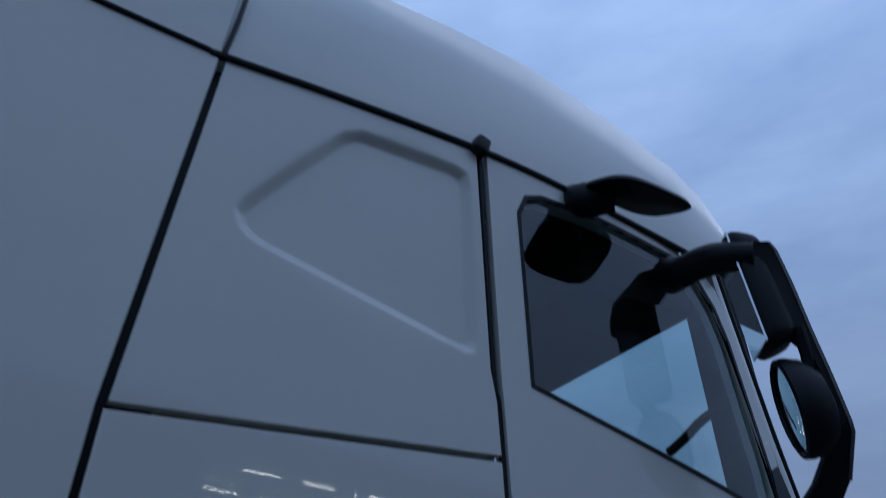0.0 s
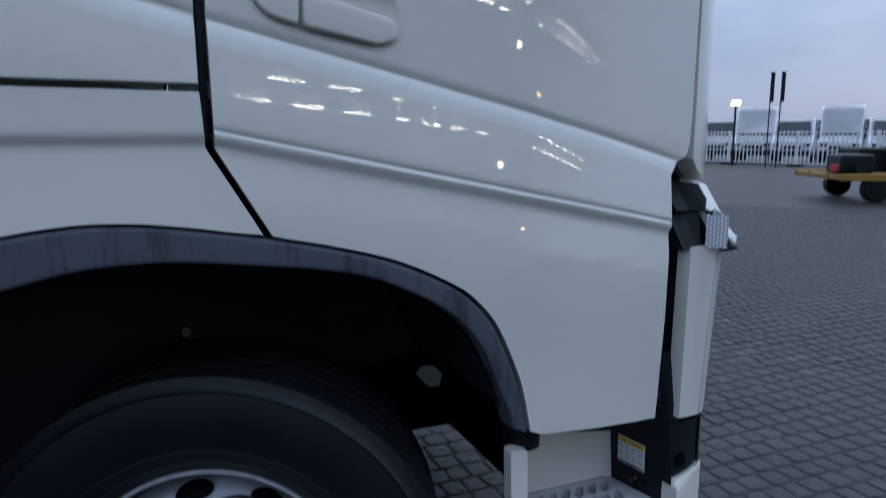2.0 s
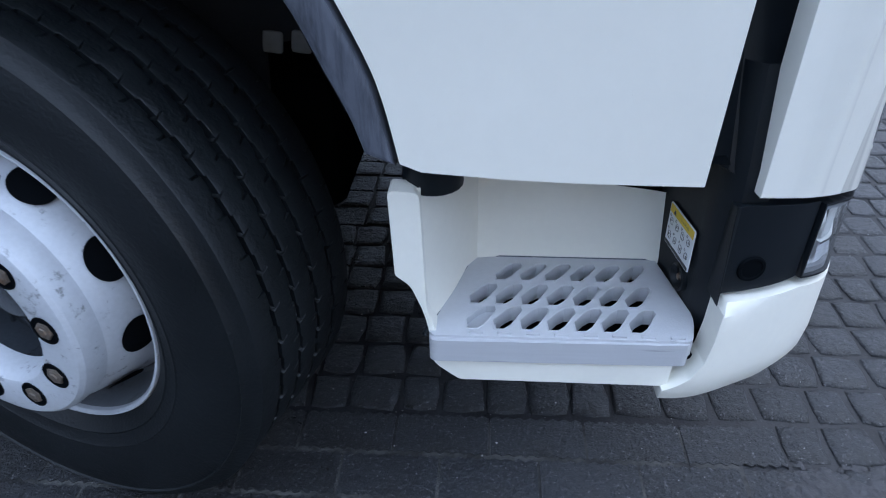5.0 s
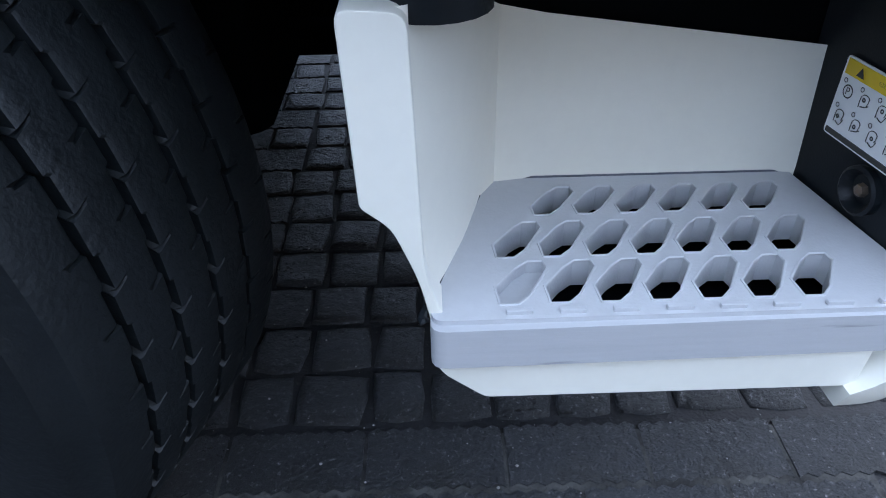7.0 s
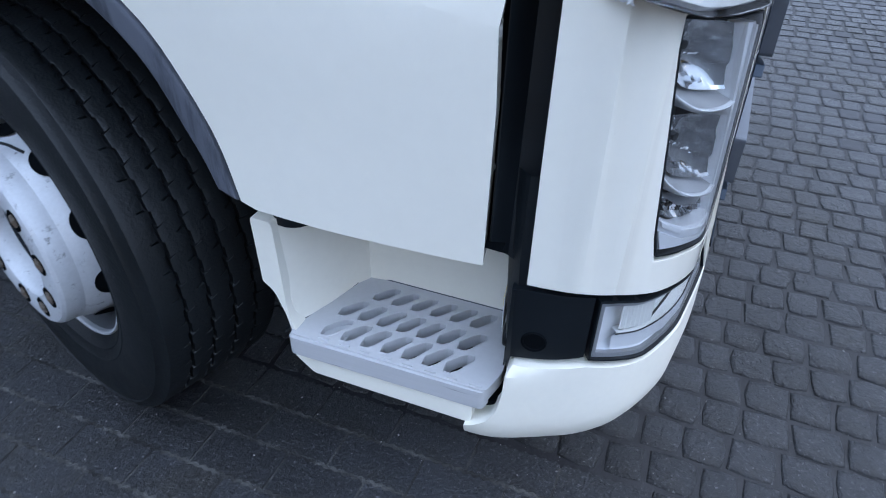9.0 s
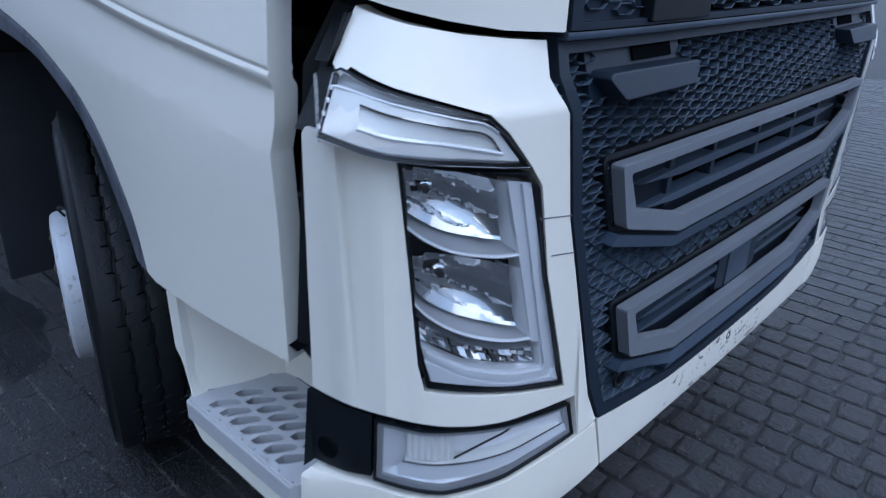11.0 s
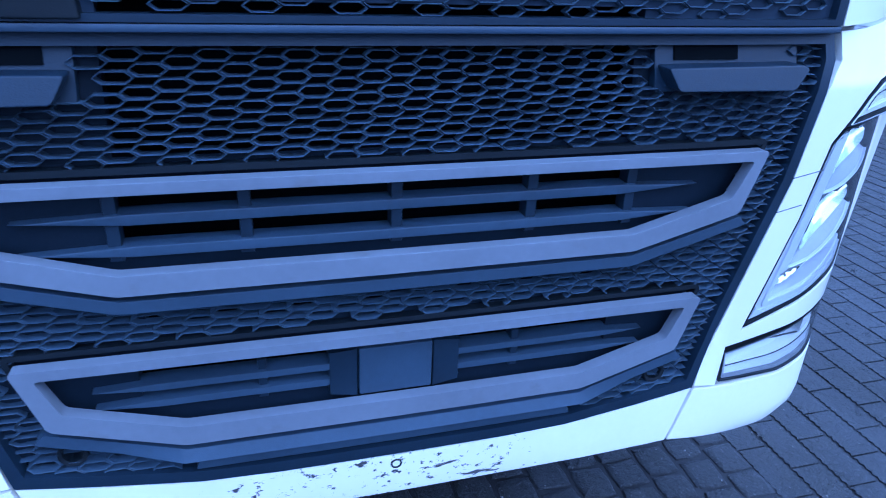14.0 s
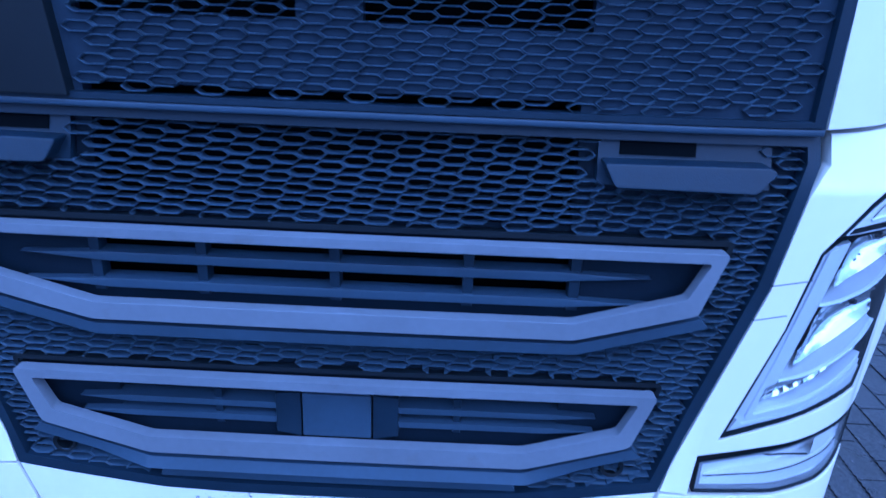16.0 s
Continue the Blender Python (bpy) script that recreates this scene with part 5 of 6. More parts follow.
    plate("step_cheek", rounded([(0.712, 0.738), (0.716, 0.594), (0.738, 0.575), (0.757, 0.525), (0.766, 0.478), (0.782, 0.478), (0.775, 0.49), (0.762, 0.53), (0.757, 0.735)], [0.01, 0.004, 0.01, 0.02, 0.01, 0.004, 0.01, 0.02, 0.012]),
          Matrix(((1, 0, 0, 0), (0, 0, -1, 0.075), (0, 1, 0, 0), (0, 0, 0, 1))), WHITE_LOW, step, t=0.035, bevel=0.006, flip=flip, label="white step cheek")
    loft("step_column", [[(1.143 + dx, 0.256, z), (1.151 + dx, 0.24, z), (1.171 + dx, 0.115 + dy, z), (1.181 + dx, 0.088 + dy, z), (1.203 + dx, 0.070 + dy, z), (1.24, 0.078 + dy, z)] for z, dx, dy in ((0.47, 0.008, 0), (0.62, 0.0, 0), (0.76, -0.004, 0), (0.90, -0.004, 0.022))], BLACK, step, flip=flip)
    # near-black sheet stands for the shade above the step wall
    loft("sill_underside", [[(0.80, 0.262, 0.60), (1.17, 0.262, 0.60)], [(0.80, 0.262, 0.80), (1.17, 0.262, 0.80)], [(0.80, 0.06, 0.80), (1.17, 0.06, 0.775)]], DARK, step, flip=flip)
    tube("arch_stub", [(0.772, 0.098, 0.722), (0.772, 0.098, 0.81)], 0.044, BLACK, step, n=20, flip=flip)
lathe("column_hole", [(0.0, -0.012), (0.012, -0.012), (0.018, 0.0), (0.021, 0.003), (0.024, 0.001), (0.024, -0.01)], look((1.163, 0.152, 0.525), (2.163, 0.31, 0.525)), BLACK, truck, n=20)
lathe("column_bolt", [(0.0, 0.004), (0.006, 0.003), (0.008, -0.008)], look((1.167, 0.153, 0.525), (2.167, 0.31, 0.525)), STEEL, truck, n=6)
LABEL_AT = Matrix(((0.16, 0, -0.987, 1.1585), (-0.987, 0, -0.16, 0.165), (0, 1, 0, 0.557), (0, 0, 0, 1)))
lab = plate("warning_label", rounded([(-0.048, 0.0), (0.048, 0.0), (0.048, 0.076), (-0.048, 0.076)], 0.004), LABEL_AT, material("label_white", (0.75, 0.76, 0.76), 0.35, vary=0.03), truck, t=0.0015, bevel=0, label="white and yellow pictogram safety label")

# ---- front wheel ----
RIBS = 48


def tyre_mesh(name, parent, m, flip=False):
    """A worn tyre: smooth side, five ribs with zigzag grooves between them and a narrow cut across each block."""
    prof = [(0.288, -0.098), (0.300, -0.080), (0.318, -0.068), (0.321, -0.0645), (0.324, -0.0655), (0.345, -0.058), (0.348, -0.0555), (0.351, -0.0565), (0.380, -0.051), (0.430, -0.051), (0.458, -0.0575), (0.466, -0.060), (0.469, -0.0565), (0.472, -0.062), (0.482, -0.069)]
    tread, h = [], -0.074
    for w, kind in ((0.052, 1), (0.008, 0), (0.047, 2), (0.008, 0), (0.048, 2), (0.008, 0), (0.047, 2), (0.008, 0), (0.052, 1)):
        r = 0.500 if kind else 0.484
        c = 0.002 * abs(h + w / 2 + 0.21) / 0.1
        for a in ((0, 1) if not kind else (0, 0.05, 0.36, 0.64, 0.95, 1)):
            edge = 0.0012 if kind and a in (0, 1) else 0.0
            tread.append((r - c - edge, h - w * a, kind, a))
        h -= w
    full = [(r, z, -1, 0) for r, z in prof] + tread + [(0.482, h - 0.01, -1, 0), (0.43, h - 0.03, -1, 0), (0.30, h, -1, 0)]
    n = RIBS * 6
    bm = bmesh.new()
    rings = []
    for r, z, kind, across in full:
        ring = []
        for k in range(n):
            rr, a, zz = r, 2 * math.pi * k / n, z
            if kind > 0 and (k % 6 == 5 and across < 0.2 or k % 6 == 2 and across > 0.8) and -0.10 > z > -0.35:
                rr = r - 0.009
            if k % 3 == 1:
                a += 2 * math.pi / n * 0.78
            if k % 3 == 0:
                a -= 2 * math.pi / n * 0.78
            if kind == 2:
                a += 2 * math.pi / n * 1.4 * (across - 0.5)
            if kind >= 0 and -0.10 > z > -0.34:
                zz += 0.002 * (1 if (k // 3) % 2 else -1)
            ring.append(bm.verts.new((rr * math.cos(a), rr * math.sin(a), zz)))
        rings.append(ring)
    for a, b in zip(rings, rings[1:]):
        for k in range(n):
            bm.faces.new((a[k], a[(k + 1) % n], b[(k + 1) % n], b[k]))
    bmesh.ops.recalc_face_normals(bm, faces=bm.faces)
    return finish(name, bm, RUBBER, parent, "worn black truck tyre, wet", sharp=28, flip=flip, m=m)


def wheel(m, flip=False):
    rim = lathe("wheel", [(0.1255, -0.052), (0.127, -0.038), (0.1295, -0.024), (0.134, -0.011), (0.140, -0.004), (0.147, -0.0015), (0.196, -0.001), (0.209, -0.004), (0.216, -0.011), (0.219, -0.022), (0.220, -0.045), (0.2205, -0.052), (0.226, -0.062), (0.243, -0.118), (0.250, -0.150), (0.256, -0.165)],
                m, RIM, truck, n=96, flip=flip, label="grey-white painted steel wheel with chipped rim", sharp=24)
    lathe("rim_barrel", [(0.250, -0.160), (0.262, -0.178), (0.270, -0.172), (0.2765, -0.140), (0.281, -0.104), (0.2845, -0.0925)], m, BARREL, rim, n=96, flip=flip, label="dirty grey rim barrel, darkened for its shade")
    lathe("rim_lip", [(0.2838, -0.0945), (0.2848, -0.0860), (0.2885, -0.0815), (0.2925, -0.0815), (0.2945, -0.0855), (0.2945, -0.105)], m, RIM, rim, n=96, flip=flip, label="pale chipped rim lip")
    lathe("bore_wall", [(0.1260, -0.112), (0.1260, -0.050)], m, HUB, rim, n=48, flip=flip)
    tyre_mesh("tyre", rim, m, flip)
    lathe("hub_cap", [(0.0, -0.066), (0.050, -0.068), (0.058, -0.082), (0.114, -0.100), (0.127, -0.106)], m, HUB, rim, n=40, flip=flip, label="dark glossy hub cap")
    for k in range(12):
        box("hub_fin", (0.052, 0.008, 0.014), m @ Matrix.Rotation(k * math.pi / 6, 4, "Z") @ pose(0.088, 0, -0.091, 0, 14, 0), HUB, rim, bevel=0.003, flip=flip)
    for k in range(10):
        a = math.radians(114 - 36 * k)
        mm = m @ pose(0.1675 * math.cos(a), 0.1675 * math.sin(a), 0)
        # near-black disc on the solid rim, painted as the shade round the nut
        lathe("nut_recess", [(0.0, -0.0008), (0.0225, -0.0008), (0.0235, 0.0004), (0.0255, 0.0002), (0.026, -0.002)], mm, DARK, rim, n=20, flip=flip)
        lathe("wheel_nut", [(0.0, 0.005), (0.007, 0.005), (0.0085, 0.003), (0.0135, 0.0029), (0.0165, 0.0015), (0.0165, -0.001)], mm @ pose(0, 0, 0, 0, 0, 17 * k), STEEL, rim, n=6, sharp=20, flip=flip)
    for k in range(10):
        a = math.radians(96 - 36 * k)
        bm = bmesh.new()
        bmesh.ops.create_circle(bm, cap_ends=True, radius=1, segments=24, matrix=Matrix.Diagonal((0.033, 0.039, 1, 1)))
        for v in bm.verts:
            v.co.z -= 3.2 * v.co.y ** 2 * 0.6
        # near-black oval laid on the cone as the shade of an opening
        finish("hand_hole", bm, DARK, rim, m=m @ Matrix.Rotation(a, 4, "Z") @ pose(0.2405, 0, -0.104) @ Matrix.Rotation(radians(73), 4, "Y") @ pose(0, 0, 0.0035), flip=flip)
    tube("valve_hose", [m @ Vector(p) for p in ((0.02, 0.219, -0.045), (0.012, 0.238, -0.030), (0.035, 0.252, -0.035), (0.070, 0.250, -0.055), (0.098, 0.232, -0.075))], 0.0035, BLACK, rim, flip=flip)
    return rim


WHEEL = pose(0.022, 0.030, 0.497, 0, 0, -17) @ pose(0, 0, 0, 90, 0, 0)
wheel(WHEEL)
wheel(pose(0.022, 0.030, 0.497, 0, 0, 17) @ pose(0, 0, 0, 90, 0, 0), flip=True)
tube("front_axle", [(0, 0.45, 0.47), (0, 2.0, 0.47)], 0.06, DARK, truck)
# five unseen boxes, added to block light from the ground under the truck
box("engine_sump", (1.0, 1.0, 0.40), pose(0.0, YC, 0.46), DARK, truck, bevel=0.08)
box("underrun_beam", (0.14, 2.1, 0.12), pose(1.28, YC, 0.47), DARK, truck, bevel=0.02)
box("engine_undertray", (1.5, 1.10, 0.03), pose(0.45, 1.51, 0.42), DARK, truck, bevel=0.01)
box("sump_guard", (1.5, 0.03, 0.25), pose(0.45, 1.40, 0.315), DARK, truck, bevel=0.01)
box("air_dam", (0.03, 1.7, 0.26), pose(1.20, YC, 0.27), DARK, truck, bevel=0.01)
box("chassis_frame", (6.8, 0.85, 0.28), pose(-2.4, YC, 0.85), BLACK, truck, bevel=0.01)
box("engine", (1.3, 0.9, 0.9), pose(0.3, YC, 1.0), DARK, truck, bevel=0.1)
# ---- mirrors ----
def mirror_shell(name, size, m, parent, glass_size, flip, bev):
    """A rounded black housing with a mirror let into its back (-x) face."""
    bm = bmesh.new()
    bmesh.ops.create_cube(bm, size=1, matrix=Matrix.Diagonal((*size, 1)))
    for v in bm.verts:
        if v.co.x > 0:
            v.co.y *= 0.72
            v.co.z *= 0.86
    bmesh.ops.bevel(bm, geom=bm.edges[:], offset=bev, segments=4, affect="EDGES", profile=0.55, clamp_overlap=True)
    ob = finish(name, bm, BLACK, parent, sharp=40, flip=flip, m=m)
    box("mirror_glass", (0.006, *glass_size), m @ pose(-size[0] / 2 + 0.0015, 0, 0), MIRROR, ob, bevel=0, flip=flip, label="mirror glass")
    return ob


for flip in (False, True):
    # a flat slab that is broad beside the main mirror, narrow beside the small one and broad again at its foot
    edge = [(0.822, -0.30, 2.787, 0.060), (0.842, -0.301, 2.765, 0.078), (0.864, -0.302, 2.655, 0.080), (0.878, -0.302, 2.540, 0.078), (0.886, -0.302, 2.490, 0.034), (0.902, -0.302, 2.400, 0.030),
            (0.920, -0.30, 2.285, 0.040), (0.924, -0.296, 2.258, 0.050), (0.970, -0.22, 2.162, 0.086), (1.018, -0.12, 2.092, 0.115), (1.075, -0.005, 1.975, 0.12)]
    rows = []
    for x, y, z, w in edge:
        p, out, deep = Vector((x, y, z)), Vector((0.9, -0.44, 0)), Vector((0.44, 0.9, 0))
        rows.append([p + out * (-k * w) + deep * d for k, d in ((0.05, 0.0), (0.0, 0.006), (0.0, 0.036), (0.06, 0.042), (0.94, 0.042), (1.0, 0.036), (1.0, 0.006), (0.95, 0.0))])
    arm = loft("mirror_arm", rows, BLACK, truck, flip=flip, close=True, label="flat black mirror arm")
    # outer edge in a lighter grey: sky light on it is put into the colour
    loft("arm_trim", [[p + Vector((0.9, -0.44, 0)) * k + Vector((0.44, 0.9, 0)) * d for k, d in ((-0.010, -0.002), (0.002, 0.001), (0.003, 0.012), (0.0, 0.03))] for p in (Vector(e[:3]) for e in edge[:9])],
         material("grey_sky_lit_edge", (0.10, 0.10, 0.105), 0.4, vary=0.1), arm, flip=flip, label="outer edge, greyer for the sky light on it")
    tube("mirror_bracket", [(0.70, -0.06, 2.775), (0.735, -0.17, 2.775), (0.79, -0.265, 2.75)], [0.046, 0.048, 0.040], BLACK, truck, n=12, flip=flip)
    tube("mirror_stem", [(0.845, -0.285, 2.53), (0.862, -0.275, 2.46), (0.868, -0.262, 2.40)], [0.018, 0.016, 0.018], BLACK, truck, n=10, flip=flip)
    tube("mirror_link", [(0.76, 0.005, 2.82), (0.715, -0.03, 2.79), (0.70, -0.09, 2.765)], [0.035, 0.058, 0.045], BLACK, truck, n=12, flip=flip)
    mirror_shell("main_mirror", (0.10, 0.17, 0.38), pose(0.828, -0.214, 2.665, 0, -4, -38), truck, (0.145, 0.34), flip, 0.04)
    at = pose(0.866, -0.236, 2.335, 0, -4, -40) @ pose(0, 0, 0, 0, -90, 0) @ Matrix.Diagonal((1.18, 0.84, 1, 1))
    wide = lathe("wide_angle_mirror", [(0.094, 0.046), (0.100, 0.055), (0.110, 0.050), (0.112, 0.030), (0.104, -0.005), (0.080, -0.038), (0.04, -0.052), (0.0, -0.055)], at, BLACK, truck, n=32, flip=flip)
    lathe("mirror_glass", [(0.0, 0.050), (0.05, 0.0485), (0.095, 0.044)], at, MIRROR, wide, n=32, flip=flip, label="domed mirror glass")
    loft("kerb_mirror", [[(0.50 + 0.14 * a * c, -0.15 + 0.105 * a * q, 2.93 + h * 0.8 - 0.012 * a * c + 0.048 * a * q) for c, q in ((math.copysign(abs(math.cos(t)) ** 0.6, math.cos(t)), math.copysign(abs(math.sin(t)) ** 0.6, math.sin(t))) for t in (2 * math.pi * k / 32 for k in range(32)))]
                         for a, h in ((0.02, -0.012), (0.9, -0.012), (1.0, 0.0), (0.97, 0.015), (0.75, 0.035), (0.4, 0.048), (0.02, 0.052))], BLACK, truck, flip=flip, close=True, label="black kerb mirror shell above the door")
    tube("kerb_mirror_arm", [(0.40, 0.01, 3.01), (0.40, -0.04, 2.96), (0.46, -0.10, 2.95)], [0.035, 0.055, 0.045], BLACK, truck, n=12, flip=flip)
    box("door_top_clip", (0.05, 0.05, 0.06), pose(0.06, -0.01, 3.055, 0, 20, 0), BLACK, truck, bevel=0.014, flip=flip)

# label print
lab_print = material("label_ink", (0.03, 0.03, 0.03), 0.5)
lab_yellow = material("label_yellow", (0.75, 0.5, 0.02), 0.4)


def on_label(name, x, y, w, h, mat):
    box(name, (w, h, 0.0012), LABEL_AT @ pose(x, y, 0.0018), mat, lab, bevel=0)


on_label("yellow_band", 0, 0.067, 0.09, 0.014, lab_yellow)
on_label("black_band", 0, 0.0045, 0.09, 0.005, lab_print)
on_label("print_bar", 0.012, 0.067, 0.030, 0.004, lab_print)
for r in range(2):
    for k in range(4):
        x, y = -0.034 + k * 0.0225, 0.046 - r * 0.024
        at = LABEL_AT @ pose(x, y, 0.0022)
        lathe("pictogram_number", [(0.0016, 0), (0.0020, 0.0004), (0.0024, 0)], at @ pose(-0.0065, 0.0085, 0), lab_print, lab, n=14)
        if (r, k) == (0, 0):
            lathe("pictogram_ring", [(0.0052, 0), (0.0058, 0.0004), (0.0064, 0)], at, lab_print, lab, n=20)
            cu = bpy.data.curves.new("pictogram_letter", "FONT")
            cu.body, cu.size, cu.align_x, cu.align_y = "P", 0.010, "CENTER", "CENTER"
            cu.materials.append(lab_print)
            ob = new("pictogram_letter", cu)
            ob.parent, ob.matrix_world = lab, at @ pose(0, 0, 0.0004)
        else:
            tube("pictogram_line", [at @ Vector(p) for p in ((-0.005, -0.007, 0), (-0.005, 0.003, 0), (0.000, 0.006, 0), (0.005, 0.004, 0), (0.004, -0.003, 0))], 0.0004, lab_print, lab, n=4, smooth_n=2)
            tube("pictogram_line", [at @ Vector(p) for p in ((-0.003, -0.006, 0), (0.003, -0.008 + 0.004 * (k % 2), 0), (0.006, -0.002, 0))], 0.0005, lab_print, lab, n=4, smooth_n=2)
            lathe("pictogram_dot", [(0.0008, 0), (0.0016, 0.0004), (0.0022, 0)], at @ pose(0.001 * (k - 2), 0.001 - 0.002 * r, 0), lab_print, lab, n=10)
bm = bmesh.new()
bmesh.ops.create_circle(bm, cap_ends=True, radius=0.006, segments=3)
finish("warning_triangle", bm, lab_print, lab, m=LABEL_AT @ pose(-0.025, 0.066, 0.0032, 0, 0, 0))

# tank and flap behind the wheel
PALE = material("pale_clip", (0.22, 0.22, 0.215), 0.6, vary=0.2)
for x in (0.408, 0.468):
    box("cable_clip", (0.042, 0.014, 0.046), pose(x, 0.594, 0.768, 0, 8, 4), PALE, truck, bevel=0.010)
box("cable_clip", (0.022, 0.012, 0.026), pose(0.046, 0.594, 0.95, 0, 20, 4), PALE, truck, bevel=0.006)
# torn white bracket deep in the housing
plate("hose_bracket", rounded([(-0.045, 0.02), (-0.02, 0.045), (0.02, 0.04), (0.05, 0.01), (0.04, -0.035), (0.0, -0.03), (-0.02, -0.005)], 0.008), pose(0.797, 0.779, 0.661, 90, 0, 0), WHITE_LOW, truck, t=0.012, bevel=0.003)
box("mud_flap", (0.02, 0.76, 0.80), pose(-0.618, 0.425, 0.685, 0, 2, 0), material("flap_rubber", (0.022, 0.025, 0.030), 0.5, vary=0.2), truck, bevel=0.006)
tank = box("fuel_tank", (0.98, 0.66, 0.58), pose(-1.13, 0.352, 0.695), WHITE, truck, bevel=0.09, label="white side tank with amber marker lamp", seg=4)
box("side_marker", (0.09, 0.015, 0.045), pose(-0.70, 0.018, 0.637), material("amber_lens", (0.85, 0.22, 0.02), 0.2, vary=0.05), tank, bevel=0.005, label="amber side marker lamp")
box("tank_bracket", (0.05, 0.03, 0.05), pose(-0.69, 0.020, 0.505), BLACK, tank, bevel=0.006)
box("battery_box", (0.9, 0.62, 0.62), pose(-2.22, 0.37, 0.70), FENDER, truck, bevel=0.04)
box("cab_bracket", (0.05, 0.06, 0.34), pose(-0.88, 0.16, 1.10, 0, 8, 0), LAMP_GREY, truck, bevel=0.008)
box("frame_rail", (5.0, 0.09, 0.28), pose(-2.4, 0.80, 0.86), FENDER, truck, bevel=0.01)
box("frame_rail", (5.0, 0.09, 0.28), pose(-2.4, 1.65, 0.86), FENDER, truck, bevel=0.01)
lathe("filler_neck", [(0.0, 0.0), (0.05, 0.0), (0.05, -0.09)], pose(-1.30, 0.10, 1.005, 25, 0, 0), material("grey_neck", (0.3, 0.31, 0.33), 0.45), truck, n=20)
lathe("filler_cap", [(0.0, 0.035), (0.030, 0.034), (0.042, 0.026), (0.046, 0.0), (0.046, -0.012)], pose(-1.30, 0.10, 1.005, 25, 0, 0), material("blue_cap", (0.02, 0.10, 0.45), 0.35, vary=0.1), truck, n=16, sharp=25, label="blue filler cap")
for k in range(4):
    box("bellow_rib", (0.08, 0.09, 0.034), pose(-0.66, 0.24, 1.13 - k * 0.058), LAMP_GREY, truck, bevel=0.006)
for x in (-3.8,):
    for y, fl in ((0, False), (0, True)):
        m = pose(x, 0.04, 0.505, 0, 0, 0) @ pose(0, 0, 0, 90, 0, 0)
        wheel(m, flip=fl)
for flip in (False, True):
    loft("rear_mudguard", [[(-3.8 + 0.60 * math.cos(a), y, 0.505 + 0.60 * math.sin(a)) for a in (math.pi * k / 12 for k in range(13))] for y in (0.0, 0.45)], BLACK, truck, flip=flip)
box("fifth_wheel", (0.9, 0.9, 0.10), pose(-3.5, YC, 1.12), BLACK, truck, bevel=0.02)

# ---- ground ----
PAVE = 0.115
rng = random.Random(4)
stone_mat = material("wet_paving_stone", (0.021, 0.0225, 0.026), 0.26, ior=1.41, vary=0.35, scale=9, bump=1.0, bump_scale=210, dirt=(0.02, 0.0195, 0.019), dirt_at=0.5, dirt_scale=3, rough_vary=0.2)
oi, mr = stone_mat.node_tree.nodes.new("ShaderNodeObjectInfo"), stone_mat.node_tree.nodes.new("ShaderNodeHueSaturation")
isl, ad = stone_mat.node_tree.nodes.new("ShaderNodeNewGeometry"), stone_mat.node_tree.nodes.new("ShaderNodeMath")
rg = stone_mat.node_tree.nodes.new("ShaderNodeMapRange")
rg.inputs["From Max"].default_value, rg.inputs["To Min"].default_value, rg.inputs["To Max"].default_value = 2.0, 0.7, 1.35
sl = stone_mat.node_tree.links
lumps, lump_bump = stone_mat.node_tree.nodes.new("ShaderNodeTexNoise"), stone_mat.node_tree.nodes.new("ShaderNodeBump")
lumps.inputs["Scale"].default_value, lumps.inputs["Detail"].default_value, lumps.inputs["Roughness"].default_value = 46, 7, 0.68
lump_bump.inputs["Strength"].default_value, lump_bump.inputs["Distance"].default_value = 1.0, 0.010
lump_place = stone_mat.node_tree.nodes.new("ShaderNodeNewGeometry")
sl.new(lump_place.outputs["Position"], lumps.inputs["Vector"])
sl.new(lumps.outputs["Fac"], lump_bump.inputs["Height"])
sl.new(stone_mat.node_tree.nodes["Principled BSDF"].inputs["Normal"].links[0].from_socket, lump_bump.inputs["Normal"])
sl.new(lump_bump.outputs["Normal"], stone_mat.node_tree.nodes["Principled BSDF"].inputs["Normal"])
b = stone_mat.node_tree.nodes["Principled BSDF"]
src = b.inputs["Base Color"].links[0].from_socket
sl.new(oi.outputs["Random"], ad.inputs[0])
sl.new(isl.outputs["Random Per Island"], ad.inputs[1])
sl.new(ad.outputs[0], rg.inputs["Value"])
sl.new(rg.outputs["Result"], mr.inputs["Value"])
sl.new(src, mr.inputs["Color"])
stain, stain_r, stain_m = stone_mat.node_tree.nodes.new("ShaderNodeTexNoise"), stone_mat.node_tree.nodes.new("ShaderNodeMapRange"), stone_mat.node_tree.nodes.new("ShaderNodeVectorMath")
stain.inputs["Scale"].default_value, stain.inputs["Detail"].default_value = 1.6, 5
stain_r.inputs["From Min"].default_value, stain_r.inputs["From Max"].default_value = 0.36, 0.62
stain_r.inputs["To Min"].default_value, stain_r.inputs["To Max"].default_value = 0.5, 1.15
stain_m.operation = "MULTIPLY"
sl.new(lump_place.outputs["Position"], stain.inputs["Vector"])
sl.new(stain.outputs["Fac"], stain_r.inputs["Value"])
sl.new(mr.outputs["Color"], stain_m.inputs[0])
sl.new(stain_r.outputs["Result"], stain_m.inputs[1])
# pale mineral specks in the dark concrete
speck, speck_r, speck_m = stone_mat.node_tree.nodes.new("ShaderNodeTexNoise"), stone_mat.node_tree.nodes.new("ShaderNodeMapRange"), stone_mat.node_tree.nodes.new("ShaderNodeMix")
speck.inputs["Scale"].default_value, speck.inputs["Detail"].default_value, speck.inputs["Roughness"].default_value = 110, 5, 0.8
speck_r.inputs["From Min"].default_value, speck_r.inputs["From Max"].default_value = 0.57, 0.70
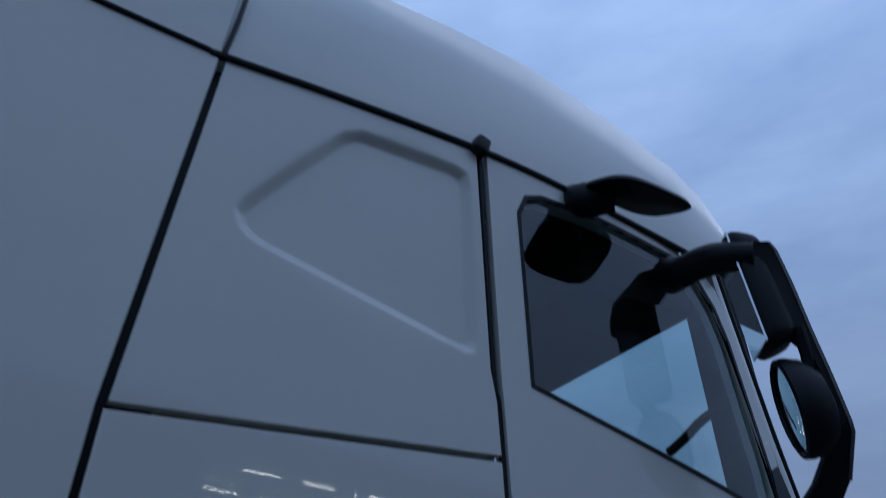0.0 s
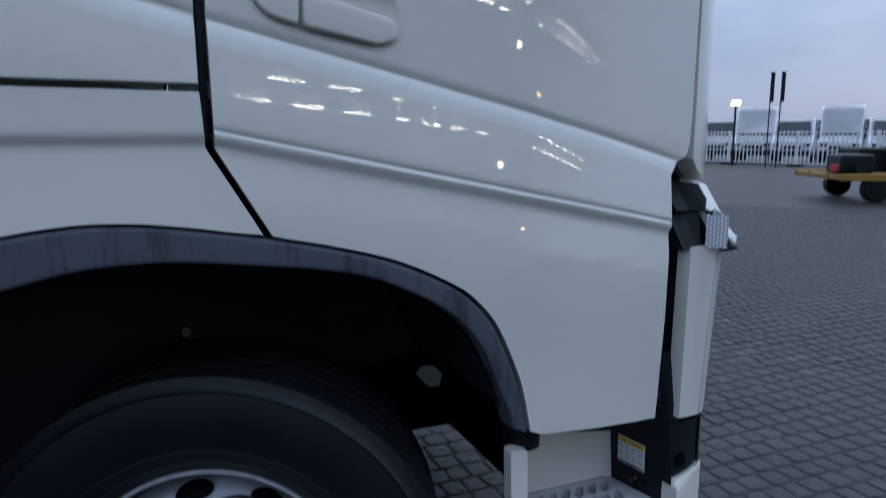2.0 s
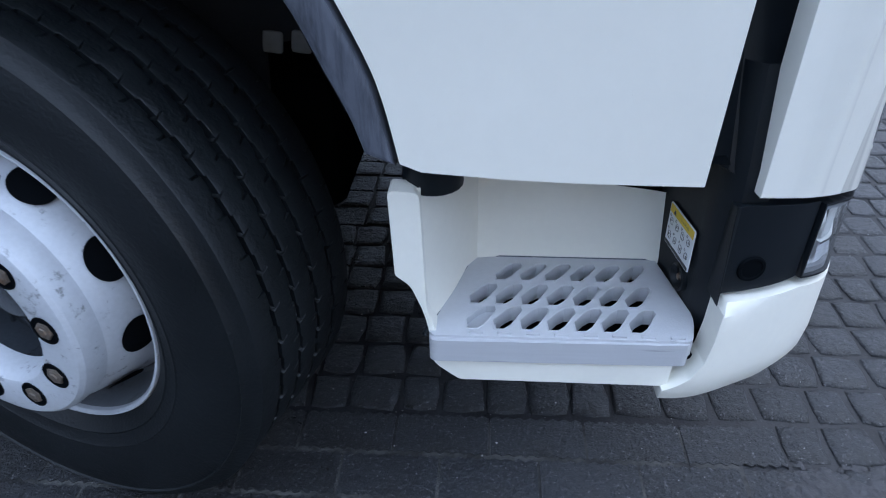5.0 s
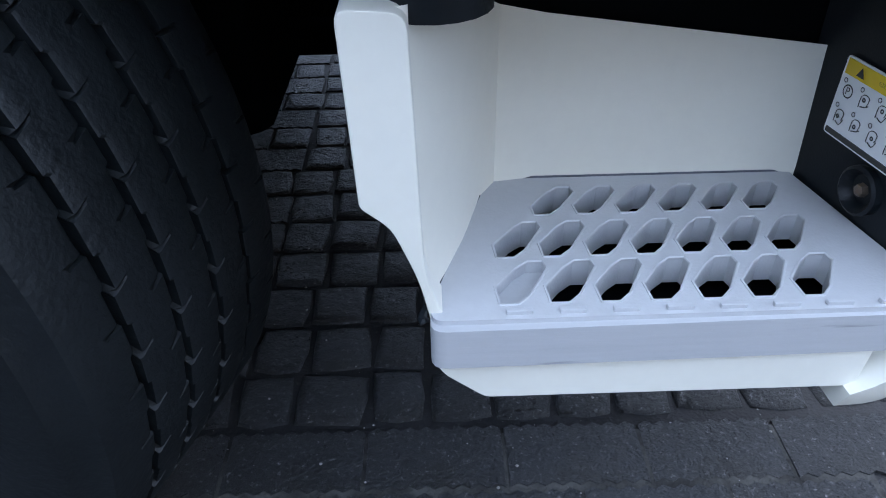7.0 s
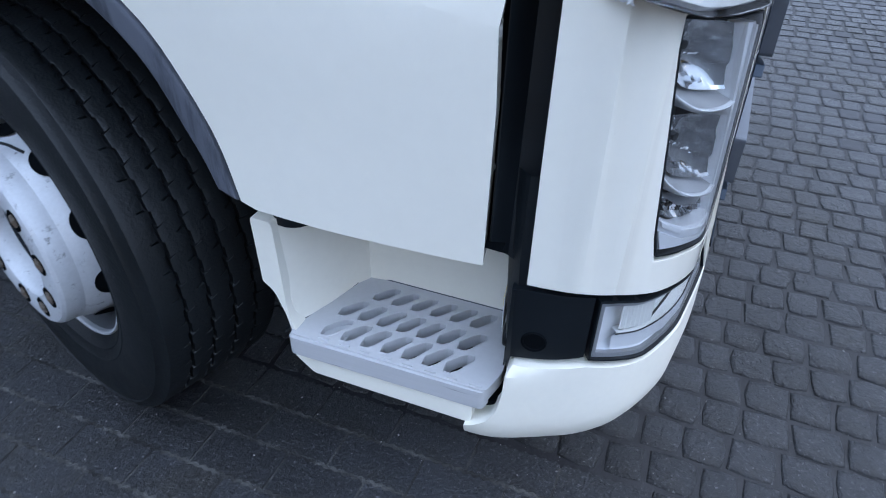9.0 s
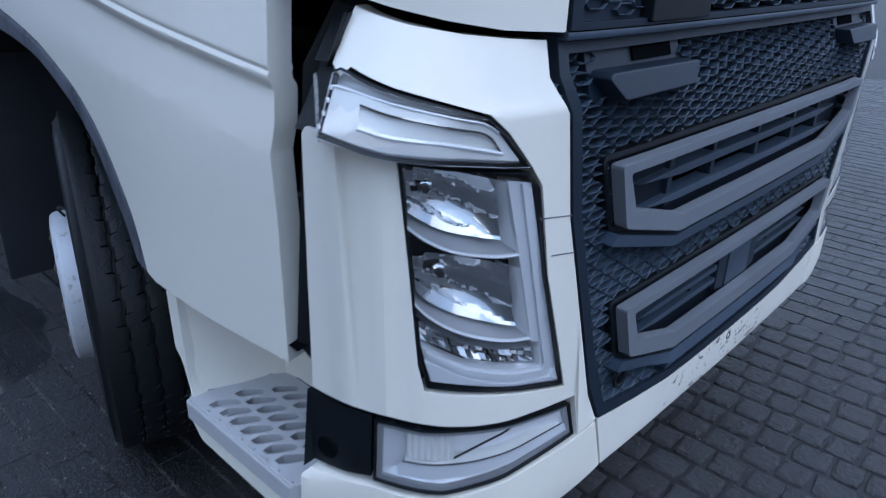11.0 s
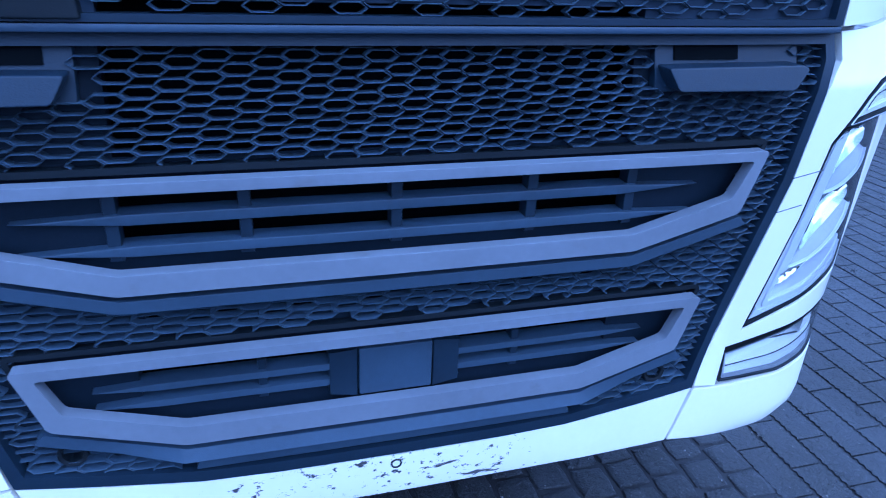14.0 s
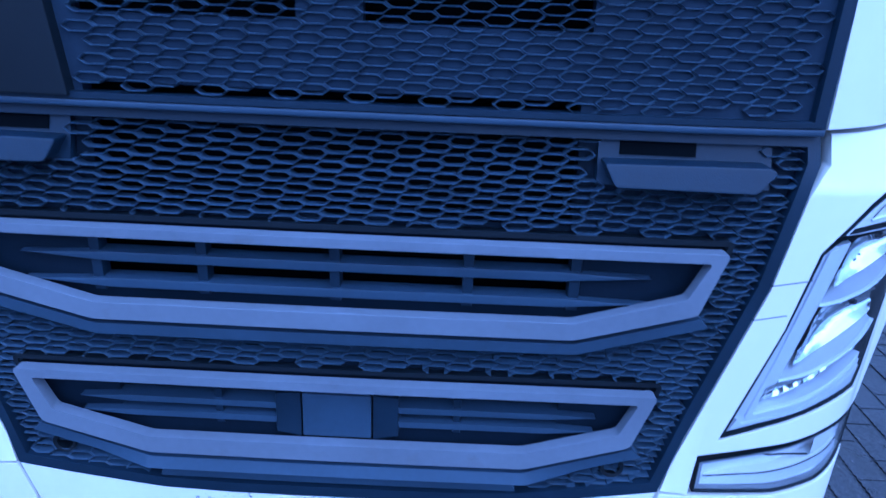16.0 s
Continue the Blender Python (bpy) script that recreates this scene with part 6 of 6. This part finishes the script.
speck_m.data_type = "RGBA"
speck_m.inputs["B"].default_value = (0.19, 0.19, 0.195, 1)
sl.new(lump_place.outputs["Position"], speck.inputs["Vector"])
sl.new(speck.outputs["Fac"], speck_r.inputs["Value"])
sl.new(speck_r.outputs["Result"], speck_m.inputs["Factor"])
sl.new(stain_m.outputs["Vector"], speck_m.inputs["A"])
sl.new(speck_m.outputs["Result"], b.inputs["Base Color"])
joint_mat = material("wet_joint_grit", (0.026, 0.026, 0.028), 0.5, vary=0.4, scale=9, bump=1.0, bump_scale=200, dirt=(0.10, 0.098, 0.095), dirt_at=0.6, dirt_scale=70, ior=1.25)
sand_mat = material("pale_joint_sand", (0.075, 0.074, 0.071), 0.7, vary=0.5, scale=14, bump=1.0, bump_scale=220, dirt=(0.022, 0.022, 0.022), dirt_at=0.46, dirt_scale=5, ior=1.2)
bm = bmesh.new()
bmesh.ops.create_grid(bm, x_segments=1, y_segments=1, size=700)
ground = finish("ground", bm, joint_mat, None)
tagged(ground, "wet dark grey block paving with gritty joints", "ground", kind="structure")
ground.location.z = -0.0052


def cobble(w, d, seed, full=True):
    """Outline rows of one worn, rounded stone."""
    r = random.Random(seed)
    out = [(sx * w / 2 + r.uniform(-0.005, 0.005), sy * d / 2 + r.uniform(-0.003, 0.003)) for sx, sy in ((-0.93, -0.92), (0, -1), (0.93, -0.92), (1, 0), (0.93, 0.92), (0, 1), (-0.93, 0.92), (-1, 0))]
    levels = ((1.0, -0.012), (0.975, -0.0042), (0.91, -0.0008), (0.70, 0.0014)) if full else ((1.0, -0.012), (0.9, 0.0))
    if not full:
        out = out[::2]
    return [[(x * k, y * k, z + (r.uniform(-0.0008, 0.0008) if z > -0.002 else 0)) for x, y in out] for k, z in levels]


def paver(full=True):
    """Outline rows of one concrete block whose long edges are toothed to lock with the next row."""
    n, L, d = 16, 0.206, 0.1060
    teeth = [(-L / 2 + L * k / n, 0.0036 * (1 if k % 2 else -1)) for k in range(n + 1)]
    out = [(x, -d / 2 + t) for x, t in teeth] + [(x, d / 2 + t) for x, t in teeth[::-1]]
    return [[(x * (1 - c), y * (1 - 2 * c), z) for x, y in out] for c, z in ((0.0, -0.008), (0.012, 0.0))]


def add_stone(verts, faces, rows, x, y, a, lift=0.0):
    n0, c, s, m = len(verts), math.cos(a), math.sin(a), len(rows[0])
    for row in rows:
        verts.extend((x + px * c - py * s, y + px * s + py * c, z + lift) for px, py, z in row)
    for i in range(len(rows) - 1):
        p = n0 + i * m
        faces.extend((p + k, p + (k + 1) % m, p + m + (k + 1) % m, p + m + k) for k in range(m))
    faces.append(tuple(range(n0 + m * (len(rows) - 1), n0 + m * len(rows))))


def stone_mesh(rows):
    v, f = [], []
    add_stone(v, f, rows, 0, 0, 0)
    me = bpy.data.meshes.new("paving_stone")
    me.from_pydata(v, [], f)
    me.materials.append(stone_mat)
    for p in me.polygons:
        p.use_smooth = len(rows) > 2
    return me


cobbles = []
for k in range(24):
    w = 0.086 + 0.0016 * k
    cobbles.append((w, stone_mesh(cobble(w, PAVE - 0.004, k)), cobble(w, PAVE - 0.004, k), cobble(w, PAVE - 0.004, k, False)))
block = paver()
block_mesh = stone_mesh(block)
verts, faces, picked = [], [], 0
open_verts, open_faces = [], []
for row in range(-80, 122):
    x = -9.0 + (0.105 if row % 2 else 0.0)
    old = False
    while x < 15.0:
        y = row * PAVE + 0.03
        # worn cobbles under and ahead of the truck, toothed blocks beside and behind it
        old = x > 1.42 or (x > 0.3 and 0.30 < y < 2.35)
        if old:
            w, me, rows, plain = cobbles[rng.randrange(24)]
            gap, cx = 0.002 + rng.uniform(0, 0.005), x + w / 2
            yy = y + 0.012 * math.sin(cx * 0.9) + rng.uniform(-0.003, 0.003)
            turn, tip = rng.uniform(-0.06, 0.06), 0.015
        else:
            w, me, rows, plain, gap = 0.206, block_mesh, block, block, 0.004
            x = -9.0 + (0.105 if row % 2 else 0.0) + 0.21 * math.ceil((x + 9.0 - (0.105 if row % 2 else 0.0)) / 0.21 - 0.02)
            cx, yy, turn, tip = x + w / 2, y, rng.uniform(-0.004, 0.004), 0.006
        if 0.55 < cx < 2.75 and -0.55 < yy < 1.05 and picked < 300:
            picked += 1
            ob = new("paving_stone", me)
            ob.parent = ground
            ob.location = (cx, yy, 0.0052 + rng.uniform(-0.0012, 0.0012))
            ob.rotation_euler = (rng.uniform(-tip, tip), rng.uniform(-tip, tip), turn)
        else:
            far = (cx - 1) ** 2 + (yy - 1.0) ** 2
            if far < 85 or (cx > 3 and yy > -3 and far < 190):
                ahead = cx > 1.9 + 2.4 * ((cx * 7.31 + yy * 3.17) * 43.7 % 1.0) ** 1.3
                add_stone(open_verts if ahead else verts, open_faces if ahead else faces, rows if far < 9 else plain, cx, yy, turn, rng.uniform(-0.001, 0.001))
        x += w + gap
me = bpy.data.meshes.new("far_paving_stones")
me.from_pydata(verts, [], faces)
me.materials.append(stone_mat)
tagged(new("far_paving_stones", me), "wet grey paving stones in straight rows", "paving", kind="stuff")

open_mat = material("coarse_yard_stone", (0.025, 0.026, 0.030), 0.50, ior=1.32, vary=0.4, scale=2.5, bump=1.0, bump_scale=60, dirt=(0.04, 0.04, 0.043), dirt_at=0.56, dirt_scale=1.1)
me = bpy.data.meshes.new("yard_paving_stones")
me.from_pydata(open_verts, [], open_faces)
me.materials.append(open_mat)
tagged(new("yard_paving_stones", me), "coarse dark paving stones of the open yard", "paving", kind="stuff")

bm = bmesh.new()
bmesh.ops.create_grid(bm, x_segments=1, y_segments=1, size=0.5, matrix=pose(-0.80, -0.60, 0.0038) @ Matrix.Diagonal((4.4, 1.8, 1, 1)))
finish("joint_sand", bm, sand_mat, ground, "pale sand in the joints of the toothed blocks")

# grit washed over the stones in front of the bumper corner, so that their joints vanish
n = 240
verts, faces = [], []
for i in range(n + 1):
    for j in range(n + 1):
        p = Vector((1.12 + 1.0 * i / n, -0.62 + 1.0 * j / n, 0))
        r = math.hypot((p.x - 1.66) / 0.40, (p.y + 0.08) / 0.42) + 0.35 * noise.noise(p * 5.0) + 0.12 * noise.noise(p * 22.0)
        h = 0.0050 - 0.0120 * smoothstep(0.40, 1.0, r) + (1 - smoothstep(0.8, 1.1, r)) * (0.0026 * noise.noise(p * 45.0) + 0.0026 * noise.noise(p * 95.0) + 0.0022 * noise.noise(p * 170.0))
        verts.append((p.x, p.y, h))
for i in range(n):
    for j in range(n):
        k = i * (n + 1) + j
        if max(verts[q][2] for q in (k, k + 1, k + n + 1, k + n + 2)) > -0.001:
            faces.append((k, k + n + 1, k + n + 2, k + 1))
me = bpy.data.meshes.new("grit_crust")
me.from_pydata(verts, [], faces)
me.polygons.foreach_set("use_smooth", [True] * len(me.polygons))
me.materials.append(material("wet_grit_crust", (0.026, 0.026, 0.029), 0.36, ior=1.36, vary=0.5, scale=22, bump=1.0, bump_scale=330, dirt=(0.11, 0.11, 0.112), dirt_at=0.66, dirt_scale=120, rough_vary=0.2))
tagged(new("grit_crust", me), "rough wet grit crusted over the paving", "grit", kind="stuff")

# shallow puddle beside the front wheel
g = random.Random(8)
bm = bmesh.new()
rim = []
waves = [(k, 0.16 / k ** 0.75 * g.uniform(0.6, 1.2), g.uniform(0, 6.28)) for k in (2, 3, 5, 8, 12, 17, 25, 38, 55)]
for k in range(420):
    a = 2 * math.pi * k / 420
    r = 1 + sum(h * math.sin(f * a + p) for f, h, p in waves)
    rim.append(bm.verts.new((-0.95 + 0.62 * r * math.cos(a), -0.10 + 0.26 * r * math.sin(a) - 0.08 * math.cos(a), 0.0021)))
bm.faces.new(rim)
puddle = finish("puddle", bm, glass("rain_water", (0.80, 0.82, 0.84), rough=0.08), None)
tagged(puddle, "shallow rain puddle lying on the paving", "puddle", kind="structure")

# pale grit scattered on the stones and in their joints
verts, faces = [], []
g = random.Random(11)
for k in range(7000):
    x, y = g.uniform(-1.5, 3.6), g.uniform(-1.8, 3.0)
    r = 0.0007 + 0.0028 * g.random() ** 5
    i = len(verts)
    verts += [(x + r * g.uniform(0.7, 1.3), y, 0.001), (x, y + r * g.uniform(0.7, 1.3), 0.001), (x - r, y, 0.001), (x, y - r, 0.001), (x, y, 0.001 + r)]
    faces += [(i, i + 1, i + 4), (i + 1, i + 2, i + 4), (i + 2, i + 3, i + 4), (i + 3, i, i + 4)]
me = bpy.data.meshes.new("grit")
me.from_pydata(verts, [], faces)
me.materials.append(material("pale_grit", (0.28, 0.27, 0.26), 0.6, vary=0.4, scale=30))
tagged(new("grit", me), "tiny pale grit scattered on the wet paving", "grit", kind="stuff")
# ---- the yard round the truck ----
FENCE_WHITE = material("white_fence_paint", (0.72, 0.73, 0.74), 0.5, vary=0.06)
VAN_WHITE = material("van_white_paint", (0.72, 0.73, 0.74), 0.3, vary=0.04, coat=0.5)
VAN_GLASS = material("van_dark_glass", (0.02, 0.025, 0.03), 0.08, vary=0.1)
YELLOW = material("yellow_chassis_paint", (0.30, 0.16, 0.03), 0.5, vary=0.2, scale=3)
HALL = material("hall_cladding", (0.20, 0.21, 0.23), 0.6, vary=0.1, scale=0.6)
PALE = material("pale_cladding", (0.5, 0.52, 0.55), 0.5, vary=0.06, scale=0.8)


def merged(name, boxes, mat, parent=None, label=""):
    """One mesh out of several bevelled bars that make up one piece: each as size and pose."""
    bm = bmesh.new()
    for size, m in boxes:
        t = bmesh.new()
        bmesh.ops.create_cube(t, size=1, matrix=m @ Matrix.Diagonal((*size, 1)))
        me = bpy.data.meshes.new("tmp")
        t.to_mesh(me)
        t.free()
        bm.from_mesh(me)
        bpy.data.meshes.remove(me)
    return finish(name, bm, mat, parent, label)


def fence(m, length, height, spacing, label, group=""):
    f = thing("barrier_fence", label, "fence", group=group)
    for z in (0.16, height - 0.08):
        box("rail", (length, 0.035, 0.05), pose(0, 0, z), FENCE_WHITE, f, bevel=0.006)
    n = int(length / spacing)
    bm = bmesh.new()
    bmesh.ops.create_cube(bm, size=1, matrix=pose(0, 0, height / 2 + 0.05) @ Matrix.Diagonal((0.055, 0.02, height - 0.1, 1)))
    first = finish("picket", bm, FENCE_WHITE, f)
    first.location.x = -length / 2 + 0.05
    for k in range(1, n):
        p = new("picket", first.data)
        p.parent = f
        p.location.x = -length / 2 + 0.05 + k * spacing
    for x in (-length / 2 + 0.02, length / 2 - 0.02):
        box("post", (0.07, 0.07, height), pose(x, 0, height / 2), FENCE_WHITE, f, bevel=0.01)
        box("foot", (0.6, 0.45, 0.10), pose(x, 0, 0.05), BLACK, f, bevel=0.02)
    f.matrix_world = m
    return f


fence(pose(-2.3, 7.0, 0, 0, 0, 63), 3.0, 1.7, 0.125, "white metal barrier fence with flat pickets", "barrier fences")
# made-up dark mass that darkens the view between the pickets
load = thing("covered_load", "unidentified dark mass standing behind the white barrier fence", "load")
bm = bmesh.new()
bmesh.ops.create_cube(bm, size=1, matrix=pose(0, 0, 0.85) @ Matrix.Diagonal((3.4, 1.6, 1.7, 1)))
bmesh.ops.subdivide_edges(bm, edges=bm.edges[:], cuts=5, use_grid_fill=True)
for v in bm.verts:
    v.co += Vector((0.05 * math.sin(v.co.z * 4 + v.co.y * 3), 0.05 * math.sin(v.co.x * 5), 0.05 * math.sin(v.co.x * 3 + v.co.y * 2) * (v.co.z > 0.1)))
finish("tarpaulin", bm, BLACK, load, sharp=40)
box("pallet", (3.2, 1.4, 0.10), pose(0, 0, 0.05), FENDER, load, bevel=0.01)
load.matrix_world = pose(-3.5, 8.0, 0, 0, 0, 63)
first = fence(pose(29.39, 21.43, 0, 0, 0, 102), 3.6, 1.72, 0.21, "white metal barrier fence on black feet", "barrier fences")
for k in (-2, -1, 1, 2, 3, 4, 5, 6, 7, 8, 9, 10):
    copy_thing(first, pose(29.39 - 0.76 * k, 21.43 + 3.55 * k, 0, 0, 0, 102))


def van(m, label, high=0.0):
    """A white light van seen from far: body, cab, windscreen, side glass, wheels."""
    v = thing("van", label, "van", group="parked vans")
    prof = [(-2.9, 0.45), (2.5, 0.45), (2.65, 0.75), (2.6, 1.15), (1.75, 1.45), (1.15, 2.3 + high), (0.8, 2.45 + high), (-2.85, 2.5 + high), (-2.95, 1.5)]
    plate("body", rounded(prof, 0.12), Matrix(((1, 0, 0, 0), (0, 0, 1, -1.0), (0, 1, 0, 0), (0, 0, 0, 1))), VAN_WHITE, v, t=2.0, bevel=0.08)
    plate("body_back", rounded(prof, 0.12), Matrix(((1, 0, 0, 0), (0, 0, -1, 0.96), (0, 1, 0, 0), (0, 0, 0, 1))), VAN_WHITE, v, t=1.96, bevel=0.08)
    loft("windscreen", [[(1.72, y, 1.50) for y in (-0.85, 0.85)], [(1.20, y, 2.24) for y in (-0.75, 0.75)]], VAN_GLASS, v)
    v.children[-1].location = (0.035, 0, 0.02)
    for s in (-1, 1):
        plate("side_glass", rounded([(0.35, 1.45), (1.55, 1.45), (1.1, 2.1), (0.35, 2.1)], 0.05), Matrix(((1, 0, 0, 0), (0, 0, s, s * 1.0), (0, 1, 0, 0), (0, 0, 0, 1))), VAN_GLASS, v, t=0.012, bevel=0.002)
        for x in (-1.9, 1.75):
            lathe("wheel", [(0.0, 0.02), (0.2, 0.02), (0.22, 0.0), (0.33, 0.0), (0.35, -0.04), (0.35, -0.2)], pose(x, s * 1.02, 0.35, -90 * s, 0, 0), RUBBER, v, n=20)
        box("headlamp", (0.06, 0.3, 0.2), pose(2.6, s * 0.72, 0.98), VAN_GLASS, v, bevel=0.02)
    box("bumper", (0.15, 1.9, 0.3), pose(2.62, 0, 0.55), BLACK, v, bevel=0.04)
    box("front_grille", (0.04, 1.0, 0.18), pose(2.63, 0, 0.86), BLACK, v, bevel=0.01)
    v.matrix_world = m
    return v


va = van(pose(33.85, 27.43, 0, 0, 0, 217), "white delivery van with dark windscreen parked behind a fence")
for k, (x, y) in enumerate(((36.84, 24.05), (32.03, 31.07), (29.30, 38.74), (28.00, 43.29), (30.73, 34.19))):
    copy_thing(va, pose(x, y, 0, 0, 0, 217))
vb = van(pose(32.94, 29.25, 0, 0, 0, 217), "white high-roof van parked behind a fence", 0.65)
for x, y in ((35.41, 25.74), (39.31, 21.97), (29.95, 36.79)):
    copy_thing(vb, pose(x, y, 0, 0, 0, 215))

trailer = thing("trailer_chassis", "yellow container trailer chassis with dark load", "trailer")
for y in (-0.5, 0.5):
    box("beam", (9.0, 0.14, 0.16), pose(0, y, 0.56), YELLOW, trailer, bevel=0.02)
for x in (-4.4, -2.0, 0.5, 3.0):
    box("cross_member", (0.16, 2.4, 0.12), pose(x, 0, 0.55), YELLOW, trailer, bevel=0.02)
box("side_bar", (9.0, 0.08, 0.16), pose(0, -1.2, 0.56), YELLOW, trailer, bevel=0.02)
box("side_bar", (9.0, 0.08, 0.16), pose(0, 1.2, 0.56), YELLOW, trailer, bevel=0.02)
for x in (-3.6, -2.4, -1.2):
    for y in (-1.05, 1.05):
        lathe("wheel", [(0.0, 0.02), (0.15, 0.02), (0.17, 0.0), (0.26, 0.0), (0.29, -0.04), (0.29, -0.25)], pose(x, y, 0.29, 90 if y < 0 else -90, 0, 0), RUBBER, trailer, n=24)
for x, y, w, h in ((-4.0, -0.5, 0.7, 0.42), (-3.3, 0.3, 0.8, 0.56), (-2.6, -0.4, 0.7, 0.62), (-1.9, 0.2, 0.6, 0.48), (-1.2, -0.3, 0.9, 0.58), (-0.2, 0.2, 1.0, 0.5), (0.9, -0.2, 1.1, 0.6), (2.2, 0.1, 1.2, 0.45)):
    box("load_part", (w, 1.0, h), pose(x, y, 0.64 + h / 2, 0, 0, 12 * y), BLACK, trailer, bevel=0.07, seg=3)
    tube("load_hub", [(x, y - 0.62, 0.78), (x, y - 0.5, 0.78)], 0.16, BLACK, trailer, n=12)
box("tail_lamp", (0.06, 0.3, 0.14), pose(-4.52, -0.9, 0.76), material("red_lens", (0.5, 0.02, 0.02), 0.25), trailer, bevel=0.01)
trailer.matrix_world = pose(18.51, 8.29, 0, 0, 0, -28)

far_hall = thing("far_hall", "long low pale hall beyond the vans", "building")
box("wall", (1.0, 80, 2.9), pose(0, 0, 1.45), PALE, far_hall, bevel=0.02)
box("roof", (1.6, 80.5, 0.4), pose(0, 0, 3.1), HALL, far_hall, bevel=0.02)
for k in range(12):
    box("window", (0.1, 3.6, 1.2), pose(-0.53, -36 + k * 6.5, 1.8), VAN_GLASS, far_hall, bevel=0.02)
far_hall.matrix_world = pose(72, 60, 0, 0, 0, 12)
for k, (x, y) in enumerate(((26.73, 22.95), (26.95, 22.55))):
    fl = thing("banner_mast", "tall narrow dark banner on a mast", "banner", group="banners")
    tube("mast", [(0, 0, 0), (0, 0, 4.40)], 0.03, BLACK, fl)
    box("banner", (0.17, 0.03, 1.35), pose(0.06, 0, 3.70), BLACK, fl, bevel=0.004)
    fl.matrix_world = pose(x, y, 0, 0, 0, -40)
for x, y, h in ((27.1, 25.35, 3.1), (33.5, 21.0, 3.2)):
    lp = thing("yard_lamp", "lit yard lamp on a thin mast", "lamp", group="yard lamps")
    tube("mast", [(0, 0, 0), (0, 0, h)], 0.05, BLACK, lp)
    box("head", (0.3, 0.42, 0.24), pose(0, 0, h), glow("lamp_glow", (1.0, 0.80, 0.45), 1.8), lp, bevel=0.05)
    lp.matrix_world = pose(x, y, 0, 0, 0, 30)

# building behind the truck with ribbed cladding
SHED = material("blue_grey_cladding", (0.22, 0.25, 0.30), 0.5, vary=0.08, scale=0.8)
shed = thing("ribbed_shed", "pale grey building clad in broad horizontal ribs", "building")
box("wall", (0.3, 14, 3.6), pose(-0.2, 0, 1.8), SHED, shed, bevel=0.02)
for k in range(10):
    box("rib", (0.10, 14, 0.25), pose(0, 0, 0.22 + k * 0.33), SHED, shed, bevel=0.03)
box("plinth", (0.16, 14, 0.08), pose(0.02, 0, 0.04), BLACK, shed, bevel=0.01)
shed.matrix_world = pose(-9.2, -5.0, 0, 0, 0, 3)

# open loading hall across the yard, with rows of strip lamps
hall = thing("loading_hall", "open loading hall with rows of lit strip lamps", "building")
box("roof", (66, 22, 0.6), pose(10, -11, 8.7), HALL, hall, bevel=0.05)
box("back_wall", (66, 0.4, 8.6), pose(10, -22, 4.3), HALL, hall, bevel=0.05)
box("fascia", (66, 0.3, 1.1), pose(10, 0, 8.6), HALL, hall, bevel=0.05)
for k in range(6):
    box("column", (0.35, 0.35, 8.6), pose(-20 + k * 8, -0.3, 4.3), HALL, hall, bevel=0.03)
    box("side_panel", (7.0, 0.3, 3.4), pose(-20 + k * 8, -20.5, 1.7), PALE, hall, bevel=0.03)
tubes = glow("strip_lamp_glow", (1.0, 0.96, 0.86), 8)
for row in range(2):
    for k in range(5, 24):
        if k not in (12, 13):
            merged("strip_lamp", [((0.13, 0.18, 0.08), pose(-21 + k * 2.6 + 0.4 * row + d * 0.32, -1.2 - row * 3.0, 8.1)) for d in range(-2, 3)], tubes, hall)
hall.matrix_world = pose(13.5, -24.5, 0, 0, 0, -21)
for x, y, h, c, p in ((17.0, -25.0, 5.4, (1.0, 0.90, 0.70), 18), (19.1, -25.0, 3.4, (1.0, 0.6, 0.25), 8)):
    lp = thing("flood_lamp", "lit flood lamp on a mast across the yard", "lamp", group="flood lamps")
    tube("mast", [(0, -0.1, 0), (0, -0.1, h)], 0.06, BLACK, lp)
    box("head", (0.42, 0.2, 0.22), pose(0, 0, h), glow("flood_glow", c, p), lp, bevel=0.03)
    lp.matrix_world = pose(x, y, 0)
